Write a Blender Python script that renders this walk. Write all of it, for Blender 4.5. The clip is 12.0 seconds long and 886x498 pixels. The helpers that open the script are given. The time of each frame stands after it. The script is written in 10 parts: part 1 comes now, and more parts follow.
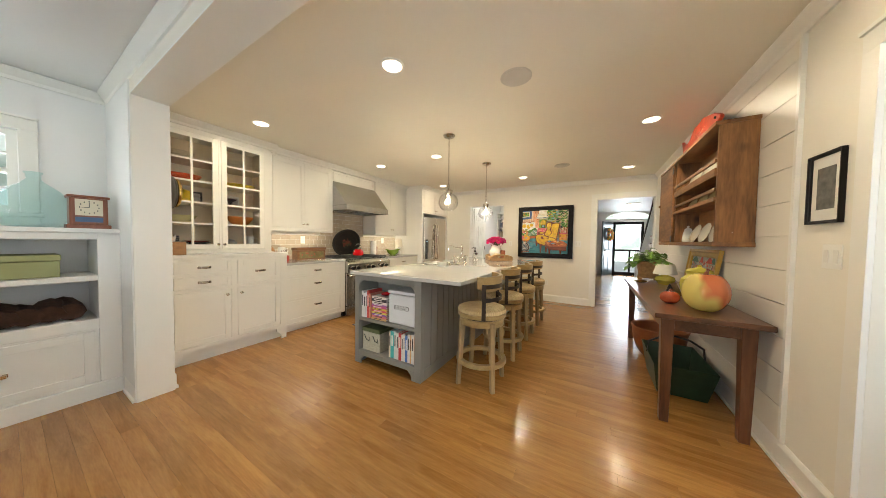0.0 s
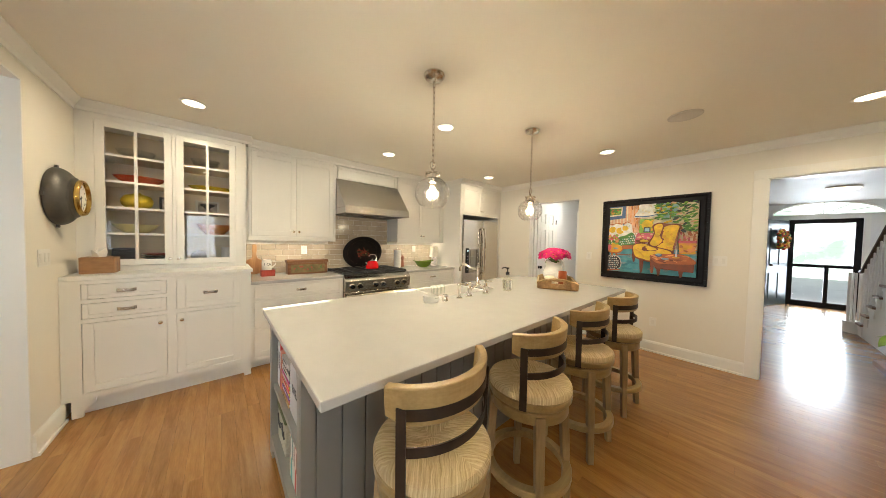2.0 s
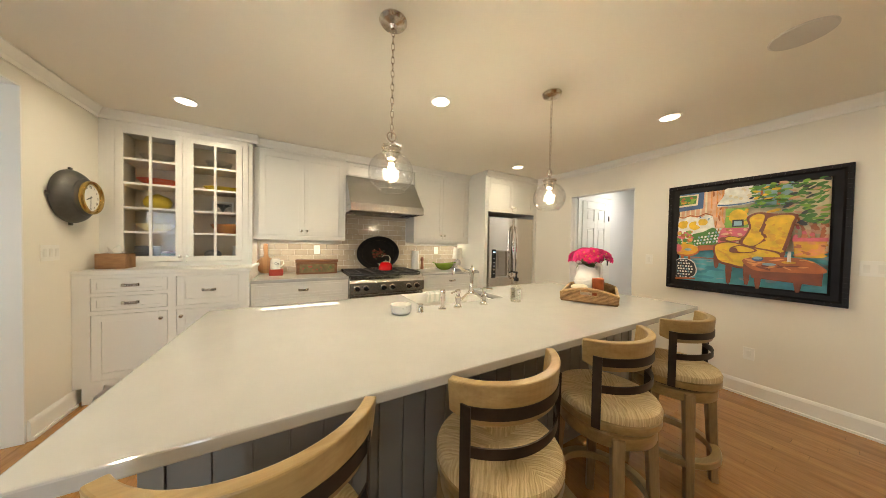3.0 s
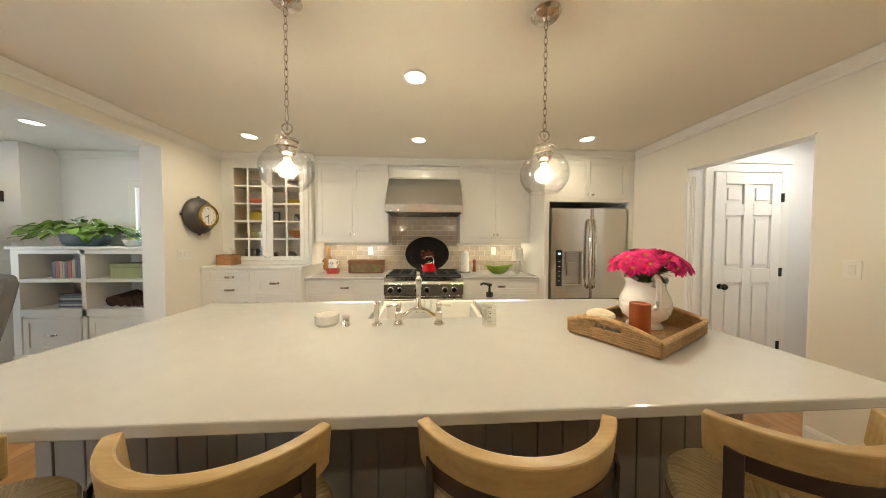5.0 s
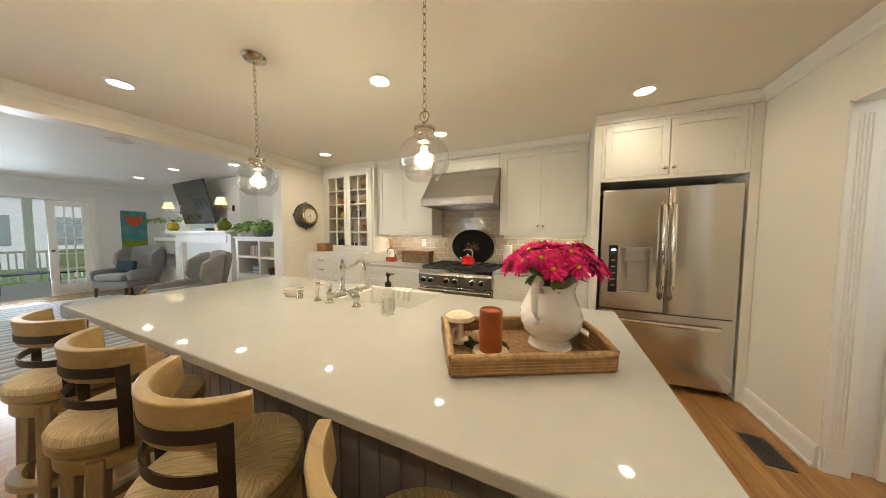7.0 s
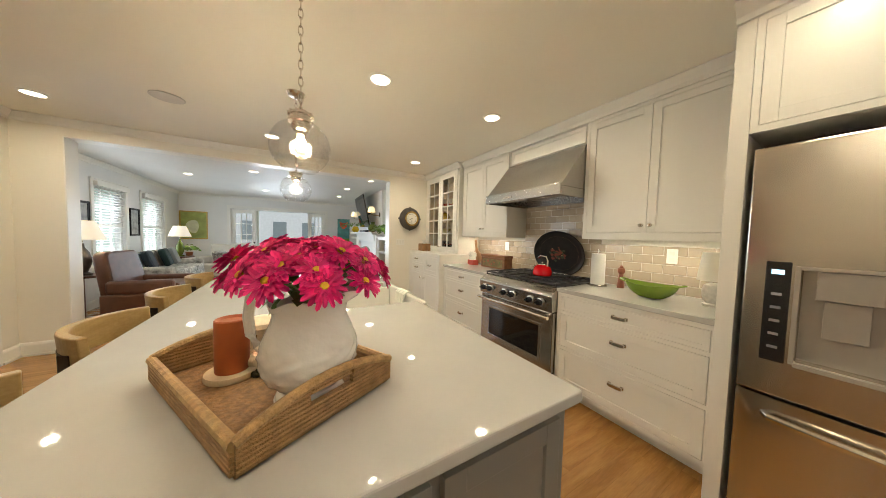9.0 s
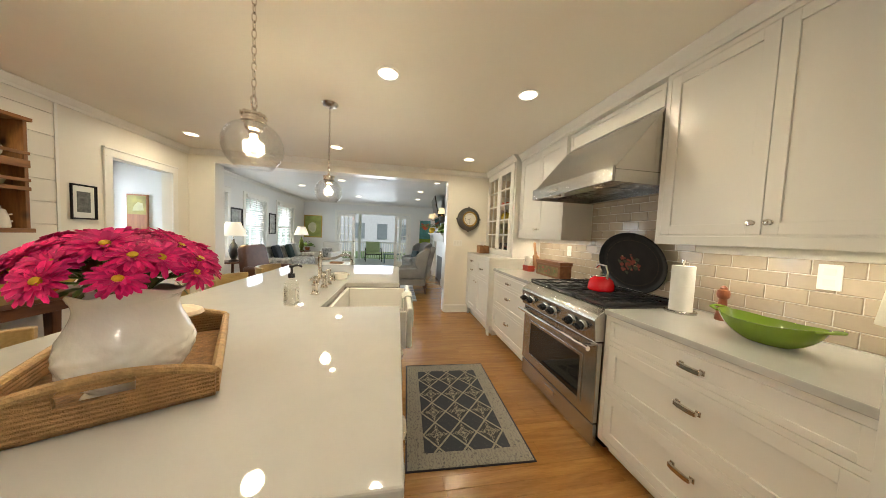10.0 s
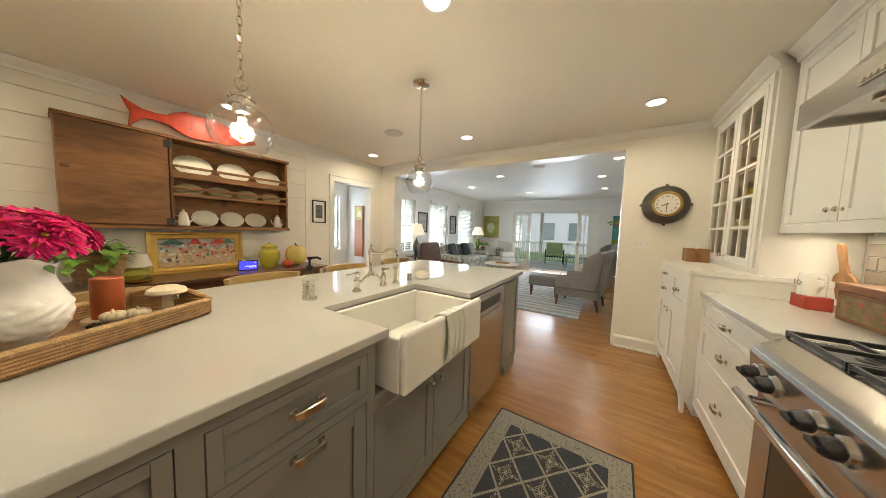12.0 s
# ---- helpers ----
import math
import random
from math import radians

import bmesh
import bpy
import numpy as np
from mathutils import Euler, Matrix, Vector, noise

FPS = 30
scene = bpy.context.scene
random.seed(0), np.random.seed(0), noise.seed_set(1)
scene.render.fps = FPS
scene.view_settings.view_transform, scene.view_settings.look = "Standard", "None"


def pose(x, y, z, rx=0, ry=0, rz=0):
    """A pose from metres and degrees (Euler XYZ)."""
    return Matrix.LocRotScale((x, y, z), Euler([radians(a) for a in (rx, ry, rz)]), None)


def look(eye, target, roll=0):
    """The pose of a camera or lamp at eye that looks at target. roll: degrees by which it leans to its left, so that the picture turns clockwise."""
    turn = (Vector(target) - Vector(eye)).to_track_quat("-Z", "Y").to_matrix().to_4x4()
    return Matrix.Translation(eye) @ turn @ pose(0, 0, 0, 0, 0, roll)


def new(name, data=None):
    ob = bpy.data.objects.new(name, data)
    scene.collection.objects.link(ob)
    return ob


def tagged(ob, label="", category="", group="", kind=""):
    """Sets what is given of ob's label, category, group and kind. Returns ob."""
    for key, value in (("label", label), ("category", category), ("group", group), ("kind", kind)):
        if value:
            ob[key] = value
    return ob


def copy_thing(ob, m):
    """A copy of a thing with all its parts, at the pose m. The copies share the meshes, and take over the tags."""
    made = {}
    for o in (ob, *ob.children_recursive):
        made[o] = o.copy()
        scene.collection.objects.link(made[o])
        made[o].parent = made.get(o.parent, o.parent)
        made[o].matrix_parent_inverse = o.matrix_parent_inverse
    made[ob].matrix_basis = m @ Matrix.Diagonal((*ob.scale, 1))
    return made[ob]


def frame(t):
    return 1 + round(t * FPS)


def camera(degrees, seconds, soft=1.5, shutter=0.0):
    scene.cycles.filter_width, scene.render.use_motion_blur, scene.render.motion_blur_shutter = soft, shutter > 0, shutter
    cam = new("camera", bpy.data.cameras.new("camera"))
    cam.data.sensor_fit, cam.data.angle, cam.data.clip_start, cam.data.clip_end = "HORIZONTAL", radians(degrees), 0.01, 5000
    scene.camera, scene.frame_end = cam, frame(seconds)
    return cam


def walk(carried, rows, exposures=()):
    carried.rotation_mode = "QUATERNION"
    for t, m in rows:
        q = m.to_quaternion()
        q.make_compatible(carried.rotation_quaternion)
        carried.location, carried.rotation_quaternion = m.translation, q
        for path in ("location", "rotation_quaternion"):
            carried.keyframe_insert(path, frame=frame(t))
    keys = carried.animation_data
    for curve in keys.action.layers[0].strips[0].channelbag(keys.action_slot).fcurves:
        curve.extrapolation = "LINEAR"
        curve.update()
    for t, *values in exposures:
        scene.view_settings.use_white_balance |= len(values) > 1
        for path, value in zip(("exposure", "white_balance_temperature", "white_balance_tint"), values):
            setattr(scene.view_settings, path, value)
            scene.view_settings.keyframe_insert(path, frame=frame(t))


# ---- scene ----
cam = camera(119.7, 12.0, soft=0.6)
METRES, EYE, TILT, LEAN, TURN = 8.0, 1.5, 0.0, 0.0, 30.2
PATH = [
    (0, (-0.051, 0.054, 1.28), (-1.057, 1.781, 1.215), 0.8),
    (0.5, (-0.12, 0.488, 1.323), (-1.256, 2.133, 1.248), 0.7),
    (1, (-0.173, 0.888, 1.402), (-1.436, 2.437, 1.341), 0.6),
    (1.5, (-0.18, 1.29, 1.453), (-1.57, 2.727, 1.388), 0.9),
    (2, (-0.182, 1.655, 1.416), (-1.689, 2.967, 1.357), 1.1),
    (2.5, (-0.199, 1.996, 1.392), (-1.824, 3.16, 1.338), 1.2),
    (3, (-0.237, 2.321, 1.374), (-1.977, 3.305, 1.334), 1.1),
    (3.5, (-0.291, 2.614, 1.35), (-2.132, 3.396, 1.323), 0.9),
    (5.5, (-0.29, 3.68, 1.421), (-2.285, 3.573, 1.339), 0.0),
    (6, (-0.316, 3.977, 1.432), (-2.285, 3.641, 1.328), 0.0),
    (6.5, (-0.378, 4.276, 1.387), (-2.291, 3.703, 1.282), 0.2),
    (7, (-0.49, 4.561, 1.389), (-2.311, 3.742, 1.279), 0.3),
    (9, (-1.519, 5.263, 1.373), (-2.535, 3.543, 1.277), 1.5),
    (9.5, (-1.865, 5.309, 1.377), (-2.565, 3.439, 1.276), 1.9),
    (10, (-2.198, 5.277, 1.38), (-2.544, 3.31, 1.275), 2.4),
    (10.5, (-2.475, 5.163, 1.373), (-2.451, 3.166, 1.262), 2.5),
    (11, (-2.693, 4.994, 1.351), (-2.299, 3.036, 1.232), 2.3),
    (11.5, (-2.842, 4.772, 1.351), (-2.097, 2.921, 1.217), 2.1),
    (12, (-2.906, 4.48, 1.341), (-1.842, 2.793, 1.192), 1.8),
]
EXPOSURES = [(0, 0.12), (1.0, 0.12), (2.5, 0.04), (5.5, -0.06), (12, -0.08)]
walk(cam, [(t, look(eye, target, roll)) for t, eye, target, roll in PATH], EXPOSURES)

# ---- light ----
scene.view_settings.exposure = 0.0
world = bpy.data.worlds.new("world")
scene.world = world
world.use_nodes = True
_wn = world.node_tree
_sky = _wn.nodes.new("ShaderNodeTexSky")
_sky.sky_type, _sky.sun_disc, _sky.sun_elevation, _sky.sun_rotation = "NISHITA", False, radians(42), radians(-27)
_wn.links.new(_sky.outputs[0], _wn.nodes["Background"].inputs[0])
_wn.nodes["Background"].inputs[1].default_value = 0.14


def lamp(name, kind, energy, color, m, size=0.1, shape="DISK", size_y=0.1, spread=180):
    data = bpy.data.lights.new(name, kind)
    data.energy, data.color = energy, color
    if kind == "AREA":
        data.shape, data.size, data.spread = shape, size, radians(spread)
        if shape == "RECTANGLE":
            data.size_y = size_y
    elif kind == "POINT":
        data.shadow_soft_size = size
    ob = new(name, data)
    ob.matrix_world = m
    return ob


WARM = (1.0, 0.86, 0.61)
COOL = (0.80, 0.90, 1.0)
CEIL = 2.525
KITCHEN_CANS = [(-1.325, 1.485), (-3.20, 1.50), (-3.18, 3.31), (-2.09, 3.32), (-1.255, 5.16), (0.42, 3.36), (0.41, 5.21), (0.41, 1.46), (-3.03, 5.14)]
LIVING_CANS = [(-0.9, -0.9), (-3.0, -0.35), (0.3, -2.0), (-2.75, -1.7), (-0.9, -3.4), (-2.8, -3.3)]
for cx, cy in KITCHEN_CANS:
    lamp("can_light", "AREA", 4.4 if cx < -3.0 and cy > 5 else 7.7 if cy > 5 else 8.3, WARM, pose(cx, cy, CEIL - 0.012), 0.08, spread=168)
for cx, cy in LIVING_CANS:
    lamp("can_light", "AREA", 4, (1.0, 0.90, 0.74), pose(cx, cy, CEIL - 0.012), 0.13)
for px, py in ((-1.555, 2.745), (-1.555, 3.985)):
    lamp("pendant_bulb_light", "POINT", 12.5, (1.0, 0.83, 0.57), pose(px, py, 1.742), 0.045)
for y0, y1 in ((1.95, 2.82), (3.92, 4.80)):
    lamp("under_cabinet_light", "AREA", 3.2, (1.0, 0.88, 0.66), pose(-4.02, (y0 + y1) / 2, 1.376), 0.03, "RECTANGLE", y1 - y0)
lamp("sun", "SUN", 3.5, (1.0, 0.96, 0.9), look((0, 0, 10), (2, -4, 6)), 0.1).data.angle = radians(12)
# daylight at the openings to the outside
lamp("slider_daylight", "AREA", 52, COOL, look((-1.27, -5.55, 1.2), (-1.27, 0, -0.6)), 1.5, "RECTANGLE", 2.0, 130)
for wy in (-0.43, -2.04, -3.8):
    lamp("window_daylight", "AREA", 19, COOL, look((1.45, wy, 1.35), (-1, wy, 1.1)), 0.7, "RECTANGLE", 1.3)
lamp("niche_window_daylight", "AREA", 8, COOL, look((-4.05, -0.1, 1.75), (-1, -0.1, 1.4)), 0.45, "RECTANGLE", 0.6)
lamp("front_door_daylight", "AREA", 90, COOL, look((1.12, 12.75, 1.2), (0.6, 5, 0.9)), 0.9, "RECTANGLE", 2.0)
lamp("side_room_daylight", "AREA", 30, COOL, look((2.12, 1.3, 1.45), (1.0, 1.3, 1.2)), 0.6, "RECTANGLE", 1.1)
# fill lamp added to brighten the passage; no fixture belongs to it
lamp("passage_fill", "AREA", 15, (1.0, 0.95, 0.88), pose(-2.2, 7.0, 2.48), 0.15)

# ---- materials ----
MATS = {}


def mat(name, col, rough=0.5, metal=0.0, var=0.06, scale=6.0, bump=0.0, bscale=80.0, spec=0.5, coat=0.0, island=False, rnd=0.0):
    """A surface of one base colour with slow and fine variation, grain in the relief, and, if asked, a random shade for each object or island."""
    if name in MATS:
        return MATS[name]
    m = bpy.data.materials.new(name)
    m.use_nodes = True
    nt = m.node_tree
    b = nt.nodes["Principled BSDF"]
    b.inputs["Roughness"].default_value, b.inputs["Metallic"].default_value = rough, metal
    b.inputs["Specular IOR Level"].default_value, b.inputs["Coat Weight"].default_value = spec, coat
    b.inputs["Coat Roughness"].default_value = 0.08
    co = nt.nodes.new("ShaderNodeTexCoord").outputs["Object"]
    n1 = nt.nodes.new("ShaderNodeTexNoise")
    n1.inputs["Scale"].default_value, n1.inputs["Detail"].default_value = scale, 5
    nt.links.new(co, n1.inputs["Vector"])
    hsv = nt.nodes.new("ShaderNodeHueSaturation")
    hsv.inputs["Color"].default_value = (*col, 1)
    mr = nt.nodes.new("ShaderNodeMapRange")
    mr.inputs[1].default_value, mr.inputs[2].default_value = 0.25, 0.75
    mr.inputs[3].default_value, mr.inputs[4].default_value = 1 - var, 1 + var
    nt.links.new(n1.outputs[0], mr.inputs[0])
    val = mr.outputs[0]
    if rnd:
        src = nt.nodes.new("ShaderNodeNewGeometry").outputs["Random Per Island"] if island else nt.nodes.new("ShaderNodeObjectInfo").outputs["Random"]
        r = nt.nodes.new("ShaderNodeMapRange")
        r.inputs[3].default_value, r.inputs[4].default_value = 1 - rnd, 1 + rnd
        nt.links.new(src, r.inputs[0])
        mul = nt.nodes.new("ShaderNodeMath")
        mul.operation = "MULTIPLY"
        nt.links.new(val, mul.inputs[0])
        nt.links.new(r.outputs[0], mul.inputs[1])
        val = mul.outputs[0]
    nt.links.new(val, hsv.inputs["Value"])
    nt.links.new(hsv.outputs[0], b.inputs["Base Color"])
    if bump:
        n2 = nt.nodes.new("ShaderNodeTexNoise")
        n2.inputs["Scale"].default_value, n2.inputs["Detail"].default_value = bscale, 4
        nt.links.new(co, n2.inputs["Vector"])
        bp = nt.nodes.new("ShaderNodeBump")
        bp.inputs["Strength"].default_value, bp.inputs["Distance"].default_value = bump, 0.004
        nt.links.new(n2.outputs[0], bp.inputs["Height"])
        nt.links.new(bp.outputs[0], b.inputs["Normal"])
    MATS[name] = m
    return m


def wood(name, dark, light, axis=1, rough=0.4, grain=14.0, stretch=12.0, bump=0.15, rnd=0.0, island=False, coat=0.0, knots=0.0):
    """Wood whose grain runs along axis 0, 1 or 2 of the object."""
    if name in MATS:
        return MATS[name]
    m = bpy.data.materials.new(name)
    m.use_nodes = True
    nt = m.node_tree
    L = nt.links.new
    b = nt.nodes["Principled BSDF"]
    b.inputs["Roughness"].default_value, b.inputs["Coat Weight"].default_value, b.inputs["Coat Roughness"].default_value = rough, coat, 0.15
    co = nt.nodes.new("ShaderNodeTexCoord").outputs["Object"]
    shift = nt.nodes.new("ShaderNodeVectorMath")
    shift.operation = "ADD"
    src = nt.nodes.new("ShaderNodeNewGeometry").outputs["Random Per Island"] if island else nt.nodes.new("ShaderNodeObjectInfo").outputs["Random"]
    k = nt.nodes.new("ShaderNodeMath")
    k.operation, k.inputs[1].default_value = "MULTIPLY", 37.0
    L(src, k.inputs[0])
    L(co, shift.inputs[0])
    L(k.outputs[0], shift.inputs[1])
    mp = nt.nodes.new("ShaderNodeMapping")
    s = [stretch, stretch, stretch]
    s[axis] = 1.0
    mp.inputs["Scale"].default_value = s
    L(shift.outputs[0], mp.inputs["Vector"])
    n1 = nt.nodes.new("ShaderNodeTexNoise")
    n1.inputs["Scale"].default_value, n1.inputs["Detail"].default_value, n1.inputs["Distortion"].default_value = grain / 8, 8, 0.8
    L(mp.outputs[0], n1.inputs["Vector"])
    n2 = nt.nodes.new("ShaderNodeTexNoise")
    n2.inputs["Scale"].default_value, n2.inputs["Detail"].default_value = grain, 6
    L(mp.outputs[0], n2.inputs["Vector"])
    mix = nt.nodes.new("ShaderNodeMath")
    mix.operation = "MULTIPLY_ADD"
    mix.inputs[1].default_value = 0.45
    L(n2.outputs[0], mix.inputs[0])
    L(n1.outputs[0], mix.inputs[2])
    ramp = nt.nodes.new("ShaderNodeValToRGB")
    ramp.color_ramp.elements[0].position, ramp.color_ramp.elements[1].position = 0.5, 0.95
    ramp.color_ramp.elements[0].color, ramp.color_ramp.elements[1].color = (*dark, 1), (*light, 1)
    L(mix.outputs[0], ramp.inputs[0])
    hsv = nt.nodes.new("ShaderNodeHueSaturation")
    L(ramp.outputs[0], hsv.inputs["Color"])
    if rnd:
        r = nt.nodes.new("ShaderNodeMapRange")
        r.inputs[3].default_value, r.inputs[4].default_value = 1 - rnd, 1 + rnd
        L(src, r.inputs[0])
        L(r.outputs[0], hsv.inputs["Value"])
    out = hsv.outputs[0]
    if knots:
        v = nt.nodes.new("ShaderNodeTexVoronoi")
        v.inputs["Scale"].default_value = 3.2
        L(shift.outputs[0], v.inputs["Vector"])
        kr = nt.nodes.new("ShaderNodeMapRange")
        kr.inputs[1].default_value, kr.inputs[2].default_value, kr.inputs[3].default_value, kr.inputs[4].default_value = 0.04, 0.16, knots, 0.0
        L(v.outputs["Distance"], kr.inputs[0])
        mx = nt.nodes.new("ShaderNodeMixRGB")
        mx.inputs[2].default_value = (*[c * 0.25 for c in dark], 1)
        L(kr.outputs[0], mx.inputs[0])
        L(out, mx.inputs[1])
        out = mx.outputs[0]
    L(out, b.inputs["Base Color"])
    bp = nt.nodes.new("ShaderNodeBump")
    bp.inputs["Strength"].default_value, bp.inputs["Distance"].default_value = bump, 0.002
    L(n2.outputs[0], bp.inputs["Height"])
    L(bp.outputs[0], b.inputs["Normal"])
    MATS[name] = m
    return m


def glass(name, tint=(1, 1, 1), rough=0.0, rim=0.20):
    """Thin glass: mostly clear, with the mirror of its gloss on top."""
    if name in MATS:
        return MATS[name]
    m = bpy.data.materials.new(name)
    m.use_nodes = True
    nt = m.node_tree
    nt.nodes.remove(nt.nodes["Principled BSDF"])
    tr, gl, mx, fr, mt = (nt.nodes.new("ShaderNode" + k) for k in ("BsdfTransparent", "BsdfGlossy", "MixShader", "LayerWeight", "MapRange"))
    tr.inputs[0].default_value = (*tint, 1)
    gl.inputs["Roughness"].default_value = rough
    fr.inputs[0].default_value = 0.28
    mt.inputs[3].default_value, mt.inputs[4].default_value = 0.025, rim
    nt.links.new(fr.outputs["Facing"], mt.inputs[0])
    nt.links.new(mt.outputs[0], mx.inputs[0])
    nt.links.new(tr.outputs[0], mx.inputs[1])
    nt.links.new(gl.outputs[0], mx.inputs[2])
    nt.links.new(mx.outputs[0], nt.nodes["Material Output"].inputs[0])
    MATS[name] = m
    return m


def glow(name, col, power):
    if name in MATS:
        return MATS[name]
    m = bpy.data.materials.new(name)
    m.use_nodes = True
    b = m.node_tree.nodes["Principled BSDF"]
    b.inputs["Base Color"].default_value = (*col, 1)
    b.inputs["Emission Color"].default_value, b.inputs["Emission Strength"].default_value = (*col, 1), power
    MATS[name] = m
    return m


def brushed(name, col, rough=0.28, axis=2):
    """Brushed metal with fine streaks along axis."""
    m = bpy.data.materials.new(name)
    m.use_nodes = True
    nt = m.node_tree
    b = nt.nodes["Principled BSDF"]
    b.inputs["Metallic"].default_value = 1.0
    b.inputs["Base Color"].default_value = (*col, 1)
    co = nt.nodes.new("ShaderNodeTexCoord").outputs["Object"]
    mp = nt.nodes.new("ShaderNodeMapping")
    s = [420.0, 420.0, 420.0]
    s[axis] = 5.0
    mp.inputs["Scale"].default_value = s
    n = nt.nodes.new("ShaderNodeTexNoise")
    n.inputs["Scale"].default_value = 1.0
    nt.links.new(co, mp.inputs["Vector"])
    nt.links.new(mp.outputs[0], n.inputs["Vector"])
    r = nt.nodes.new("ShaderNodeMapRange")
    r.inputs[3].default_value, r.inputs[4].default_value = rough - 0.04, rough + 0.05
    nt.links.new(n.outputs[0], r.inputs[0])
    nt.links.new(r.outputs[0], b.inputs["Roughness"])
    bp = nt.nodes.new("ShaderNodeBump")
    bp.inputs["Strength"].default_value, bp.inputs["Distance"].default_value = 0.02, 0.0002
    nt.links.new(n.outputs[0], bp.inputs["Height"])
    nt.links.new(bp.outputs[0], b.inputs["Normal"])
    MATS[name] = m
    return m


PAINT = mat("wall_paint", (0.82, 0.79, 0.705), 0.55, var=0.02, scale=1.5, bump=0.05, bscale=160)
LPAINT = mat("living_wall_paint", (0.80, 0.80, 0.78), 0.55, var=0.02, scale=1.5, bump=0.05, bscale=160)
CEILP = mat("ceiling_paint", (0.85, 0.815, 0.715), 0.7, var=0.02, scale=1.2, bump=0.06, bscale=120)
TRIM = mat("trim_paint", (0.84, 0.83, 0.78), 0.32, var=0.015, scale=3)
CABW = mat("cabinet_paint", (0.78, 0.762, 0.705), 0.30, var=0.015, scale=3)
CABIN = mat("cabinet_inside_paint", (0.74, 0.63, 0.45), 0.5, var=0.03)
GREY = mat("island_grey_paint", (0.232, 0.227, 0.205), 0.38, var=0.03, scale=4, bump=0.03)
QUARTZ = mat("white_quartz", (0.50, 0.493, 0.465), 0.035, var=0.025, scale=9, spec=0.5)
TILE = mat("glazed_tile", (0.44, 0.372, 0.285), 0.10, var=0.05, scale=9, bump=0.05, bscale=25, rnd=0.07)
GROUT = mat("grout", (0.72, 0.69, 0.62), 0.85, var=0.05, scale=40)
STEEL = brushed("brushed_steel", (0.50, 0.485, 0.46), 0.24, 2)
STEELH = brushed("brushed_steel_across", (0.52, 0.505, 0.48), 0.22, 1)
CHROME = mat("polished_nickel", (0.80, 0.76, 0.70), 0.07, 1.0, var=0.02)
NICKEL = mat("satin_nickel", (0.66, 0.61, 0.54), 0.22, 1.0, var=0.03)
IRON = mat("cast_iron", (0.02, 0.02, 0.022), 0.5, var=0.2, bump=0.1, bscale=200)
BLACK = mat("black_plastic", (0.012, 0.012, 0.014), 0.25, var=0.1)
BLACKGLASS = mat("oven_glass", (0.012, 0.011, 0.010), 0.05, var=0.1)
PORC = mat("white_porcelain", (0.84, 0.82, 0.75), 0.09, var=0.02, scale=8)
CREAMP = mat("cream_fireclay", (0.80, 0.79, 0.745), 0.12, var=0.02, scale=6)
BRONZE = mat("dark_bronze", (0.055, 0.04, 0.03), 0.42, 0.6, var=0.2, scale=20)
OAKST = wood("weathered_oak", (0.235, 0.155, 0.07), (0.42, 0.30, 0.155), 2, 0.45, 16, 9, 0.2)
OAKRAIL = wood("oak_rail", (0.30, 0.195, 0.075), (0.44, 0.31, 0.135), 1, 0.32, 14, 9, 0.12)
HUTCHW = wood("old_pine", (0.11, 0.046, 0.013), (0.33, 0.150, 0.048), 2, 0.55, 12, 8, 0.4, knots=0.8)
HUTCHH = wood("old_pine_across", (0.11, 0.046, 0.013), (0.33, 0.150, 0.048), 1, 0.55, 9, 5, 0.4, knots=0.7)
CONS = wood("dark_table_wood", (0.060, 0.022, 0.011), (0.165, 0.066, 0.032), 1, 0.28, 10, 8, 0.2, coat=0.2)
CLEAR = glass("clear_glass")
GLOBEG = glass("globe_glass", (1.0, 1.0, 1.0), rim=0.42)
BULB = glow("lit_bulb", (1.0, 0.74, 0.42), 30.0)
CANGLOW = glow("lit_diffuser", (1.0, 0.88, 0.66), 9.0)
LEAF = mat("leaf_green", (0.075, 0.17, 0.03), 0.35, var=0.35, scale=14, rnd=0.3, island=True)
LEAFL = mat("leaf_light_green", (0.16, 0.30, 0.045), 0.35, var=0.35, scale=14, rnd=0.3, island=True)

# ---- builders ----
ORIGIN = {}


def thing(name, at=(0, 0, 0), label="", category="", group="", kind="", m=None):
    """The Empty of a thing. Its parts are given in world places, or, with m, in places of its own."""
    ob = new(name)
    ob.empty_display_size = 0.05
    ORIGIN[ob] = Vector((0, 0, 0)) if m is not None else Vector(at)
    ob.matrix_basis = m if m is not None else Matrix.Translation(at)
    return tagged(ob, label, category, group, kind)


def part(name, bm, material, parent=None, label="", bevel=0.0, smooth=True, segs=2):
    """Links a bmesh as one mesh object, under a thing or a part if given."""
    if parent is not None:
        off = ORIGIN.get(parent, Vector((0, 0, 0)))
        bmesh.ops.translate(bm, verts=bm.verts, vec=-off)
    bmesh.ops.recalc_face_normals(bm, faces=bm.faces)
    if smooth and not bevel:
        for f in bm.faces:
            f.smooth = True
        for e in bm.edges:
            e.smooth = len(e.link_faces) == 2 and e.calc_face_angle(3.0) < 0.62
    me = bpy.data.meshes.new(name)
    bm.to_mesh(me)
    bm.free()
    for one in material if isinstance(material, (list, tuple)) else [material]:
        me.materials.append(one)
    ob = new(name, me)
    if parent is not None:
        ob.parent = parent
        ORIGIN[ob] = ORIGIN.get(parent, Vector((0, 0, 0)))
    else:
        ORIGIN[ob] = Vector((0, 0, 0))
    if bevel:
        mod = ob.modifiers.new("soft_edges", "BEVEL")
        mod.width, mod.segments, mod.limit_method = bevel, segs, "ANGLE"
    if label:
        ob["label"] = label
    return ob


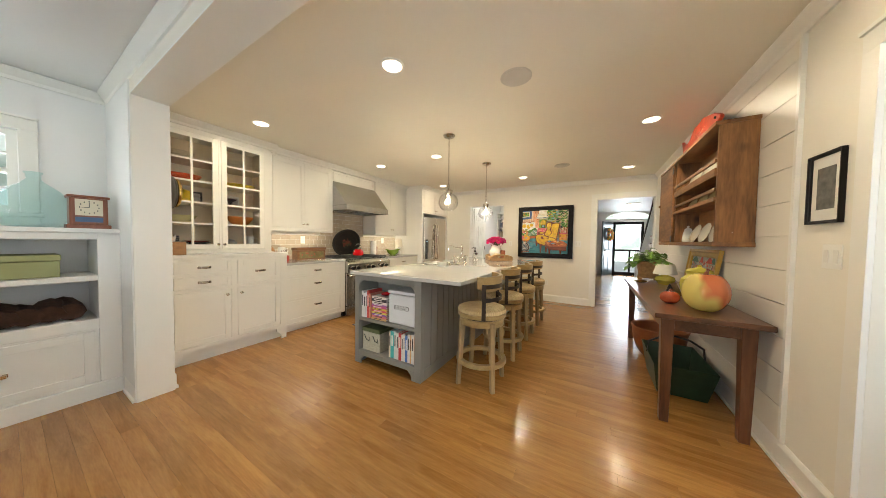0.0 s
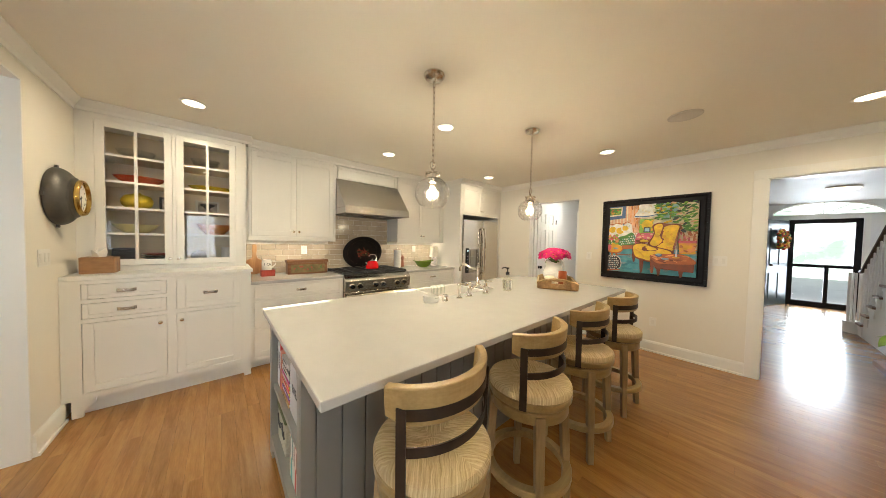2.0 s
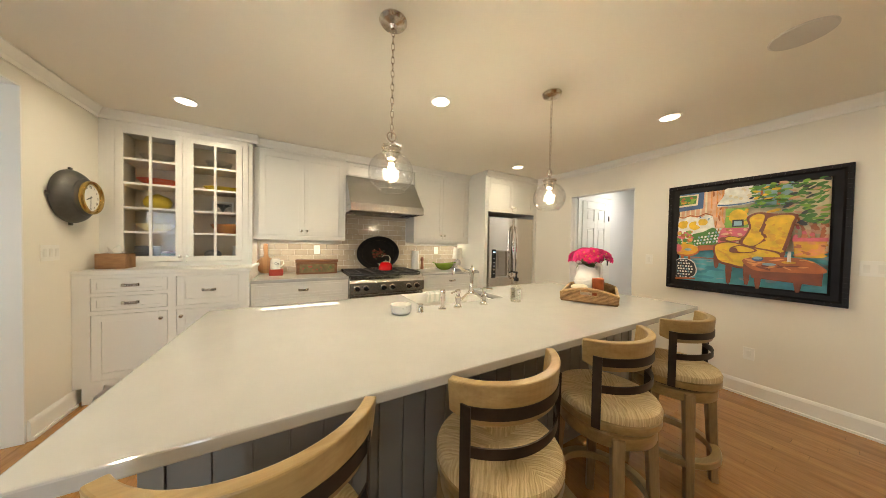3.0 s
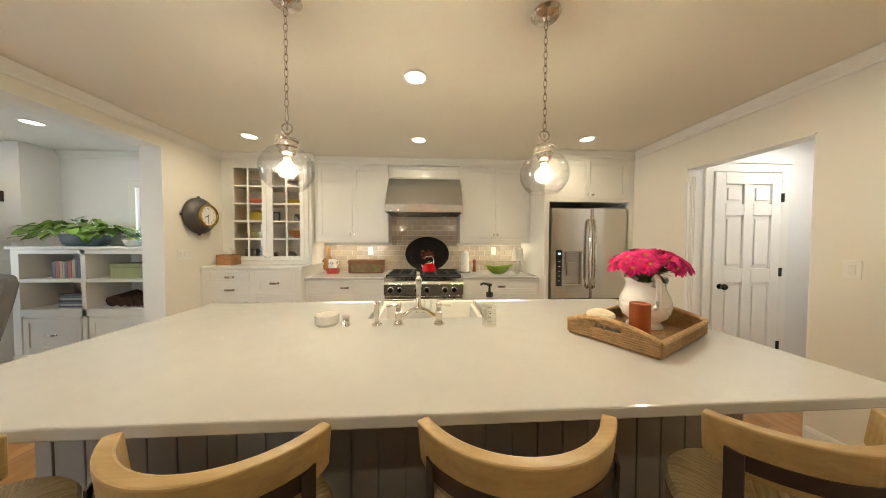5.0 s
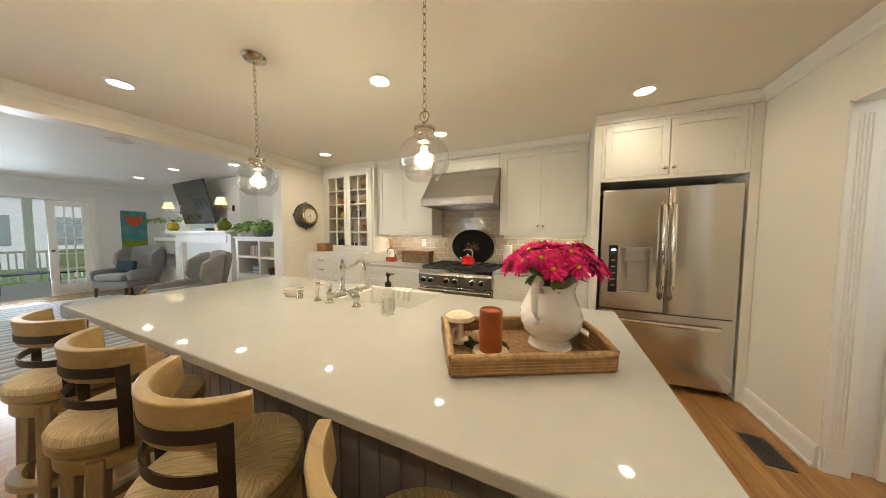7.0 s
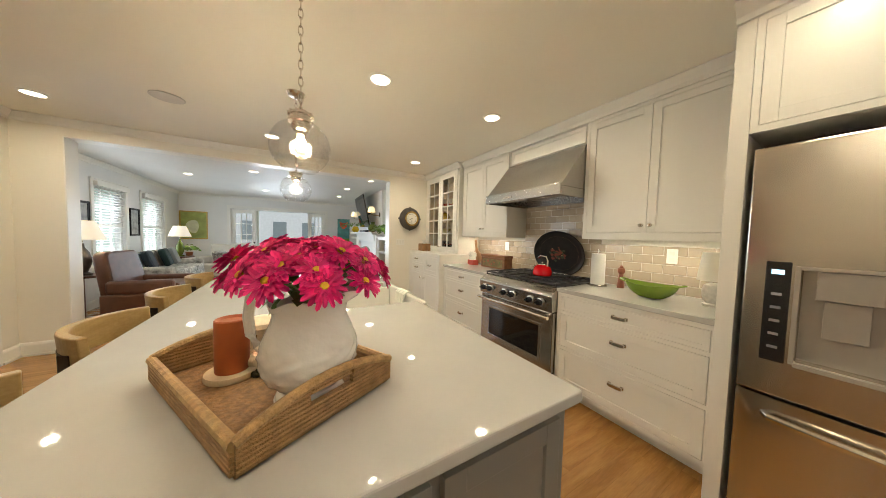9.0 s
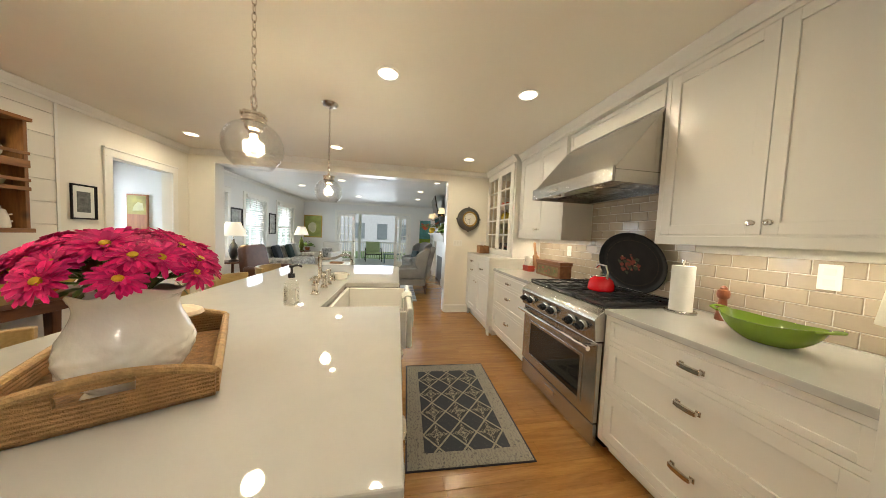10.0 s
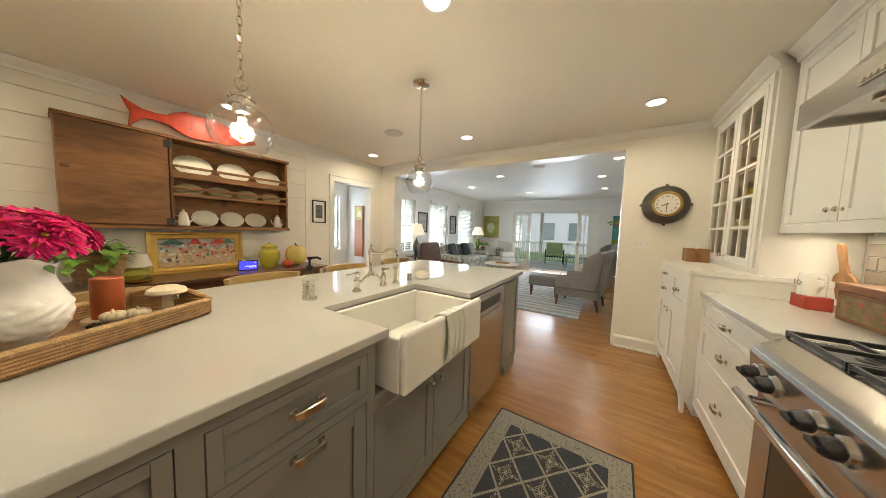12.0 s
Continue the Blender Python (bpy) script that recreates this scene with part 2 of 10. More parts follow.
def solo(name, bm, material, label="", category="", group="", kind="", bevel=0.0, smooth=True):
    """A thing that is one mesh, in world places."""
    return tagged(part(name, bm, material, None, "", bevel, smooth), label, category, group, kind)


def B():
    return bmesh.new()


def quad(bm, pts, mi=0):
    f = bm.faces.new([bm.verts.new(p) for p in pts])
    f.material_index = mi
    return f


def box(bm, a, b, mi=0, m=None):
    (x0, y0, z0), (x1, y1, z1) = a, b
    p = [Vector(q) for q in ((x0, y0, z0), (x1, y0, z0), (x1, y1, z0), (x0, y1, z0), (x0, y0, z1), (x1, y0, z1), (x1, y1, z1), (x0, y1, z1))]
    v = [bm.verts.new(m @ q if m else q) for q in p]
    for idx in ((0, 3, 2, 1), (4, 5, 6, 7), (0, 1, 5, 4), (1, 2, 6, 5), (2, 3, 7, 6), (3, 0, 4, 7)):
        bm.faces.new([v[i] for i in idx]).material_index = mi
    return bm


def lathe(bm, prof, c=(0, 0, 0), n=28, m=None, mi=0, sx=1.0, sy=1.0):
    """Turns the outline (radius, height) round the z axis at c."""
    m = m or Matrix.Translation(c)
    rings = []
    for r, z in prof:
        if r < 1e-5:
            rings.append([bm.verts.new(m @ Vector((0, 0, z)))])
        else:
            rings.append([bm.verts.new(m @ Vector((sx * r * math.cos(2 * math.pi * i / n), sy * r * math.sin(2 * math.pi * i / n), z))) for i in range(n)])
    for a, b in zip(rings, rings[1:]):
        if len(a) == 1 and len(b) == 1:
            continue
        for i in range(n):
            j = (i + 1) % n
            vs = [a[0], b[j], b[i]] if len(a) == 1 else [a[i], a[j], b[0]] if len(b) == 1 else [a[i], a[j], b[j], b[i]]
            bm.faces.new(vs).material_index = mi
    for ring in (rings[0], rings[-1]):
        if len(ring) > 2 and prof[0] != prof[-1]:
            bm.faces.new(ring).material_index = mi
    return bm


def cyl(bm, a, b, r, r2=None, n=16, mi=0):
    """A rod from a to b."""
    a, b = Vector(a), Vector(b)
    m = Matrix.Translation(a) @ (b - a).to_track_quat("Z", "Y").to_matrix().to_4x4()
    return lathe(bm, [(r, 0), (r if r2 is None else r2, (b - a).length)], n=n, m=m, mi=mi)


def ball(bm, c, r, n=16, mi=0, sz=1.0, k=8):
    return lathe(bm, [(r * math.sin(math.pi * i / k), -sz * r * math.cos(math.pi * i / k)) for i in range(k + 1)], c, n, mi=mi)


def tube(bm, pts, r, n=8, closed=False, mi=0, flat=1.0):
    """A round or flattened bar along points."""
    pts = [Vector(p) for p in pts]
    rings, up0 = [], Vector((0.123, 0.05, 0.99))
    cnt = len(pts)
    for i, p in enumerate(pts):
        d = (pts[(i + 1) % cnt] - pts[i - 1]) if closed else (pts[min(i + 1, cnt - 1)] - pts[max(i - 1, 0)])
        d.normalize()
        side = d.cross(up0 if abs(d.dot(up0)) < 0.95 else Vector((1, 0, 0))).normalized()
        up = side.cross(d)
        rr = r[i] if isinstance(r, (list, tuple)) else r
        rings.append([bm.verts.new(p + rr * (math.cos(2 * math.pi * k / n) * side + flat * math.sin(2 * math.pi * k / n) * up)) for k in range(n)])
    for i in range(cnt if closed else cnt - 1):
        a, b = rings[i], rings[(i + 1) % cnt]
        for k in range(n):
            bm.faces.new([a[k], a[(k + 1) % n], b[(k + 1) % n], b[k]]).material_index = mi
    if not closed:
        for ring in (rings[0], rings[-1]):
            bm.faces.new(ring).material_index = mi
    return bm


def prism(bm, pts, h, m=None, mi=0):
    """An outline in the xy plane, raised by h along z, then moved by m."""
    m = m or Matrix()
    lo = [bm.verts.new(m @ Vector((x, y, 0))) for x, y in pts]
    hi = [bm.verts.new(m @ Vector((x, y, h))) for x, y in pts]
    bm.faces.new(lo).material_index = mi
    bm.faces.new(hi).material_index = mi
    for i in range(len(pts)):
        j = (i + 1) % len(pts)
        bm.faces.new([lo[i], lo[j], hi[j], hi[i]]).material_index = mi
    return bm


# frames whose x and y lie in an upright plane: (u, v, out) -> world
def on_x(x, s=1):
    """Plane at x, facing +x (s=1) or -x: u runs along y, v up."""
    return Matrix(((0, 0, s, x), (1, 0, 0, 0), (0, 1, 0, 0), (0, 0, 0, 1)))


def on_y(y, s=1):
    """Plane at y, facing +y or -y: u runs along x, v up."""
    return Matrix(((1, 0, 0, 0), (0, 0, s, y), (0, 1, 0, 0), (0, 0, 0, 1)))


def wall_y(bm, y0, y1, x0, x1, z1, holes, mi=0):
    """A wall along x with holes (xa, xb, za, zb)."""
    xs = x0
    for xa, xb, za, zb in sorted(holes):
        if xa > xs:
            box(bm, (xs, y0, 0), (xa, y1, z1), mi)
        if za > 0:
            box(bm, (xa, y0, 0), (xb, y1, za), mi)
        if zb < z1:
            box(bm, (xa, y0, zb), (xb, y1, z1), mi)
        xs = xb
    if xs < x1:
        box(bm, (xs, y0, 0), (x1, y1, z1), mi)


def wall_x(bm, x0, x1, y0, y1, z1, holes, mi=0):
    ys = y0
    for ya, yb, za, zb in sorted(holes):
        if ya > ys:
            box(bm, (x0, ys, 0), (x1, ya, z1), mi)
        if za > 0:
            box(bm, (x0, ya, 0), (x1, yb, za), mi)
        if zb < z1:
            box(bm, (x0, ya, zb), (x1, yb, z1), mi)
        ys = yb
    if ys < y1:
        box(bm, (x0, ys, 0), (x1, y1, z1), mi)


def casing(bm, m, u0, u1, v1, w=0.09, t=0.02, v0=0.0, sill=False):
    """Trim round an opening in an upright plane."""
    for a, b in (((u0 - w, v0, 0), (u0, v1, t)), ((u1, v0, 0), (u1 + w, v1, t)), ((u0 - w, v1, 0), (u1 + w, v1 + w, t)),
                 ((u0 - w - 0.006, v1 + w, 0), (u1 + w + 0.006, v1 + w + 0.018, t + 0.012))):
        box(bm, a, b, 0, m)
    if sill:
        box(bm, (u0 - w - 0.02, v0 - 0.03, 0), (u1 + w + 0.02, v0, 0.05), 0, m)
        box(bm, (u0 - w, v0 - 0.1, 0), (u1 + w, v0 - 0.03, t), 0, m)


def molding(bm, m, u0, u1, v):
    """Crown moulding under a ceiling at height v."""
    prism(bm, [(0, v - 0.085), (0.012, v - 0.085), (0.018, v - 0.06), (0.05, v - 0.025), (0.06, v - 0.012), (0.06, v - 0.003), (0, v - 0.003)], u1 - u0, m @ Matrix(((0, 0, 1, u0), (0, 1, 0, 0), (1, 0, 0, 0), (0, 0, 0, 1))))


def base(bm, m, u0, u1):
    box(bm, (u0, 0, 0), (u1, 0.115, 0.016), 0, m)
    prism(bm, [(0, 0.115), (0.016, 0.115), (0.012, 0.128), (0.006, 0.14), (0, 0.142)], u1 - u0, m @ Matrix(((0, 0, 1, u0), (0, 1, 0, 0), (1, 0, 0, 0), (0, 0, 0, 1))))
    box(bm, (u0, 0, 0.016), (u1, 0.02, 0.028), 0, m)


# ---- structure ----
XW, XE, YS, YN = -4.2, 0.93, 0.76, 6.01
FLOORSUB = mat("floor_gap", (0.10, 0.055, 0.022), 0.6, var=0.1)
b = B()
box(b, (-4.6, -5.5, -0.2), (4.2, 12.65, -0.012))
floor = solo("floor", b, FLOORSUB, "honey-coloured oak strip floor with a satin varnish", "floor", kind="structure")

b = B()
box(b, (XW - 0.15, YS - 0.1, CEIL), (XE + 0.1, YN + 0.1, CEIL + 0.2))
solo("ceiling", b, CEILP, "smooth cream-white painted kitchen ceiling", "ceiling", kind="structure")
b = B()
box(b, (-4.2, -5.6, CEIL + 0.001), (1.6, YS - 0.1, CEIL + 0.2))
solo("ceiling_living", b, LPAINT, "smooth white painted living room ceiling", "ceiling", kind="structure")
b = B()
box(b, (-3.2, YN + 0.1, CEIL + 0.001), (3.6, 12.6, CEIL + 0.2))
box(b, (XE + 0.1, -0.6, CEIL + 0.001), (4.2, 5.2, CEIL + 0.2))
solo("ceiling_hall", b, LPAINT, "white painted ceiling of the hall and side room", "ceiling", kind="structure")

b = B()
box(b, (XW - 0.15, YS - 0.2, 0), (XW, YN + 0.12, CEIL))
solo("wall_west", b, PAINT, "cream painted wall behind the range and cabinets", "wall", kind="structure")
b = B()
PANTRY, HALL = (-2.75, -1.88, 0, 2.14), (0.0, 0.90, 0, 2.14)
wall_y(b, YN, YN + 0.12, XW, XE + 0.12, CEIL, [PANTRY, HALL])
wall_north = solo("wall_north", b, PAINT, "cream painted wall with two cased openings", "wall", kind="structure")
b = B()
wall_x(b, XE, XE + 0.12, YS - 0.2, YN, CEIL, [(1.055, 1.825, 0, 2.085)])
wall_east = solo("wall_east", b, PAINT, "cream painted wall with a cased doorway", "wall", kind="structure")
b = B()
wall_y(b, YS - 0.205, YS, XW, XE, CEIL, [(-3.05, 0.59, 0, 2.345)])
wall_south = solo("wall_south", b, PAINT, "cream painted wall with a wide opening to the living room", "wall", kind="structure")
b = B()
box(b, (-3.05, YS - 0.207, 0), (-3.038, YS + 0.002, 2.345))
box(b, (0.578, YS - 0.207, 0), (0.59, YS + 0.002, 2.345))
box(b, (-3.038, YS - 0.207, 2.333), (0.578, YS + 0.002, 2.345))
solo("trim_opening", b, TRIM, "white painted lining of the wide opening", "trim", kind="structure", bevel=0.002)

b = B()
for m, u0, u1 in ((on_y(YN, -1), XW + 0.75, XE), (on_x(XE, -1), YS, YN), (on_y(YS, 1), XW, XE)):
    molding(b, m, u0, u1, CEIL)
solo("trim_crown", b, TRIM, "white painted crown moulding under the kitchen ceiling", "trim", kind="structure", smooth=False)
b = B()
for m, u0, u1 in ((on_y(YN, -1), -3.42, PANTRY[0] - 0.003), (on_y(YN, -1), PANTRY[1] + 0.003, -0.10), (on_x(XE, -1), 1.91, YN),
                  (on_x(XE, -1), YS, 0.97), (on_y(YS, 1), -3.47, -3.06), (on_y(YS, 1), 0.60, XE)):
    base(b, m, u0, u1)
solo("baseboard", b, TRIM, "tall white moulded baseboard", "baseboard", kind="structure", smooth=False)
b = B()
box(b, (-0.10, YN - 0.02, 0), (0.0, YN, 2.14))
box(b, (-0.10, YN - 0.02, 2.14), (XE, YN, 2.235))
box(b, (0.90, YN - 0.02, 0), (XE, YN, 2.14))
casing(b, on_x(XE, -1), 1.055, 1.825, 2.085, 0.08)
for x0, x1 in ((PANTRY[0], PANTRY[0] + 0.012), (PANTRY[1] - 0.012, PANTRY[1]), (0.0, 0.012), (0.888, 0.90)):
    box(b, (x0, YN + 0.001, 0), (x1, YN + 0.121, 2.13))
box(b, (PANTRY[0] + 0.012, YN + 0.001, 2.128), (PANTRY[1] - 0.012, YN + 0.121, 2.14))
box(b, (0.012, YN + 0.001, 2.128), (0.888, YN + 0.121, 2.14))
for x, sg in ((PANTRY[0] + 0.012, 1), (PANTRY[1] - 0.012, -1)):
    for k in range(4):
        cyl(b, (x, YN + 0.035 + k * 0.016, 0.17), (x, YN + 0.035 + k * 0.016, 2.06), 0.0045, None, 8)
    box(b, (min(x, x + sg * 0.006), YN + 0.012, 0), (max(x, x + sg * 0.006), YN + 0.11, 0.15))
solo("trim_casings", b, TRIM, "white painted door casings", "trim", kind="structure", bevel=0.003)

# ---- living room shell ----
LX0, LX1, LY0 = -3.85, 1.38, -5.4
b = B()
wall_x(b, LX0 - 0.15, LX0, LY0, YS - 0.2, CEIL, [(-0.33, 0.13, 1.45, 2.08)])
solo("wall_living_west", b, LPAINT, "white painted living room wall with a small window", "wall", kind="structure")
LWIN = [(-0.9, 0.05), (-2.53, -1.55), (-4.4, -3.2)]
b = B()
wall_x(b, LX1, LX1 + 0.15, LY0, YS - 0.2, CEIL, [(a, c, 0.72, 2.12) for a, c in LWIN])
solo("wall_living_east", b, LPAINT, "white painted living room wall with three windows", "wall", kind="structure")
b = B()
wall_y(b, LY0 - 0.15, LY0, LX0 - 0.15, LX1 + 0.15, CEIL, [(-2.62, 0.16, 0, 2.10)])
solo("wall_living_south", b, LPAINT, "white painted living room wall with glazed doors", "wall", kind="structure")
b = B()
box(b, (XE, YS - 0.205, 0), (LX1 + 0.15, YS - 0.1, CEIL))
box(b, (XW, YS - 0.205, 0), (-4.0, YS - 0.2, CEIL))
box(b, (LX0 - 0.15, 0.545, 0), (-3.05, 0.56, CEIL))
solo("wall_living_north", b, LPAINT, "white painted return wall of the living room", "wall", kind="structure")


def sash_window(name, m, u0, u1, v0, v1, cols, rows, label, blind=False):
    ob = thing(name, (0, 0, 0), label, "window", kind="structure")
    bm = B()
    casing(bm, m, u0, u1, v1, 0.085, 0.02, v0, True)
    part("window_casing", bm, TRIM, ob, bevel=0.003)
    bm = B()
    for a, c in (((u0, v0), (u0 + 0.045, v1)), ((u1 - 0.045, v0), (u1, v1)), ((u0 + 0.045, v0), (u1 - 0.045, v0 + 0.05)), ((u0 + 0.045, v1 - 0.045), (u1 - 0.045, v1)),
                 ((u0 + 0.045, (v0 + v1) / 2 - 0.02), (u1 - 0.045, (v0 + v1) / 2 + 0.02))):
        box(bm, (*a, -0.08), (*c, -0.045), 0, m)
    part("window_frame", bm, TRIM, ob)
    bm = B()
    for i in range(1, cols):
        u = u0 + 0.045 + (u1 - u0 - 0.09) * i / cols
        box(bm, (u - 0.009, v0 + 0.05, -0.075), (u + 0.009, v1 - 0.045, -0.05), 0, m)
    for i in range(1, rows):
        if i * 2 != rows:
            v = v0 + 0.05 + (v1 - v0 - 0.095) * i / rows
            box(bm, (u0 + 0.045, v - 0.009, -0.074), (u1 - 0.045, v + 0.009, -0.051), 0, m)
    part("glazing_bars", bm, TRIM, ob)
    bm = B()
    box(bm, (u0 + 0.04, v0 + 0.045, -0.066), (u1 - 0.04, v1 - 0.04, -0.062), 0, m)
    part("pane", bm, CLEAR, ob).visible_shadow = False
    if blind:
        bm = B()
        n = int((v1 - v0) / 0.05)
        for i in range(n):
            v = v0 + 0.03 + (v1 - v0 - 0.09) * i / (n - 1)
            prism(bm, [(0, -0.002), (0.045, 0.010), (0.045, 0.013), (0, 0.001)], u1 - u0 - 0.02, m @ Matrix(((0, 0, 1, u0 + 0.01), (0, 1, 0, v), (1, 0, 0, -0.045), (0, 0, 0, 1))))
        box(bm, (u0 - 0.02, v1 - 0.03, 0.02), (u1 + 0.02, v1 + 0.05, 0.07), 0, m)
        part("venetian_blind", bm, TRIM, ob, "white wooden venetian blind with open slats")
    return ob


for i, (a, c) in enumerate(LWIN):
    sash_window("window_%d" % (i + 1), on_x(LX1, -1), a, c, 0.72, 2.12, 3, 4, "white sash window with a slatted blind and daylight behind", True)
sash_window("window_4", on_x(LX0, 1), -0.33, 0.13, 1.45, 2.08, 2, 4, "white sash window above the built-in shelves, trees outside")

b = B()
base(b, on_x(LX1, -1), LY0, YS - 0.2)
base(b, on_y(LY0, 1), LX0, -2.75)
base(b, on_y(LY0, 1), 0.29, LX1)
base(b, on_y(0.56, -1), -3.36, -3.06)
for m, u0, u1 in ((on_x(LX1, -1), LY0, YS - 0.2), (on_y(LY0, 1), LX0, LX1), (on_x(LX0, 1), LY0, 0.55), (on_y(YS - 0.205, -1), LX0, LX1)):
    molding(b, m, u0, u1, CEIL)
casing(b, on_y(LY0, 1), -2.62, 0.16, 2.10, 0.085)
solo("trim_living", b, TRIM, "white mouldings and baseboards of the living room", "trim", kind="structure", smooth=False)


def glazed_door(name, u0, u1, y, cols, rows, label):
    ob = thing(name, (u0, y, 0), label, "door", kind="structure")
    m, v1 = on_y(y, 1), 2.09
    bm = B()
    for a, c in (((u0, 0.01), (u0 + 0.11, v1)), ((u1 - 0.11, 0.01), (u1, v1)), ((u0 + 0.11, 0.01), (u1 - 0.11, 0.24)), ((u0 + 0.11, v1 - 0.12), (u1 - 0.11, v1))):
        box(bm, (*a, 0), (*c, 0.045), 0, m)
    part("door_frame", bm, TRIM, ob, bevel=0.003)
    bm = B()
    for i in range(1, cols):
        u = u0 + 0.11 + (u1 - u0 - 0.22) * i / cols
        box(bm, (u - 0.01, 0.24, 0.008), (u + 0.01, v1 - 0.12, 0.036), 0, m)
    for i in range(1, rows):
        v = 0.24 + (v1 - 0.36) * i / rows
        box(bm, (u0 + 0.11, v - 0.01, 0.009), (u1 - 0.11, v + 0.01, 0.035), 0, m)
    part("glazing_bars", bm, TRIM, ob)
    bm = B()
    box(bm, (u0 + 0.1, 0.23, 0.02), (u1 - 0.1, v1 - 0.11, 0.024), 0, m)
    part("pane", bm, CLEAR, ob).visible_shadow = False
    bm = B()
    ball(bm, (u1 - 0.05 if u0 < -1 else u0 + 0.05, y + 0.075, 1.0), 0.026)
    part("knob", bm, BLACK, ob)


glazed_door("door_1", -0.5, 0.155, LY0 - 0.08, 3, 5, "white glazed door leaf with small panes")
glazed_door("door_2", -2.615, -2.05, LY0 - 0.08, 3, 5, "white glazed door leaf with small panes and a black knob")

# ---- outdoors beyond the glazed doors: a porch, a yard, trees ----
DECK = mat("porch_boards", (0.55, 0.55, 0.53), 0.5, var=0.08, scale=3)
b = B()
box(b, (-4.5, -9.0, -0.12), (2.5, -5.56, -0.03))
solo("porch_floor", b, DECK, "pale painted porch floor", "floor", kind="structure")
b = B()
for x in (-4.3, -2.3, -0.2, 2.0):
    box(b, (x - 0.07, -8.95, -0.03), (x + 0.07, -8.81, 2.7))
box(b, (-4.5, -8.98, 2.45), (2.5, -8.78, 2.75))
box(b, (-4.5, -8.91, 0.82), (2.5, -8.85, 0.88))
for i in range(60):
    x = -4.4 + i * 0.115
    box(b, (x, -8.895, 0.05), (x + 0.03, -8.865, 0.82))
solo("porch_railing", b, TRIM, "white porch posts and railing", "railing", kind="structure")
b = B()
box(b, (-4.5, -9.1, 2.75), (2.5, -5.56, 2.85))
solo("porch_ceiling", b, TRIM, "white boarded porch ceiling", "ceiling", kind="structure")
GRASS = mat("lawn", (0.10, 0.16, 0.05), 0.9, var=0.3, scale=3)
b = B()
box(b, (-60, -60, -0.6), (60, 60, -0.35))
solo("ground", b, GRASS, "green lawn round the house", "ground", kind="structure")


b = B()
box(b, (-8, 13.4, -0.349), (10, 27, -0.30))
solo("driveway", b, mat("pale_concrete", (0.52, 0.51, 0.49), 0.8, var=0.08, scale=2, bump=0.2), "pale concrete drive beyond the front door", "driveway", kind="structure")


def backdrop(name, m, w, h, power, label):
    """A glowing board coloured as out-of-focus greenery and sky, far outside."""
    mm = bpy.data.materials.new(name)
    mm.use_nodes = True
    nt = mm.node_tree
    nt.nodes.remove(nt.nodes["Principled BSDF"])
    # the board shines by itself: outdoor brightness is set by its emission
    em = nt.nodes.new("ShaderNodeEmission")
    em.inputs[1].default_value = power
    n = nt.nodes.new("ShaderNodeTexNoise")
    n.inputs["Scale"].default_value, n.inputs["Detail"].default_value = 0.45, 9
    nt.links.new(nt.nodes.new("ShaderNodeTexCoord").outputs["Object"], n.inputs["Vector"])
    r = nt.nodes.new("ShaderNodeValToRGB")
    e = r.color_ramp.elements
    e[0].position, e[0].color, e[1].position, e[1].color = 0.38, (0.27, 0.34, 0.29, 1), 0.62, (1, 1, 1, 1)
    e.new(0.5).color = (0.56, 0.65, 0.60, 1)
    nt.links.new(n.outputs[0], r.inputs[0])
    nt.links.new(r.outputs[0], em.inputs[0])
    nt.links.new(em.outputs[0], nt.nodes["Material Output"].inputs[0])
    bm = B()
    box(bm, (-w / 2, -0.1, -1), (w / 2, 0, h), 0)
    ob = solo(name, bm, mm, label, "backdrop", kind="structure")
    ob.matrix_world = m


backdrop("backdrop_south", pose(-1, -24, 0), 46, 12, 1.5, "glowing backdrop of distant trees and bright sky behind the house")
backdrop("backdrop_east", pose(18, 0, 0, 0, 0, 90), 46, 12, 1.8, "glowing backdrop of distant trees beside the house")
backdrop("backdrop_west", pose(-16, 0, 0, 0, 0, -90), 40, 12, 1.1, "glowing backdrop of distant trees beside the house")
backdrop("backdrop_north", pose(1, 28, 0, 0, 0, 180), 46, 12, 3.0, "glowing backdrop of a street and trees beyond the front door")

# ---- hall ----
b = B()
box(b, (-3.0, 8.6, 0), (-1.6, 8.72, CEIL))
box(b, (-2.92, YN + 0.12, 0), (-2.8, 8.6, CEIL))
box(b, (-1.62, YN + 0.12, 0), (-1.5, 8.6, CEIL))
solo("wall_passage", b, LPAINT, "white painted walls of the passage", "wall", kind="structure")
b = B()
box(b, (-0.75, YN + 0.12, 0), (-0.63, 12.5, CEIL))
wall_y(b, 12.5, 12.62, -0.75, 3.6, 2.22, [(0.63, 1.63, 0, 2.12)])
box(b, (-0.75, 12.5, 2.22), (0.36, 12.62, CEIL))
box(b, (1.88, 12.5, 2.22), (3.6, 12.62, CEIL))
box(b, (2.35, YN + 0.12, 0), (2.45, 12.5, CEIL))
box(b, (XE + 0.12, YN + 0.12, 0), (3.6, YN + 0.14, CEIL))
solo("wall_hall", b, LPAINT, "white painted walls of the entrance hall", "wall", kind="structure")
b = B()
box(b, (XE + 0.12, 3.4, 0), (2.1, 3.5, CEIL))
wall_x(b, 1.95, 2.07, 0.66, 3.4, CEIL, [(0.98, 1.62, 0.86, 2.0)])
box(b, (XE + 0.12, 0.66, 0), (1.95, 0.78, CEIL))
base(b, on_y(0.78, 1), XE + 0.12, 1.95)
solo("wall_side_room", b, LPAINT, "white painted walls of the side room", "wall", kind="structure")
sash_window("window_5", on_x(1.95, -1), 0.98, 1.62, 0.86, 2.0, 2, 6, "white sash window in the side room with green leaves outside")


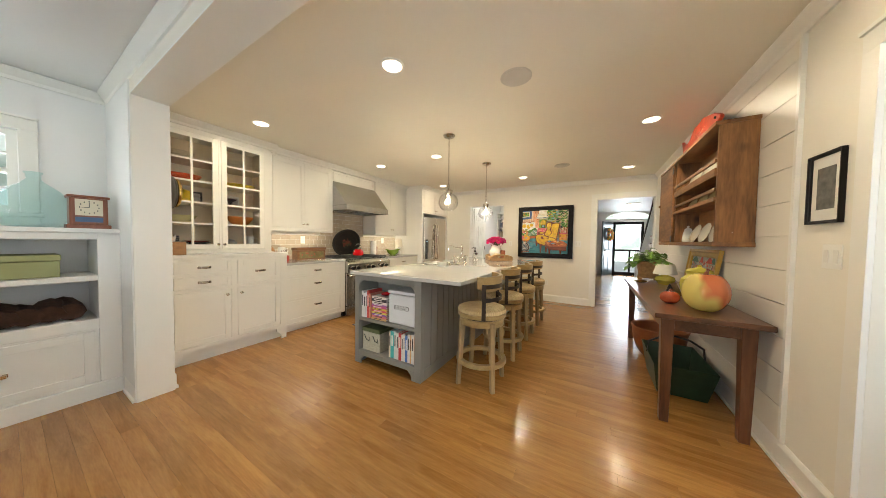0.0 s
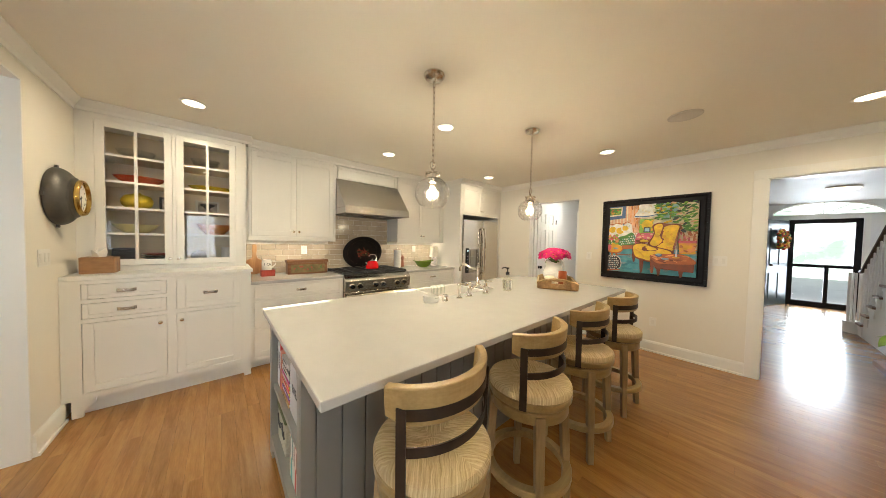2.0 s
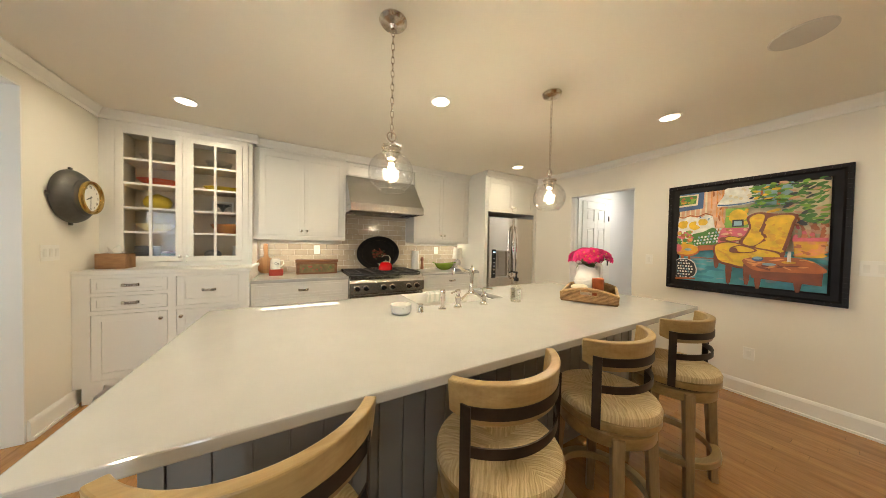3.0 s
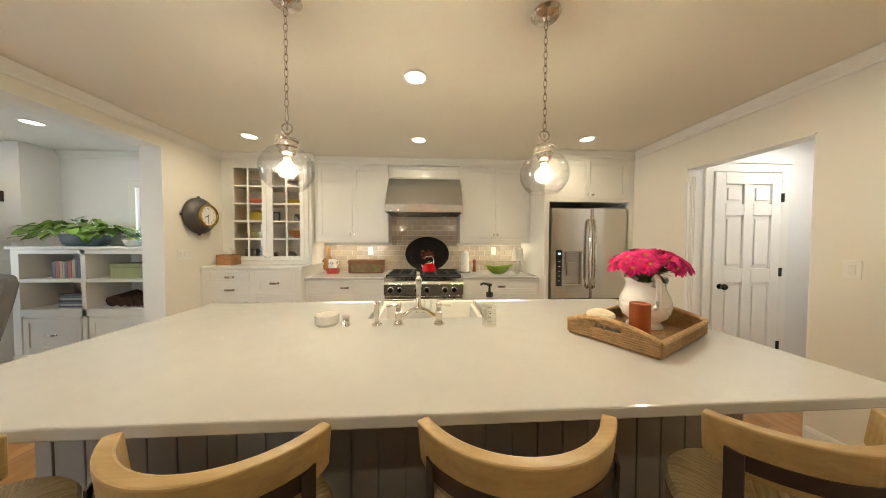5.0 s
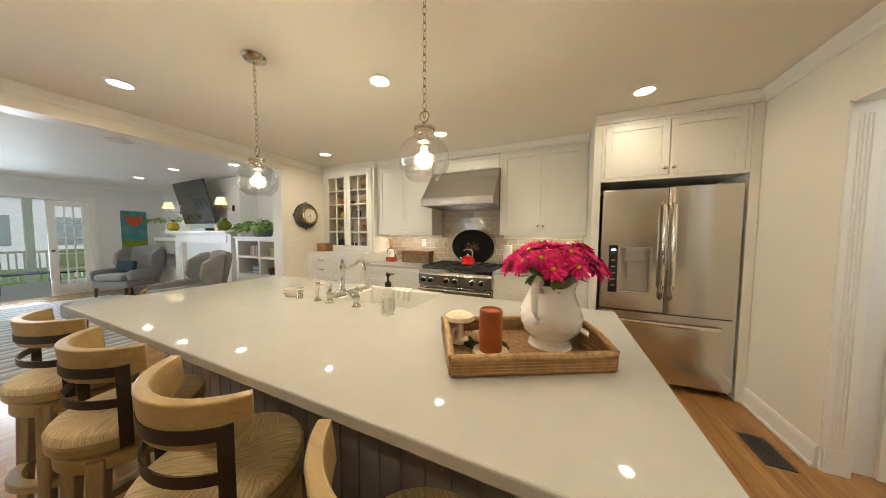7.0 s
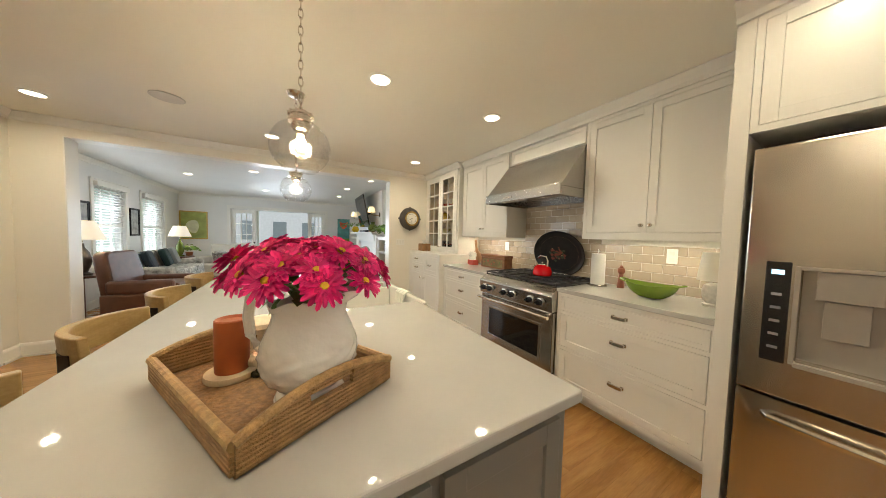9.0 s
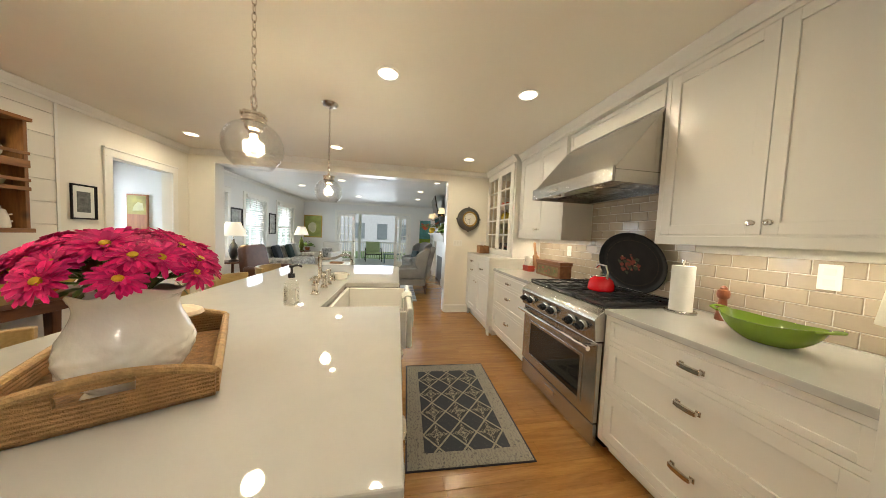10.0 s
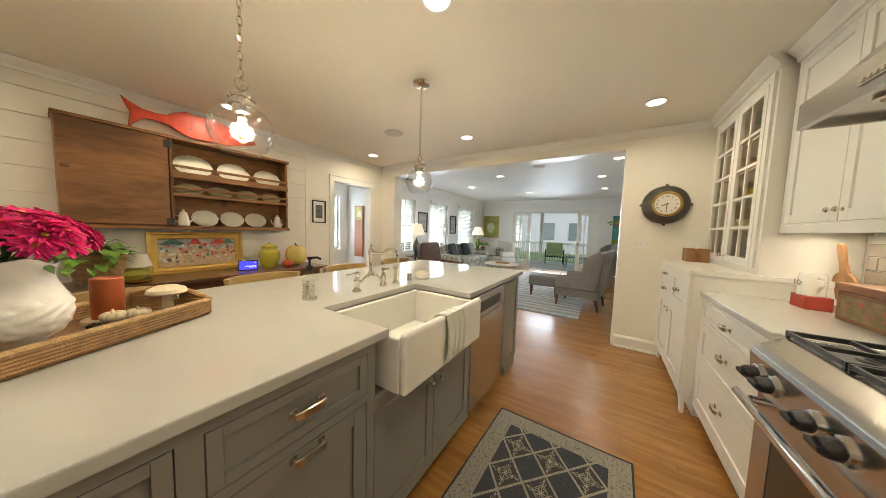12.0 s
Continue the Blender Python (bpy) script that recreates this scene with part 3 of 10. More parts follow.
# ---- kitchen cabinets ----
def shaker(bm, m, u0, u1, v0, v1, rail=0.055, t=0.02, mi=0):
    """A framed door or drawer front with a sunk panel."""
    for a, c in (((u0, v0), (u0 + rail, v1)), ((u1 - rail, v0), (u1, v1)), ((u0 + rail, v0), (u1 - rail, v0 + rail)), ((u0 + rail, v1 - rail), (u1 - rail, v1))):
        box(bm, (*a, 0), (*c, t), mi, m)
    box(bm, (u0 + rail, v0 + rail, 0), (u1 - rail, v1 - rail, t - 0.009), mi, m)


def face_frame(parent, m, u0, u1, v0, v1, openings, material, t=0.0195, gap=0.0028):
    """The frame that inset fronts sit in: the face less its openings, with a fine gap round each front."""
    holes = [(a - gap, c + gap, d - gap, e + gap) for a, c, d, e in openings]
    us = sorted({u0, u1, *(h[0] for h in holes), *(h[1] for h in holes)})
    vs = sorted({v0, v1, *(h[2] for h in holes), *(h[3] for h in holes)})
    bm = B()
    for va, vb in zip(vs, vs[1:]):
        start = None
        for ua, ub in zip(us, us[1:]):
            uc, vc = (ua + ub) / 2, (va + vb) / 2
            solid = not any(h[0] < uc < h[1] and h[2] < vc < h[3] for h in holes)
            if solid and start is None:
                start = ua
            if start is not None and not solid:
                box(bm, (start, va, 0.0005), (ua, vb, t), 0, m)
                start = None
        if start is not None:
            box(bm, (start, va, 0.0005), (us[-1], vb, t), 0, m)
    return part("face_frame", bm, material, parent, smooth=False)


def slab(bm, m, u0, u1, v0, v1, t=0.02):
    """A drawer front with a fine raised rim."""
    r = 0.03
    for a, c in (((u0, v0), (u0 + r, v1)), ((u1 - r, v0), (u1, v1)), ((u0 + r, v0), (u1 - r, v0 + r)), ((u0 + r, v1 - r), (u1 - r, v1))):
        box(bm, (*a, 0), (*c, t), 0, m)
    box(bm, (u0 + r, v0 + r, 0), (u1 - r, v1 - r, t - 0.004), 0, m)


def pull(parent, m, u, v, t=0.02, w=0.10):
    """A cup-like bar pull."""
    bm = B()
    for s in (-1, 1):
        box(bm, (u + s * w * 0.42 - 0.011, v - 0.013, t), (u + s * w * 0.42 + 0.011, v + 0.013, t + 0.006), 0, m)
        box(bm, (u + s * w * 0.42 - 0.006, v - 0.007, t + 0.006), (u + s * w * 0.42 + 0.006, v + 0.007, t + 0.024), 0, m)
    prism(bm, [(-w / 2, t + 0.020), (w / 2, t + 0.020), (w / 2 - 0.004, t + 0.028), (w * 0.25, t + 0.034), (-w * 0.25, t + 0.034), (-w / 2 + 0.004, t + 0.028)], 0.024,
          m @ Matrix(((1, 0, 0, u), (0, 0, 1, v - 0.012), (0, 1, 0, 0), (0, 0, 0, 1))))
    part("handle", bm, NICKEL, parent, "satin nickel pull", bevel=0.003)


def knob(parent, m, u, v, t=0.02):
    bm = B()
    lathe(bm, [(0.011, t), (0.011, t + 0.003), (0.005, t + 0.005), (0.005, t + 0.016), (0.013, t + 0.020), (0.015, t + 0.026), (0.010, t + 0.031), (0, t + 0.032)], m=m @ Matrix.Translation((u, v, 0)), n=14)
    part("knob", bm, CHROME, parent, "small polished nickel knob")


# glazed dresser with a deep base
FR = -3.47
dresser = thing("glazed_dresser", (FR, 1.34, 0), "white built-in dresser with glazed upper doors full of bowls", "cabinet")
b = B()
box(b, (XW + 0.004, 0.7615, 0.14), (FR, 1.90, 1.065))
box(b, (XW + 0.004, 0.80, 0.0), (FR - 0.07, 1.89, 0.14))
for y0, y1, s in ((0.80, 0.95, 1), (1.90, 1.75, -1)):
    prism(b, [(y0, 0), (y0 + s * 0.055, 0), (y0 + s * 0.065, 0.05), (y0 + s * 0.095, 0.08), (y0 + s * 0.115, 0.095), (y0 + s * 0.12, 0.142), (y0, 0.142)], 0.022, on_x(FR - 0.022, 1))
part("body", b, CABW, dresser, bevel=0.002)
b = B()
box(b, (XW + 0.004, 0.7615, 1.066), (FR + 0.025, 1.915, 1.10))
part("counter", b, CABW, dresser, "white painted top", bevel=0.004)
fm = on_x(FR + 0.001, 1)
for u0, u1, v0, v1 in ((0.862, 1.306, 0.918, 1.032), (0.862, 1.306, 0.768, 0.882), (1.368, 1.815, 0.768, 1.032)):
    b = B()
    (slab if v1 - v0 < 0.2 else shaker)(b, fm, u0, u1, v0, v1)
    d = part("drawer", b, CABW, dresser, bevel=0.0015)
    pull(d, fm, (u0 + u1) / 2, (v0 + v1) / 2)
face_frame(dresser, fm, 0.7625, 1.899, 0.145, 1.064, [(0.862, 1.306, 0.918, 1.032), (0.862, 1.306, 0.768, 0.882), (1.368, 1.815, 0.768, 1.032), (0.862, 1.306, 0.19, 0.73), (1.368, 1.815, 0.19, 0.73)], CABW)
for u0, u1, k in ((0.862, 1.306, 1.27), (1.368, 1.815, 1.40)):
    b = B()
    shaker(b, fm, u0, u1, 0.19, 0.73)
    knob(part("door", b, CABW, dresser, bevel=0.0015), fm, k, 0.67)
UX = -3.785
b = B()
for a, c in (((XW + 0.004, 0.80, 1.101), (UX, 0.83, 2.44)), ((XW + 0.004, 1.845, 1.101), (UX, 1.880, 2.44)), ((XW + 0.004, 0.83, 2.405), (UX, 1.845, 2.44)), ((XW + 0.004, 0.83, 1.101), (UX, 1.845, 1.145)),
             ((UX - 0.02, 0.7615, 1.101), (UX, 0.80, 2.44)), ((UX - 0.02, 1.320, 1.145), (UX + 0.016, 1.343, 2.394)), ((UX - 0.02, 0.8305, 1.145), (UX + 0.016, 0.864, 2.394)), ((UX - 0.02, 1.794, 1.145), (UX + 0.016, 1.845, 2.394)), ((UX, 0.8305, 2.394), (UX + 0.016, 1.8445, 2.44)), ((XW + 0.006, 1.881, 1.386), (-3.869, 1.9045, 2.44))):
    b = B()
    box(b, a, c)
    part("upper_rail" if c[2] - a[2] < 0.06 else "upper_stile", b, CABW, dresser, smooth=False)
b = B()
box(b, (XW + 0.004, 0.7615, 2.44), (UX + 0.018, 1.884, CEIL - 0.001))
molding(b, on_x(UX + 0.018, 1), 0.77, 1.935, CEIL)
part("crown", b, CABW, dresser, smooth=False)
b = B()
box(b, (XW + 0.004, 0.831, 1.146), (XW + 0.012, 1.844, 2.404))
part("back", b, CABIN, dresser, "taupe painted cabinet inside")
for y0, y1 in ((0.8305, 0.836), (1.839, 1.8445)):
    b = B()
    box(b, (XW + 0.012, y0, 1.146), (UX - 0.022, y1, 2.404))
    part("lining", b, CABIN, dresser)
for z in (1.4295, 1.6602, 1.8908, 2.1214):
    b = B()
    box(b, (XW + 0.012, 0.831, z - 0.007), (UX - 0.045, 1.844, z + 0.007))
    part("shelf", b, CABIN, dresser)
um = on_x(UX + 0.001, 1)
for u0, u1, k in ((0.866, 1.318, 1.302), (1.345, 1.792, 1.361)):
    b = B()
    v0, v1, r = 1.15, 2.392, 0.052
    for a, c in (((u0, v0), (u0 + r, v1)), ((u1 - r, v0), (u1, v1)), ((u0 + r, v0), (u1 - r, v0 + r)), ((u0 + r, v1 - r), (u1 - r, v1))):
        box(b, (*a, -0.004), (*c, 0.018), 0, um)
    uc = (u0 + u1) / 2
    box(b, (uc - 0.010, v0 + r, 0), (uc + 0.010, v1 - r, 0.016), 0, um)
    for i in range(1, 5):
        v = v0 + r + (v1 - v0 - 2 * r) * i / 5
        box(b, (u0 + r, v - 0.010, 0.001), (u1 - r, v + 0.010, 0.015), 0, um)
    d = part("glass_door", b, CABW, dresser, bevel=0.0015)
    knob(d, um, k, 1.20, 0.018)
    for i in range(5):
        for j in range(2):
            ua, ub = (u0 + r, uc - 0.01) if j == 0 else (uc + 0.01, u1 - r)
            va = v0 + r + (v1 - v0 - 2 * r) * i / 5
            b = B()
            box(b, (ua - 0.004, va, 0.004), (ub + 0.004, va + (v1 - v0 - 2 * r) / 5, 0.007), 0, um)
            part("pane", b, CLEAR, d)


def drawer_base(y0, y1, label):
    ob = thing("base_cabinet", (-3.55, (y0 + y1) / 2, 0), label, "cabinet", "base cabinets beside the range")
    bm = B()
    box(bm, (XW + 0.004, y0, 0.10), (-3.551, y1, 0.919))
    box(bm, (XW + 0.004, y0 + 0.002, 0), (-3.62, y1 - 0.002, 0.10))
    part("body", bm, CABW, ob, bevel=0.002)
    m = on_x(-3.55, 1)
    for v0, v1 in ((0.768, 0.886), (0.462, 0.735), (0.135, 0.428)):
        bm = B()
        (slab if v1 - v0 < 0.2 else shaker)(bm, m, y0 + 0.035, y1 - 0.035, v0, v1)
        d = part("drawer", bm, CABW, ob, bevel=0.0015)
        pull(d, m, (y0 + y1) / 2, (v0 + v1) / 2 if v1 - v0 < 0.2 else v1 - 0.095)
    face_frame(ob, m, y0 + 0.001, y1 - 0.001, 0.10, 0.919, [(y0 + 0.035, y1 - 0.035, v0, v1) for v0, v1 in ((0.768, 0.886), (0.462, 0.735), (0.135, 0.428))], CABW)


drawer_base(1.902, 2.862, "white three-drawer base cabinet with nickel pulls")
drawer_base(3.858, 4.848, "white three-drawer base cabinet with nickel pulls")
for y0, y1 in ((1.895, 2.866), (3.856, 4.848)):
    b = B()
    box(b, (XW + 0.004, y0, 0.920), (-3.515, y1, 0.955))
    solo("countertop", b, QUARTZ, "white polished stone worktop on the drawer cabinets", "countertop", "worktops beside the range", bevel=0.004)


def wall_cab(y0, y1, label):
    ob = thing("wall_cabinet", (-3.87, (y0 + y1) / 2, 1.39), label, "cabinet", "wall cabinets beside the hood")
    bm = B()
    box(bm, (XW + 0.004, y0, 1.415), (-3.871, y1, 2.44))
    part("body", bm, CABW, ob, bevel=0.002)
    m = on_x(-3.87, 1)
    yc = (y0 + y1) / 2
    for u0, u1, k in ((y0 + 0.03, yc - 0.002, yc - 0.03), (yc + 0.002, y1 - 0.03, yc + 0.03)):
        bm = B()
        shaker(bm, m, u0, u1, 1.445, 2.41)
        knob(part("door", bm, CABW, ob, bevel=0.0015), m, k, 1.50)
    face_frame(ob, m, y0 + 0.001, y1 - 0.001, 1.436, 2.439, [(y0 + 0.03, yc - 0.0015, 1.445, 2.41), (yc + 0.0015, y1 - 0.03, 1.445, 2.41)], CABW, gap=0.0022)
    bm = B()
    box(bm, (-3.885, y0, 1.385), (-3.848, y1, 1.435))
    box(bm, (XW + 0.004, y0, 1.385), (-3.885, y0 + 0.018, 1.415))
    box(bm, (XW + 0.004, y1 - 0.018, 1.385), (-3.885, y1, 1.415))
    part("light_rail", bm, CABW, ob, bevel=0.002)
    bm = B()
    box(bm, (-3.891, y0, 2.441), (-3.849, y1, CEIL - 0.001))
    molding(bm, on_x(-3.849, 1), y0, y1, CEIL)
    part("frieze", bm, CABW, ob, smooth=False)


wall_cab(1.905, 2.872, "white two-door wall cabinet with nickel knobs")
wall_cab(3.855, 4.846, "white two-door wall cabinet with nickel knobs")
hp = thing("hood_panel", (-3.89, 3.36, 2.25), "white panelled box above the steel hood", "cabinet")
b = B()
box(b, (XW + 0.004, 2.874, 2.262), (-3.891, 3.853, 2.44))
box(b, (XW + 0.004, 2.874, 2.44), (-3.849, 3.853, CEIL - 0.001))
molding(b, on_x(-3.849, 1), 2.872, 3.855, CEIL)
part("body", b, CABW, hp, smooth=False)
b = B()
shaker(b, on_x(-3.89, 1), 2.90, 3.83, 2.275, 2.425, 0.03)
part("panel", b, CABW, hp, bevel=0.0015)

# ---- hood ----
hood = thing("range_hood", (-3.85, 3.355, 1.74), "brushed steel canopy hood over the range", "hood")
b = B()
y0, y1 = 2.876, 3.848
prism(b, [(XW + 0.004, 1.845), (-3.525, 1.845), (-3.525, 1.862), (-3.86, 2.258), (XW + 0.004, 2.258)], y1 - y0, Matrix(((1, 0, 0, 0), (0, 0, 1, y0), (0, 1, 0, 0), (0, 0, 0, 1))))
part("canopy", b, STEEL, hood, bevel=0.003)
b = B()
for a, c in (((-3.525, y0, 1.765), (-3.503, y1, 1.864)), ((XW + 0.004, y0, 1.765), (-3.525, y0 + 0.015, 1.8445)), ((XW + 0.004, y1 - 0.015, 1.765), (-3.525, y1, 1.8445)), ((XW + 0.004, y0 + 0.015, 1.765), (-4.13, y1 - 0.015, 1.8445))):
    box(b, a, c)
part("lip", b, STEELH, hood, "polished steel front lip", bevel=0.004)
for i in range(3):
    b = B()
    ya = y0 + 0.03 + i * 0.306
    box(b, (-4.125, ya, 1.822), (-3.70, ya + 0.298, 1.842))
    bf = part("baffle_filter", b, STEELH, hood, "slatted steel grease filter")
    for k in range(9):
        b = B()
        box(b, (-4.115, ya + 0.012 + k * 0.032, 1.806), (-3.715, ya + 0.030 + k * 0.032, 1.8215))
        part("slat", b, STEELH, bf)
b = B()
box(b, (-3.70, y0 + 0.016, 1.785), (-3.526, y1 - 0.016, 1.800))
box(b, (-3.70, y0 + 0.016, 1.8), (-3.69, y1 - 0.016, 1.844))
part("light_panel", b, STEELH, hood)
for y in (3.1, 3.61):
    b = B()
    lathe(b, [(0.045, 1.7845), (0.045, 1.776), (0.032, 1.774), (0.03, 1.782), (0, 1.782)], (-3.61, y, 0))
    part("hood_lamp", b, NICKEL, hood)
b = B()
box(b, (-3.503, 3.17, 1.795), (-3.498, 3.28, 1.82))
for k in range(4):
    box(b, (-3.498, 3.185 + k * 0.022, 1.802), (-3.495, 3.197 + k * 0.022, 1.813))
part("control_panel", b, NICKEL, hood)

# ---- range ----
RX = -3.495
rng = thing("range", (RX, 3.355, 0), "steel gas range with six burners and black knobs", "range")
y0, y1 = 2.869, 3.853
b = B()
box(b, (XW + 0.01, y0, 0.10), (RX - 0.066, y1, 0.93))
box(b, (RX - 0.066, y0, 0.10), (RX - 0.035, y1, 0.734))
part("body", b, STEEL, rng, bevel=0.003)
b = B()
box(b, (XW + 0.05, y0 + 0.02, 0.0), (RX - 0.11, y1 - 0.02, 0.10))
part("plinth", b, BLACK, rng)
b = B()
box(b, (RX - 0.034, y0 + 0.004, 0.185), (RX + 0.004, y1 - 0.004, 0.725))
door = part("oven_door", b, STEELH, rng, "brushed steel oven door", bevel=0.006)
b = B()
for a, c in (((y0 + 0.125, 0.255), (y0 + 0.15, 0.60)), ((y1 - 0.15, 0.255), (y1 - 0.125, 0.60)), ((y0 + 0.15, 0.255), (y1 - 0.15, 0.278)), ((y0 + 0.15, 0.577), (y1 - 0.15, 0.60))):
    box(b, (RX + 0.0042, *a), (RX + 0.011, *c))
part("window_frame", b, STEELH, door, bevel=0.002)
b = B()
box(b, (RX + 0.0042, y0 + 0.151, 0.279), (RX + 0.008, y1 - 0.151, 0.576))
part("oven_window", b, BLACKGLASS, door, "dark oven window", bevel=0.002)
b = B()
tube(b, [(RX + 0.066, y0 + 0.015, 0.688), (RX + 0.066, y1 - 0.015, 0.688)], 0.017, 14)
for y in (y0 + 0.07, y1 - 0.07):
    tube(b, [(RX + 0.0, y, 0.688), (RX + 0.066, y, 0.688)], [0.017, 0.013], 10)
part("handle", b, CHROME, door, "steel bar handle")
b = B()
box(b, (RX - 0.034, y0 + 0.006, 0.025), (RX - 0.002, y1 - 0.006, 0.176))
k = part("kick_drawer", b, STEELH, rng, bevel=0.004)
b = B()
box(b, (RX - 0.0019, 3.29, 0.10), (RX + 0.003, 3.42, 0.135))
part("badge", b, NICKEL, k)
b = B()
prism(b, [(RX - 0.065, 0.735), (RX + 0.028, 0.735), (RX + 0.040, 0.872), (RX + 0.034, 0.892), (RX + 0.015, 0.908), (RX - 0.055, 0.952), (RX - 0.065, 0.952)], y1 - y0, Matrix(((1, 0, 0, 0), (0, 0, 1, y0), (0, 1, 0, 0), (0, 0, 0, 1))))
cp = part("control_panel", b, STEELH, rng, "steel panel with black knobs", bevel=0.006)
for y in (2.955, 3.06, 3.28, 3.395, 3.62, 3.735):
    b = B()
    mm = Matrix.Translation((RX + 0.034, y, 0.806)) @ pose(0, 0, 0, 0, 94, 0)
    lathe(b, [(0.037, 0), (0.037, 0.010), (0.031, 0.013), (0.0, 0.013)], m=mm, n=24, mi=1)
    lathe(b, [(0.029, 0.013), (0.027, 0.038), (0.022, 0.045), (0, 0.045)], m=mm, n=24)
    box(b, (-0.007, -0.027, 0.043), (0.007, 0.027, 0.058), 0, mm)
    part("knob", b, [BLACK, CHROME], cp, "black knob on a steel ring")
b = B()
box(b, (XW + 0.01, y0, 0.9305), (RX - 0.066, y1, 0.95))
part("cooktop", b, STEELH, rng, bevel=0.004)
b = B()
box(b, (XW + 0.010, y0, 0.951), (XW + 0.035, y1, 0.99))
part("back_guard", b, STEELH, rng, bevel=0.003)
for i in range(3):
    ya, yb = y0 + 0.015 + i * 0.318, y0 + 0.325 + i * 0.318
    b = B()
    for y in (ya, yb - 0.012):
        box(b, (-4.14, y, 0.965), (-3.54, y + 0.012, 0.983))
    for j in range(5):
        x = -4.14 + j * 0.147
        box(b, (x, ya + 0.012, 0.967), (x + 0.012, yb - 0.012, 0.982))
    for x, y in ((-4.14, ya), (-3.552, ya), (-4.14, yb - 0.012), (-3.552, yb - 0.012)):
        box(b, (x, y, 0.951), (x + 0.012, y + 0.012, 0.965))
    pan = B()
    box(pan, (-4.135, ya + 0.002, 0.9502), (-3.548, yb - 0.002, 0.9518))
    part("burner_pan", pan, IRON, rng, "black enamel burner pan")
    yc = (ya + yb) / 2
    box(b, (-4.128, yc - 0.006, 0.968), (-3.56, yc + 0.006, 0.9825))
    part("grate", b, IRON, rng, "black cast-iron grate", bevel=0.002)
    for x in (-3.99, -3.69):
        b = B()
        lathe(b, [(0.055, 0.9505), (0.05, 0.957), (0.038, 0.959), (0.036, 0.964), (0, 0.964)], (x, yc, 0), 20)
        part("burner", b, IRON, rng)

# ---- refrigerator and its surround ----
FX = -3.40
sur = thing("fridge_surround", (-3.45, 5.43, 0), "white panels and cupboard built round the refrigerator", "cabinet")
b = B()
box(b, (XW + 0.004, 4.850, 0), (-3.4095, 4.915, 2.44))
part("side_panel", b, CABW, sur, bevel=0.002)
b = B()
box(b, (XW + 0.004, 5.945, 0), (-3.4095, YN - 0.003, 2.44))
part("side_panel", b, CABW, sur, bevel=0.002)
b = B()
box(b, (XW + 0.004, 4.916, 1.90), (-3.43, 5.944, 2.44))
box(b, (XW + 0.004, 4.85, 2.441), (-3.405, YN - 0.003, CEIL - 0.001))
molding(b, on_x(-3.405, 1), 4.85, YN - 0.003, CEIL)
part("cupboard", b, CABW, sur, smooth=False)
sm = on_x(-3.429, 1)
face_frame(sur, sm, 4.917, 5.943, 1.901, 2.439, [(4.945, 5.4285, 1.935, 2.41), (5.4325, 5.915, 1.935, 2.41)], CABW, gap=0.002)
for u0, u1, k in ((4.945, 5.428, 5.40), (5.433, 5.915, 5.46)):
    b = B()
    shaker(b, sm, u0, u1, 1.935, 2.41)
    knob(part("door", b, CABW, sur, bevel=0.0015), sm, k, 1.99)
fr = thing("refrigerator", (FX, 5.43, 0), "steel french-door refrigerator with an ice dispenser", "refrigerator")
b = B()
box(b, (XW + 0.03, 4.94, 0.03), (FX - 0.065, 5.925, 1.80))
part("body", b, mat("fridge_side_grey", (0.10, 0.10, 0.10), 0.4), fr, bevel=0.004)
STEELF = brushed("fridge_steel", (0.62, 0.58, 0.515), 0.19, 2)


def bowed(bm, ya, yb, z0, z1, bulge):
    """A door whose front swells gently towards its middle, with rounded edges."""
    yc, hw = (ya + yb) / 2, (yb - ya) / 2
    front = [(ya + (yb - ya) * i / 24, 0.0) for i in range(25)]
    pts = [(FX - 0.06, ya), (FX - 0.060, yb)]
    for y, _ in reversed(front):
        k = abs(y - yc) / hw
        pts.append((FX + bulge * (1 - k * k) - 0.012 * max(0.0, (k - 0.95) / 0.05) ** 2, y))
    prism(bm, pts, z1 - z0, Matrix.Translation((0, 0, z0)))



b = B()
ys, zs = (4.94, 5.10, 5.325, 5.437), (0.69, 0.87, 1.27, 1.82)
g = [[b.verts.new((FX, y, z)) for z in zs] for y in ys]
k = [[b.verts.new((FX - 0.06, ys[i], zs[j])) if i in (0, 3) or j in (0, 3) else b.verts.new((FX - 0.052, ys[i], zs[j])) for j in range(4)] for i in range(4)]
for i in range(3):
    for j in range(3):
        if (i, j) != (1, 1):
            b.faces.new([g[i][j], g[i + 1][j], g[i + 1][j + 1], g[i][j + 1]])
rim = [(i, 0) for i in range(4)] + [(3, j) for j in range(1, 4)] + [(i, 3) for i in (2, 1, 0)] + [(0, j) for j in (2, 1)]
for (i, j), (p, q) in zip(rim, rim[1:] + rim[:1]):
    b.faces.new([g[i][j], k[i][j], k[p][q], g[p][q]])
b.faces.new([k[i][j] for i, j in rim])
well = [(1, 1), (2, 1), (2, 2), (1, 2)]
for (i, j), (p, q) in zip(well, well[1:] + well[:1]):
    b.faces.new([g[i][j], g[p][q], k[p][q], k[i][j]])
b.faces.new([k[i][j] for i, j in well])
bmesh.ops.recalc_face_normals(b, faces=b.faces)
dl = part("left_door", b, STEELF, fr, bevel=0.006, segs=2, smooth=False)
b = B()
bowed(b, 5.443, 5.925, 0.69, 1.82, 0.012)
dr = part("right_door", b, STEELF, fr)
b = B()
bowed(b, 4.94, 5.925, 0.06, 0.68, 0.014)
dz = part("freezer_drawer", b, STEELF, fr)
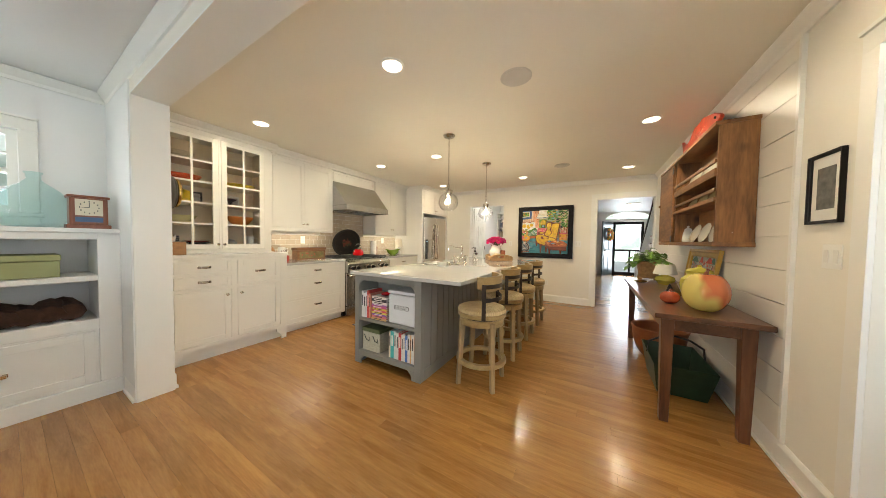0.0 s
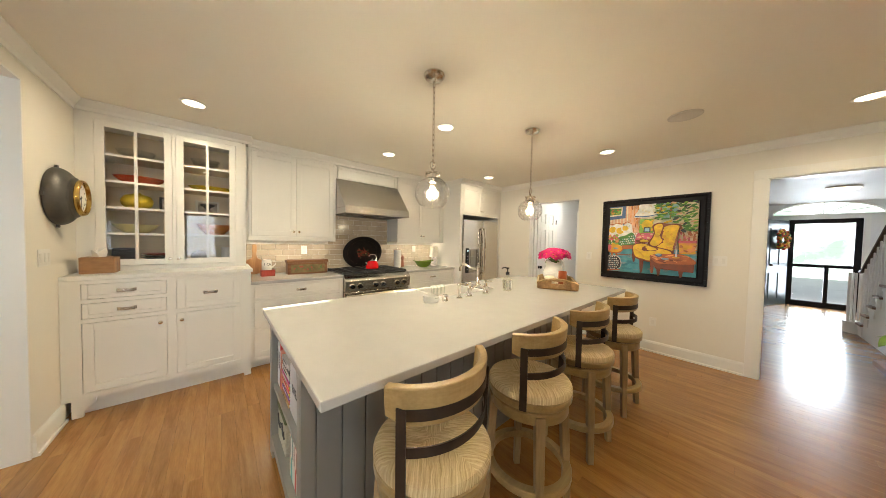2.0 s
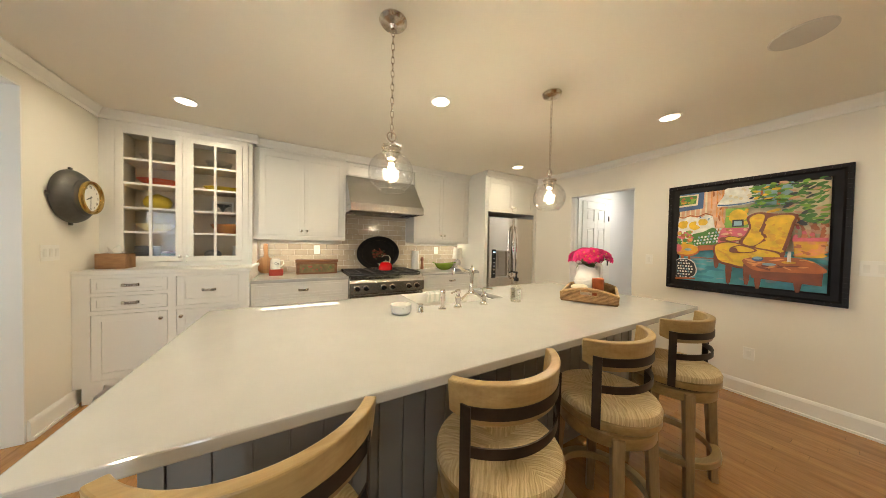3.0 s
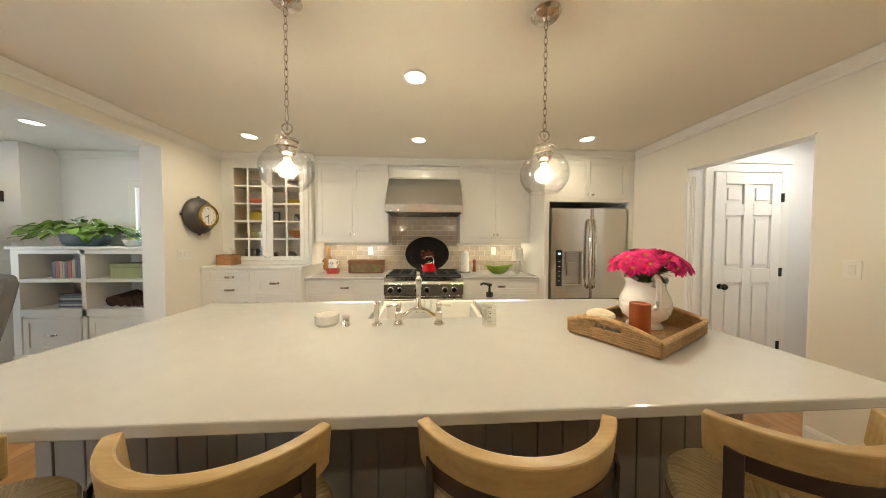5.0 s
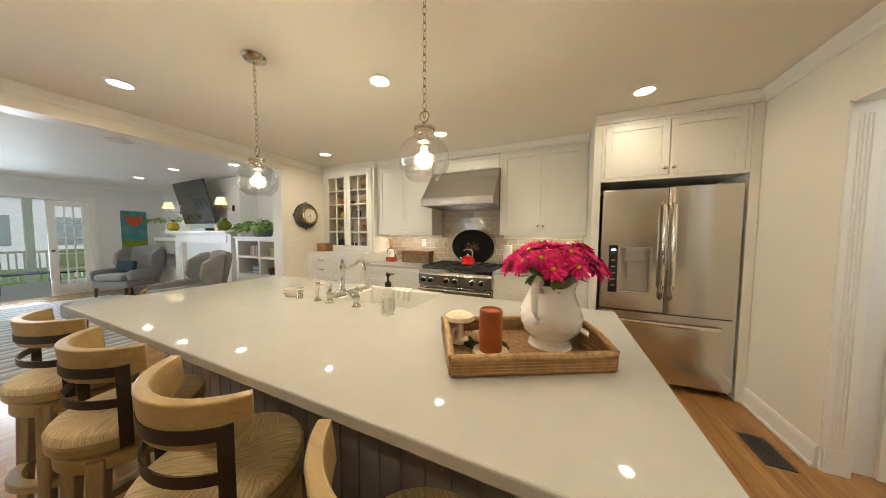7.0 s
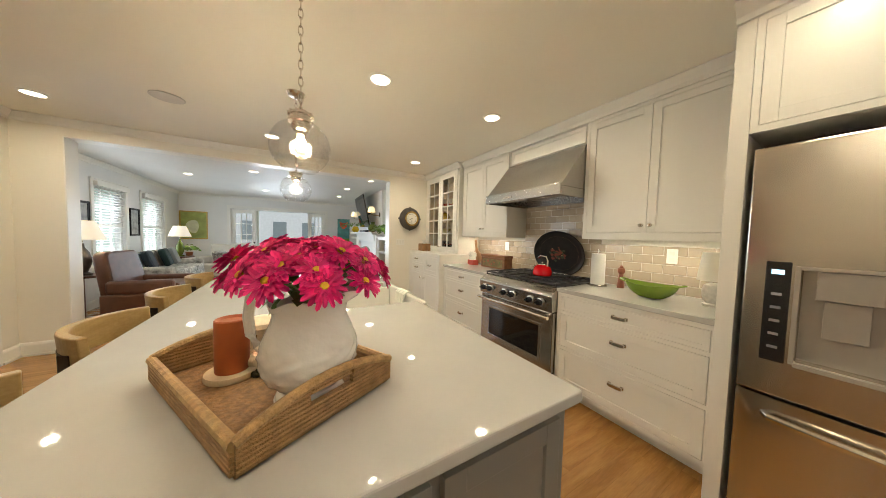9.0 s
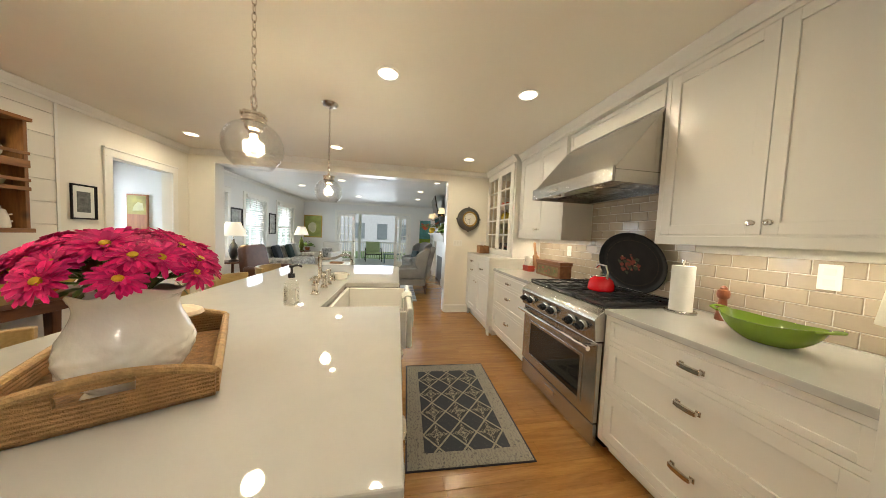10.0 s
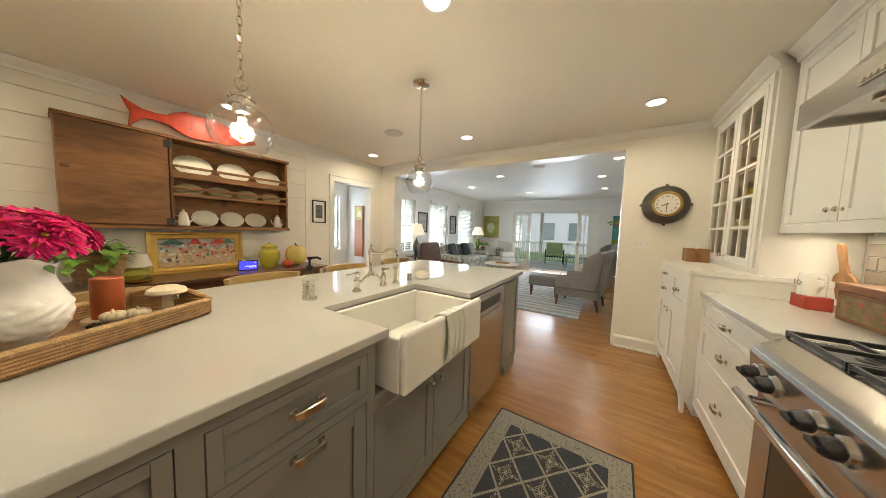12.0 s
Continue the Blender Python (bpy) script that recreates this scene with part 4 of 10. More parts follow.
for d, y, s in ((dl, 5.405, -1), (dr, 5.475, 1)):
    b = B()
    tube(b, [(FX - 0.01, y, 0.82), (FX + 0.03, y, 0.84), (FX + 0.052, y, 0.95), (FX + 0.058, y, 1.25), (FX + 0.052, y, 1.55), (FX + 0.03, y, 1.66), (FX - 0.01, y, 1.68)], 0.016, 10)
    part("handle", b, CHROME, d, "curved steel handle")
b = B()
tube(b, [(FX - 0.01, 5.03, 0.60), (FX + 0.035, 5.05, 0.60), (FX + 0.052, 5.2, 0.60), (FX + 0.055, 5.43, 0.60), (FX + 0.052, 5.66, 0.60), (FX + 0.035, 5.81, 0.60), (FX - 0.01, 5.83, 0.60)], 0.016, 10)
part("handle", b, CHROME, dz, "curved steel handle")
b = B()
box(b, (FX + 0.001, 5.005, 0.85), (FX + 0.010, 5.075, 1.30))
pn = part("dispenser_panel", b, BLACK, dl, "black touch panel", bevel=0.003)
b = B()
box(b, (FX + 0.0101, 5.022, 1.245), (FX + 0.012, 5.058, 1.265))
part("display", b, glow("blue_display", (0.5, 0.8, 1.0), 2.5), pn)
b = B()
for z in (1.15, 1.09, 1.03, 0.97, 0.91):
    box(b, (FX + 0.0101, 5.025, z), (FX + 0.0112, 5.055, z + 0.012))
part("key_marks", b, mat("key_grey", (0.3, 0.3, 0.32), 0.4), pn)
b = B()
DISP = mat("dispenser_grey", (0.40, 0.37, 0.33), 0.3, 0.3)
for a, c in (((FX + 0.001, 5.085, 0.855), (FX + 0.006, 5.10, 1.285)), ((FX + 0.001, 5.325, 0.855), (FX + 0.006, 5.34, 1.285)), ((FX + 0.001, 5.10, 1.27), (FX + 0.006, 5.325, 1.285)), ((FX + 0.001, 5.10, 0.85), (FX + 0.026, 5.325, 0.868))):
    box(b, a, c)
box(b, (FX - 0.051, 5.101, 0.871), (FX - 0.048, 5.324, 1.269))
box(b, (FX - 0.047, 5.14, 1.15), (FX - 0.004, 5.285, 1.268))
box(b, (FX - 0.047, 5.16, 0.99), (FX - 0.022, 5.265, 1.145))
part("dispenser_bay", b, DISP, dl, "grey dispenser bay with a paddle", bevel=0.004)
b = B()
box(b, (FX + 0.001, 5.80, 0.705), (FX + 0.003, 5.88, 0.72))
part("badge", b, NICKEL, dr)

# ---- island ----
IX0, IX1, IY0, IY1 = -2.222, -0.942, 1.868, 4.865
isl = thing("kitchen_island", (-1.78, 3.35, 0), "grey painted island with bookshelves at its end", "island")
BX0, BX1, BY0, BY1 = -2.185, -1.36, 1.905, 4.825
b = B()
box(b, (BX0, 2.20, 0.10), (BX1, 3.045, 0.919))
box(b, (BX0, 3.80, 0.10), (BX1, BY1, 0.919))
box(b, (BX0, 3.045, 0.10), (BX1, 3.80, 0.69))
box(b, (-1.77, 3.045, 0.69), (BX1, 3.80, 0.919))
box(b, (BX0 + 0.06, 2.21, 0.0), (BX1 - 0.06, BY1 - 0.05, 0.10))
part("body", b, GREY, isl, bevel=0.002)
b = B()
for a, c in (((BX0, BY0, 0.0), (BX0 + 0.055, 2.20, 0.919)), ((BX1 - 0.055, BY0, 0.0), (BX1, 2.20, 0.919)), ((BX0 + 0.055, BY0, 0.865), (BX1 - 0.055, 2.20, 0.919)),
             ((BX0 + 0.055, BY0 + 0.012, 0.445), (BX1 - 0.055, 2.20, 0.475)), ((BX0 + 0.055, BY0, 0.085), (BX1 - 0.055, 2.20, 0.135)), ((BX0 + 0.055, 2.185, 0.135), (BX1 - 0.055, 2.2, 0.865))):
    b = B()
    box(b, a, c)
    part("end_board", b, GREY, isl, bevel=0.003)
for x, s in ((BX0 + 0.055, 1), (BX1 - 0.055, -1)):
    b = B()
    prism(b, [(x, 0.865), (x, 0.79), (x + s * 0.012, 0.825), (x + s * 0.03, 0.845), (x + s * 0.06, 0.865)], 0.02, on_y(BY0 + 0.02, -1))
    prism(b, [(x, 0.0), (x + s * 0.03, 0.0), (x + s * 0.04, 0.05), (x + s * 0.08, 0.085), (x, 0.085)], 0.02, on_y(BY0 + 0.02, -1))
    part("corner_bracket", b, GREY, isl, bevel=0.003)
b = B()
for i in range(25):
    ya = BY0 + 0.06 + i * 0.1125
    b = B()
    box(b, (BX1, ya + 0.003, 0.10), (BX1 + 0.012, ya + 0.1095, 0.919))
    part("bead_board", b, GREY, isl, bevel=0.002)
b = B()
box(b, (BX1, BY0, 0.0), (BX1 + 0.016, BY0 + 0.058, 0.919))
box(b, (BX1, BY1 - 0.05, 0.0), (BX1 + 0.016, BY1, 0.919))
box(b, (BX1, BY0 + 0.06, 0.0), (BX1 + 0.018, BY1 - 0.05, 0.10))
part("board_frame", b, GREY, isl, bevel=0.002)
wm = on_x(BX0, -1)
for u0, u1 in ((3.86, 4.305), (4.355, 4.775)):
    b = B()
    shaker(b, wm, u0, u1, 0.735, 0.885, 0.03)
    d = part("drawer", b, GREY, isl, bevel=0.0015)
    pull(d, wm, (u0 + u1) / 2, 0.82)
    b = B()
    shaker(b, wm, u0, u1, 0.13, 0.7)
    d = part("door", b, GREY, isl, bevel=0.0015)
    pull(d, wm, (u0 + u1) / 2, 0.685)
for u0, u1, k in ((3.01, 3.41, 3.375), (3.415, 3.82, 3.45)):
    b = B()
    shaker(b, wm, u0, u1, 0.13, 0.63)
    knob(part("door", b, GREY, isl, bevel=0.0015), wm, k, 0.57)
b = B()
shaker(b, wm, 1.95, 2.35, 0.13, 0.885)
part("end_panel", b, GREY, isl, bevel=0.0015)
b = B()
shaker(b, on_y(BY1, 1), BX0 + 0.03, BX0 + 0.40, 0.13, 0.885)
shaker(b, on_y(BY1, 1), BX0 + 0.43, BX1 - 0.03, 0.13, 0.885)
part("end_panel", b, GREY, isl, bevel=0.0015)
face_frame(isl, wm, 3.825, 4.824, 0.101, 0.918, [(3.86, 4.305, 0.735, 0.885), (4.355, 4.775, 0.735, 0.885), (3.86, 4.305, 0.13, 0.70), (4.355, 4.775, 0.13, 0.70)], GREY)
face_frame(isl, wm, 2.995, 3.825, 0.101, 0.688, [(3.01, 3.41, 0.13, 0.63), (3.415, 3.82, 0.13, 0.63)], GREY, gap=0.0022)
dw = thing("dishwasher", (-2.21, 2.62, 0.1), "brushed steel dishwasher built into the island", "dishwasher")
b = B()
box(b, (-2.21, 2.385, 0.11), (-2.1855, 2.99, 0.735))
part("door", b, STEELH, dw, bevel=0.004)
b = B()
box(b, (-2.212, 2.385, 0.74), (-2.1855, 2.99, 0.905))
cp = part("control_panel", b, STEELH, dw, bevel=0.004)
b = B()
box(b, (-2.216, 2.49, 0.78), (-2.2125, 2.88, 0.85))
part("pocket_handle", b, BLACK, cp, bevel=0.003)

SX0, SX1, SY0, SY1 = -2.30, -1.785, 3.06, 3.765
b = B()
prism(b, [(IX0, IY0), (IX1, IY0), (IX1, IY1), (IX0, IY1), (IX0, SY1), (SX1, SY1), (SX1, SY0), (IX0, SY0)], 0.035, Matrix.Translation((0, 0, 0.92)))
solo("island_countertop", b, QUARTZ, "polished white stone top of the island with a sink cut-out", "countertop", bevel=0.005)
sink = thing("farmhouse_sink", (-2.0, 3.365, 0.695), "cream fireclay apron-front sink", "sink")
b = B()
ys0, ys1 = SY0 + 0.004, SY1 - 0.004
box(b, (SX1 - 0.03, ys0, 0.693), (SX1 - 0.005, ys1, 0.919))
box(b, (SX0 + 0.035, ys0, 0.693), (SX1 - 0.03, ys0 + 0.03, 0.919))
box(b, (SX0 + 0.035, ys1 - 0.03, 0.693), (SX1 - 0.03, ys1, 0.919))
box(b, (SX0 + 0.035, ys0 + 0.03, 0.693), (SX1 - 0.03, ys1 - 0.03, 0.71))
part("basin", b, CREAMP, sink, bevel=0.012, segs=3)
b = B()
box(b, (SX0, ys0, 0.693), (SX0 + 0.0345, ys1, 0.942))
part("apron", b, CREAMP, sink, bevel=0.016, segs=4)
b = B()
lathe(b, [(0.045, 0.711), (0.045, 0.714), (0.03, 0.714), (0.028, 0.712), (0, 0.712)], (-2.0, 3.41, 0), 20)
part("drain", b, CHROME, sink)

# ---- pendants ----
def pendant(x, y):
    ob = thing("pendant_lamp", (x, y, 1.68), "clear glass globe pendant on a nickel chain, lit", "lamp", "pendants over the island")
    bm = B()
    lathe(bm, [(0.070, CEIL - 0.001), (0.072, CEIL - 0.008), (0.060, CEIL - 0.022), (0.02, CEIL - 0.03), (0.012, CEIL - 0.045), (0, CEIL - 0.046)], (x, y, 0), 32)
    part("canopy", bm, NICKEL, ob, "satin nickel ceiling plate")
    bm = B()
    z, i = CEIL - 0.045, 0
    while z > 1.952:
        a = (0.0085, 0.0) if i % 2 else (0.0, 0.0085)
        pts = []
        for k in range(12):
            c, s = math.cos(math.pi * k / 6), math.sin(math.pi * k / 6)
            pts.append((x + a[0] * c, y + a[1] * c, z - 0.021 + 0.021 * s))
        tube(bm, pts, 0.0026, 5, True)
        z, i = z - 0.0345, i + 1
    part("chain", bm, NICKEL, ob)
    bm = B()
    tube(bm, [(x, y + 0.024 * math.cos(math.pi * k / 10), 1.928 + 0.024 * math.sin(math.pi * k / 10)) for k in range(20)], 0.0038, 6, True)
    lathe(bm, [(0.007, 1.906), (0.011, 1.899), (0.007, 1.892), (0.014, 1.886), (0.030, 1.882), (0.047, 1.877), (0.049, 1.868), (0.043, 1.865), (0.043, 1.853), (0.048, 1.850), (0.048, 1.840), (0.036, 1.838), (0.034, 1.812), (0.028, 1.806), (0.020, 1.803), (0.020, 1.788), (0, 1.788)], (x, y, 0), 28)
    part("holder", bm, NICKEL, ob, "satin nickel gallery and ribbed socket")
    for k in range(10):
        a = 2 * math.pi * k / 10
        bm = B()
        cyl(bm, (x + 0.047 * math.cos(a), y + 0.047 * math.sin(a), 1.862), (x + 0.047 * math.cos(a), y + 0.047 * math.sin(a), 1.880), 0.004, None, 8)
        part("thumb_screw", bm, NICKEL, ob)
    bm = B()
    prof = []
    for k in range(25):
        a = radians(21 + 126 * k / 24)
        prof.append((0.117 * math.sin(a) ** 0.88, 1.738 + 0.108 * math.cos(a)))
    prof.append((prof[-1][0] + 0.003, prof[-1][1] - 0.003))
    rings = prof + [(r - 0.0022, z) for r, z in reversed(prof)]
    n, vs = 48, []
    for r, z in rings:
        vs.append([bm.verts.new((x + r * math.cos(2 * math.pi * k / n), y + r * math.sin(2 * math.pi * k / n), z)) for k in range(n)])
    for a, c in zip(vs, vs[1:] + vs[:1]):
        for k in range(n):
            bm.faces.new([a[k], a[(k + 1) % n], c[(k + 1) % n], c[k]])
    part("globe", bm, GLOBEG, ob, "clear glass globe, open below").visible_shadow = False
    bm = B()
    lathe(bm, [(0.011, 1.789), (0.013, 1.780), (0.019, 1.762), (0.0205, 1.748), (0.017, 1.732), (0.010, 1.722), (0, 1.719)], (x, y, 0), 20)
    part("bulb", bm, BULB, ob, "lit bulb").visible_shadow = False


pendant(-1.555, 2.745)
pendant(-1.555, 3.985)


def can(x, y, z=CEIL):
    ob = thing("recessed_light", (x, y, z), "white recessed ceiling downlight, lit", "lamp", "ceiling downlights")
    bm = B()
    lathe(bm, [(0.085, z - 0.0005), (0.085, z - 0.006), (0.068, z - 0.009), (0.066, z - 0.002)], (x, y, 0), 28)
    part("ring", bm, TRIM, ob)
    bm = B()
    lathe(bm, [(0.066, z - 0.001), (0.066, z - 0.004), (0, z - 0.004)], (x, y, 0), 28)
    part("diffuser", bm, CANGLOW, ob, "glowing diffuser").visible_shadow = False


for cx, cy in KITCHEN_CANS + LIVING_CANS:
    can(cx, cy)
for sx, sy in ((-0.59, 2.04), (-0.52, 4.65), (-1.8, -0.4)):
    b = B()
    lathe(b, [(0.115, CEIL - 0.0005), (0.115, CEIL - 0.005), (0.108, CEIL - 0.008), (0.104, CEIL - 0.006), (0, CEIL - 0.006)], (sx, sy, 0), 36)
    solo("ceiling_speaker", b, mat("speaker_grille", (0.62, 0.60, 0.55), 0.7, bump=0.3, bscale=400), "round flush ceiling speaker with a painted grille", "speaker", "ceiling speakers")

# ---- stools ----
RUSH = mat("woven_rush", (0.66, 0.51, 0.30), 0.7, var=0.25, scale=30)
_nt = RUSH.node_tree
_co = _nt.nodes.new("ShaderNodeTexCoord").outputs["Object"]
_rot = _nt.nodes.new("ShaderNodeMapping")
_rot.inputs["Rotation"].default_value[2] = radians(45)
_xyz = _nt.nodes.new("ShaderNodeSeparateXYZ")
_nt.links.new(_co, _rot.inputs["Vector"])
_nt.links.new(_rot.outputs[0], _xyz.inputs[0])
_wob = _nt.nodes.new("ShaderNodeTexNoise")
_wob.inputs["Scale"].default_value, _wob.inputs["Detail"].default_value = 16.0, 3
_nt.links.new(_co, _wob.inputs["Vector"])


def _mth(op, a, c=0.0, d=0.0):
    n = _nt.nodes.new("ShaderNodeMath")
    n.operation = op
    for i, q in enumerate((a, c, d)):
        if isinstance(q, (int, float)):
            n.inputs[i].default_value = q
        else:
            _nt.links.new(q, n.inputs[i])
    return n.outputs[0]


# strands run from each side towards the middle and meet on the diagonals
_ax, _ay = _mth("ABSOLUTE", _xyz.outputs[0]), _mth("ABSOLUTE", _xyz.outputs[1])
_side = _mth("GREATER_THAN", _ax, _ay)
_run = _mth("ADD", _mth("MULTIPLY", _side, _ay), _mth("MULTIPLY", _mth("SUBTRACT", 1.0, _side), _ax))
_run = _mth("MULTIPLY_ADD", _wob.outputs[0], 0.022, _run)
_strand = _mth("SINE", _mth("MULTIPLY", _run, 880.0))
_bp = _nt.nodes.new("ShaderNodeBump")
_bp.inputs["Strength"].default_value, _bp.inputs["Distance"].default_value = 0.32, 0.004
_nt.links.new(_strand, _bp.inputs["Height"])
_pb = _nt.nodes["Principled BSDF"]
_nt.links.new(_bp.outputs[0], _pb.inputs["Normal"])
_fib = _nt.nodes.new("ShaderNodeTexNoise")
_fib.inputs["Scale"].default_value = 1.0
_cmb = _nt.nodes.new("ShaderNodeCombineXYZ")
_nt.links.new(_mth("MULTIPLY", _run, 150.0), _cmb.inputs[0])
_nt.links.new(_mth("MULTIPLY", _side, 40.0), _cmb.inputs[1])
_nt.links.new(_mth("MULTIPLY", _mth("MAXIMUM", _ax, _ay), 9.0), _cmb.inputs[2])
_nt.links.new(_cmb.outputs[0], _fib.inputs["Vector"])
_rmp = _nt.nodes.new("ShaderNodeValToRGB")
_rmp.color_ramp.elements[0].position, _rmp.color_ramp.elements[1].position = 0.3, 0.68
_rmp.color_ramp.elements[0].color, _rmp.color_ramp.elements[1].color = (0.47, 0.33, 0.155, 1), (0.74, 0.59, 0.34, 1)
_nt.links.new(_fib.outputs[0], _rmp.inputs[0])
_nt.links.new(_rmp.outputs[0], _pb.inputs["Base Color"])


def arc(r, a0, a1, z, n=18, cx=0.0):
    return [(cx + r * math.cos(radians(a0 + (a1 - a0) * i / n)), r * math.sin(radians(a0 + (a1 - a0) * i / n)), z) for i in range(n + 1)]


def band(bm, r0, r1, a0, a1, z0, z1, n=22, flare=0.0, cx=0.0, taper=False):
    """A curved upright board round the z axis."""
    rows = []
    for i in range(n + 1):
        a = radians(a0 + (a1 - a0) * i / n)
        c, s = math.cos(a), math.sin(a)
        e = 1.0 - (0.45 * max(0, abs(2 * i / n - 1) - 0.75) / 0.25 if taper else 0)
        zm = (z0 + z1) / 2
        za, zb = zm - (zm - z0) * e, z1
        rows.append([bm.verts.new((cx + r * c, r * s, z)) for r, z in ((r0, za), (r1, za), (r1 + flare, zb), (r0 + flare, zb))])
    for a, c in zip(rows, rows[1:]):
        for k in range(4):
            bm.faces.new([a[k], a[(k + 1) % 4], c[(k + 1) % 4], c[k]])
    bm.faces.new(rows[0])
    bm.faces.new(rows[-1])


def stool():
    ob = thing("counter_stool", label="weathered oak swivel stool with a woven rush seat", category="stool", group="stools at the island", m=Matrix())
    bm = B()
    lathe(bm, [(0.0, 0.652), (0.204, 0.648), (0.217, 0.655), (0.218, 0.668), (0.21, 0.682), (0.19, 0.691), (0.15, 0.694), (0.10, 0.688), (0.05, 0.680), (0, 0.677)], n=40)
    part("seat", bm, RUSH, ob, "woven rush seat")
    bm = B()
    lathe(bm, [(0.16, 0.612), (0.213, 0.612), (0.217, 0.618), (0.217, 0.645), (0.21, 0.650), (0.16, 0.650)], n=40)
    part("seat_ring", bm, OAKRAIL, ob)
    bm = B()
    lathe(bm, [(0.15, 0.60), (0.19, 0.60), (0.19, 0.611), (0.15, 0.611)], n=32)
    part("swivel_plate", bm, BRONZE, ob)
    bm = B()
    lathe(bm, [(0.15, 0.54), (0.198, 0.54), (0.202, 0.546), (0.202, 0.592), (0.196, 0.599), (0.15, 0.599)], n=40)
    part("apron_ring", bm, OAKRAIL, ob)
    for k in range(4):
        a = radians(45 + 90 * k)
        c, s = math.cos(a), math.sin(a)
        mm = pose(0, 0, 0, 0, 0, 45 + 90 * k)
        bm = B()
        top, low = [(0.165, -0.024), (0.21, -0.024), (0.21, 0.024), (0.165, 0.024)], [(0.205, -0.018), (0.24, -0.018), (0.24, 0.018), (0.205, 0.018)]
        v = [bm.verts.new(mm @ Vector((x, y, 0))) for x, y in low] + [bm.verts.new(mm @ Vector((x, y, 0.585))) for x, y in top]
        for idx in ((0, 3, 2, 1), (4, 5, 6, 7), (0, 1, 5, 4), (1, 2, 6, 5), (2, 3, 7, 6), (3, 0, 4, 7)):
            bm.faces.new([v[i] for i in idx])
        part("leg", bm, OAKST, ob, bevel=0.004)
    bm = B()
    lathe(bm, [(0.185, 0.195), (0.222, 0.195), (0.226, 0.2), (0.226, 0.228), (0.222, 0.233), (0.185, 0.233), (0.185, 0.195)], n=44)
    part("foot_ring", bm, OAKRAIL, ob)
    bm = B()
    band(bm, 0.236, 0.268, -60, 60, 0.856, 0.980, 28, 0.010, cx=-0.100, taper=True)
    part("back_rail", bm, OAKRAIL, ob, "curved honey-coloured oak back rail", bevel=0.005)
    bm = B()
    band(bm, 0.2700, 0.2755, -50, 50, 0.878, 0.914, 22, cx=-0.100)
    band(bm, 0.2685, 0.2735, -50, 50, 0.765, 0.797, 22, cx=-0.100)
    part("back_band", bm, BRONZE, ob, "dark metal bands")
    for s in (-1, 1):
        bm = B()
        mm = pose(0, 0, 0, 0, 0, 67.6 * s)
        v = []
        for x, z in ((0.2185, 0.615), (0.2195, 0.70), (0.2205, 0.80), (0.2225, 0.918)):
            v.append([bm.verts.new(mm @ Vector(q)) for q in ((x, -0.017, z), (x + 0.005, -0.017, z), (x + 0.005, 0.017, z), (x, 0.017, z))])
        for p, q in zip(v, v[1:]):
            for k in range(4):
                bm.faces.new([p[k], p[(k + 1) % 4], q[(k + 1) % 4], q[k]])
        bm.faces.new(v[0])
        bm.faces.new(v[-1])
        part("back_strap", bm, BRONZE, ob, "dark metal strap")
    return ob


st = stool()
st.matrix_basis = pose(-0.915, 2.26, 0, 0, 0, 3)
for x, y, a in ((-0.918, 2.945, 1), (-0.918, 3.62, -2), (-0.905, 4.325, -3)):
    copy_thing(st, pose(x, y, 0, 0, 0, a))


# ---- on the island ----
CT = 0.955
WICK = mat("wicker", (0.36, 0.205, 0.085), 0.6, var=0.3, scale=30)
_nt = WICK.node_tree
_w = _nt.nodes.new("ShaderNodeTexWave")
_w.bands_direction = "Z"
_w.inputs["Scale"].default_value, _w.inputs["Distortion"].default_value, _w.inputs["Detail"].default_value, _w.inputs["Detail Scale"].default_value = 32.0, 2.5, 3, 9
_nt.links.new(_nt.nodes.new("ShaderNodeTexCoord").outputs["Object"], _w.inputs["Vector"])
_bp = _nt.nodes.new("ShaderNodeBump")
_bp.inputs["Strength"].default_value, _bp.inputs["Distance"].default_value = 0.8, 0.004
_nt.links.new(_w.outputs[1], _bp.inputs["Height"])
_nt.links.new(_bp.outputs[0], _nt.nodes["Principled BSDF"].inputs["Normal"])


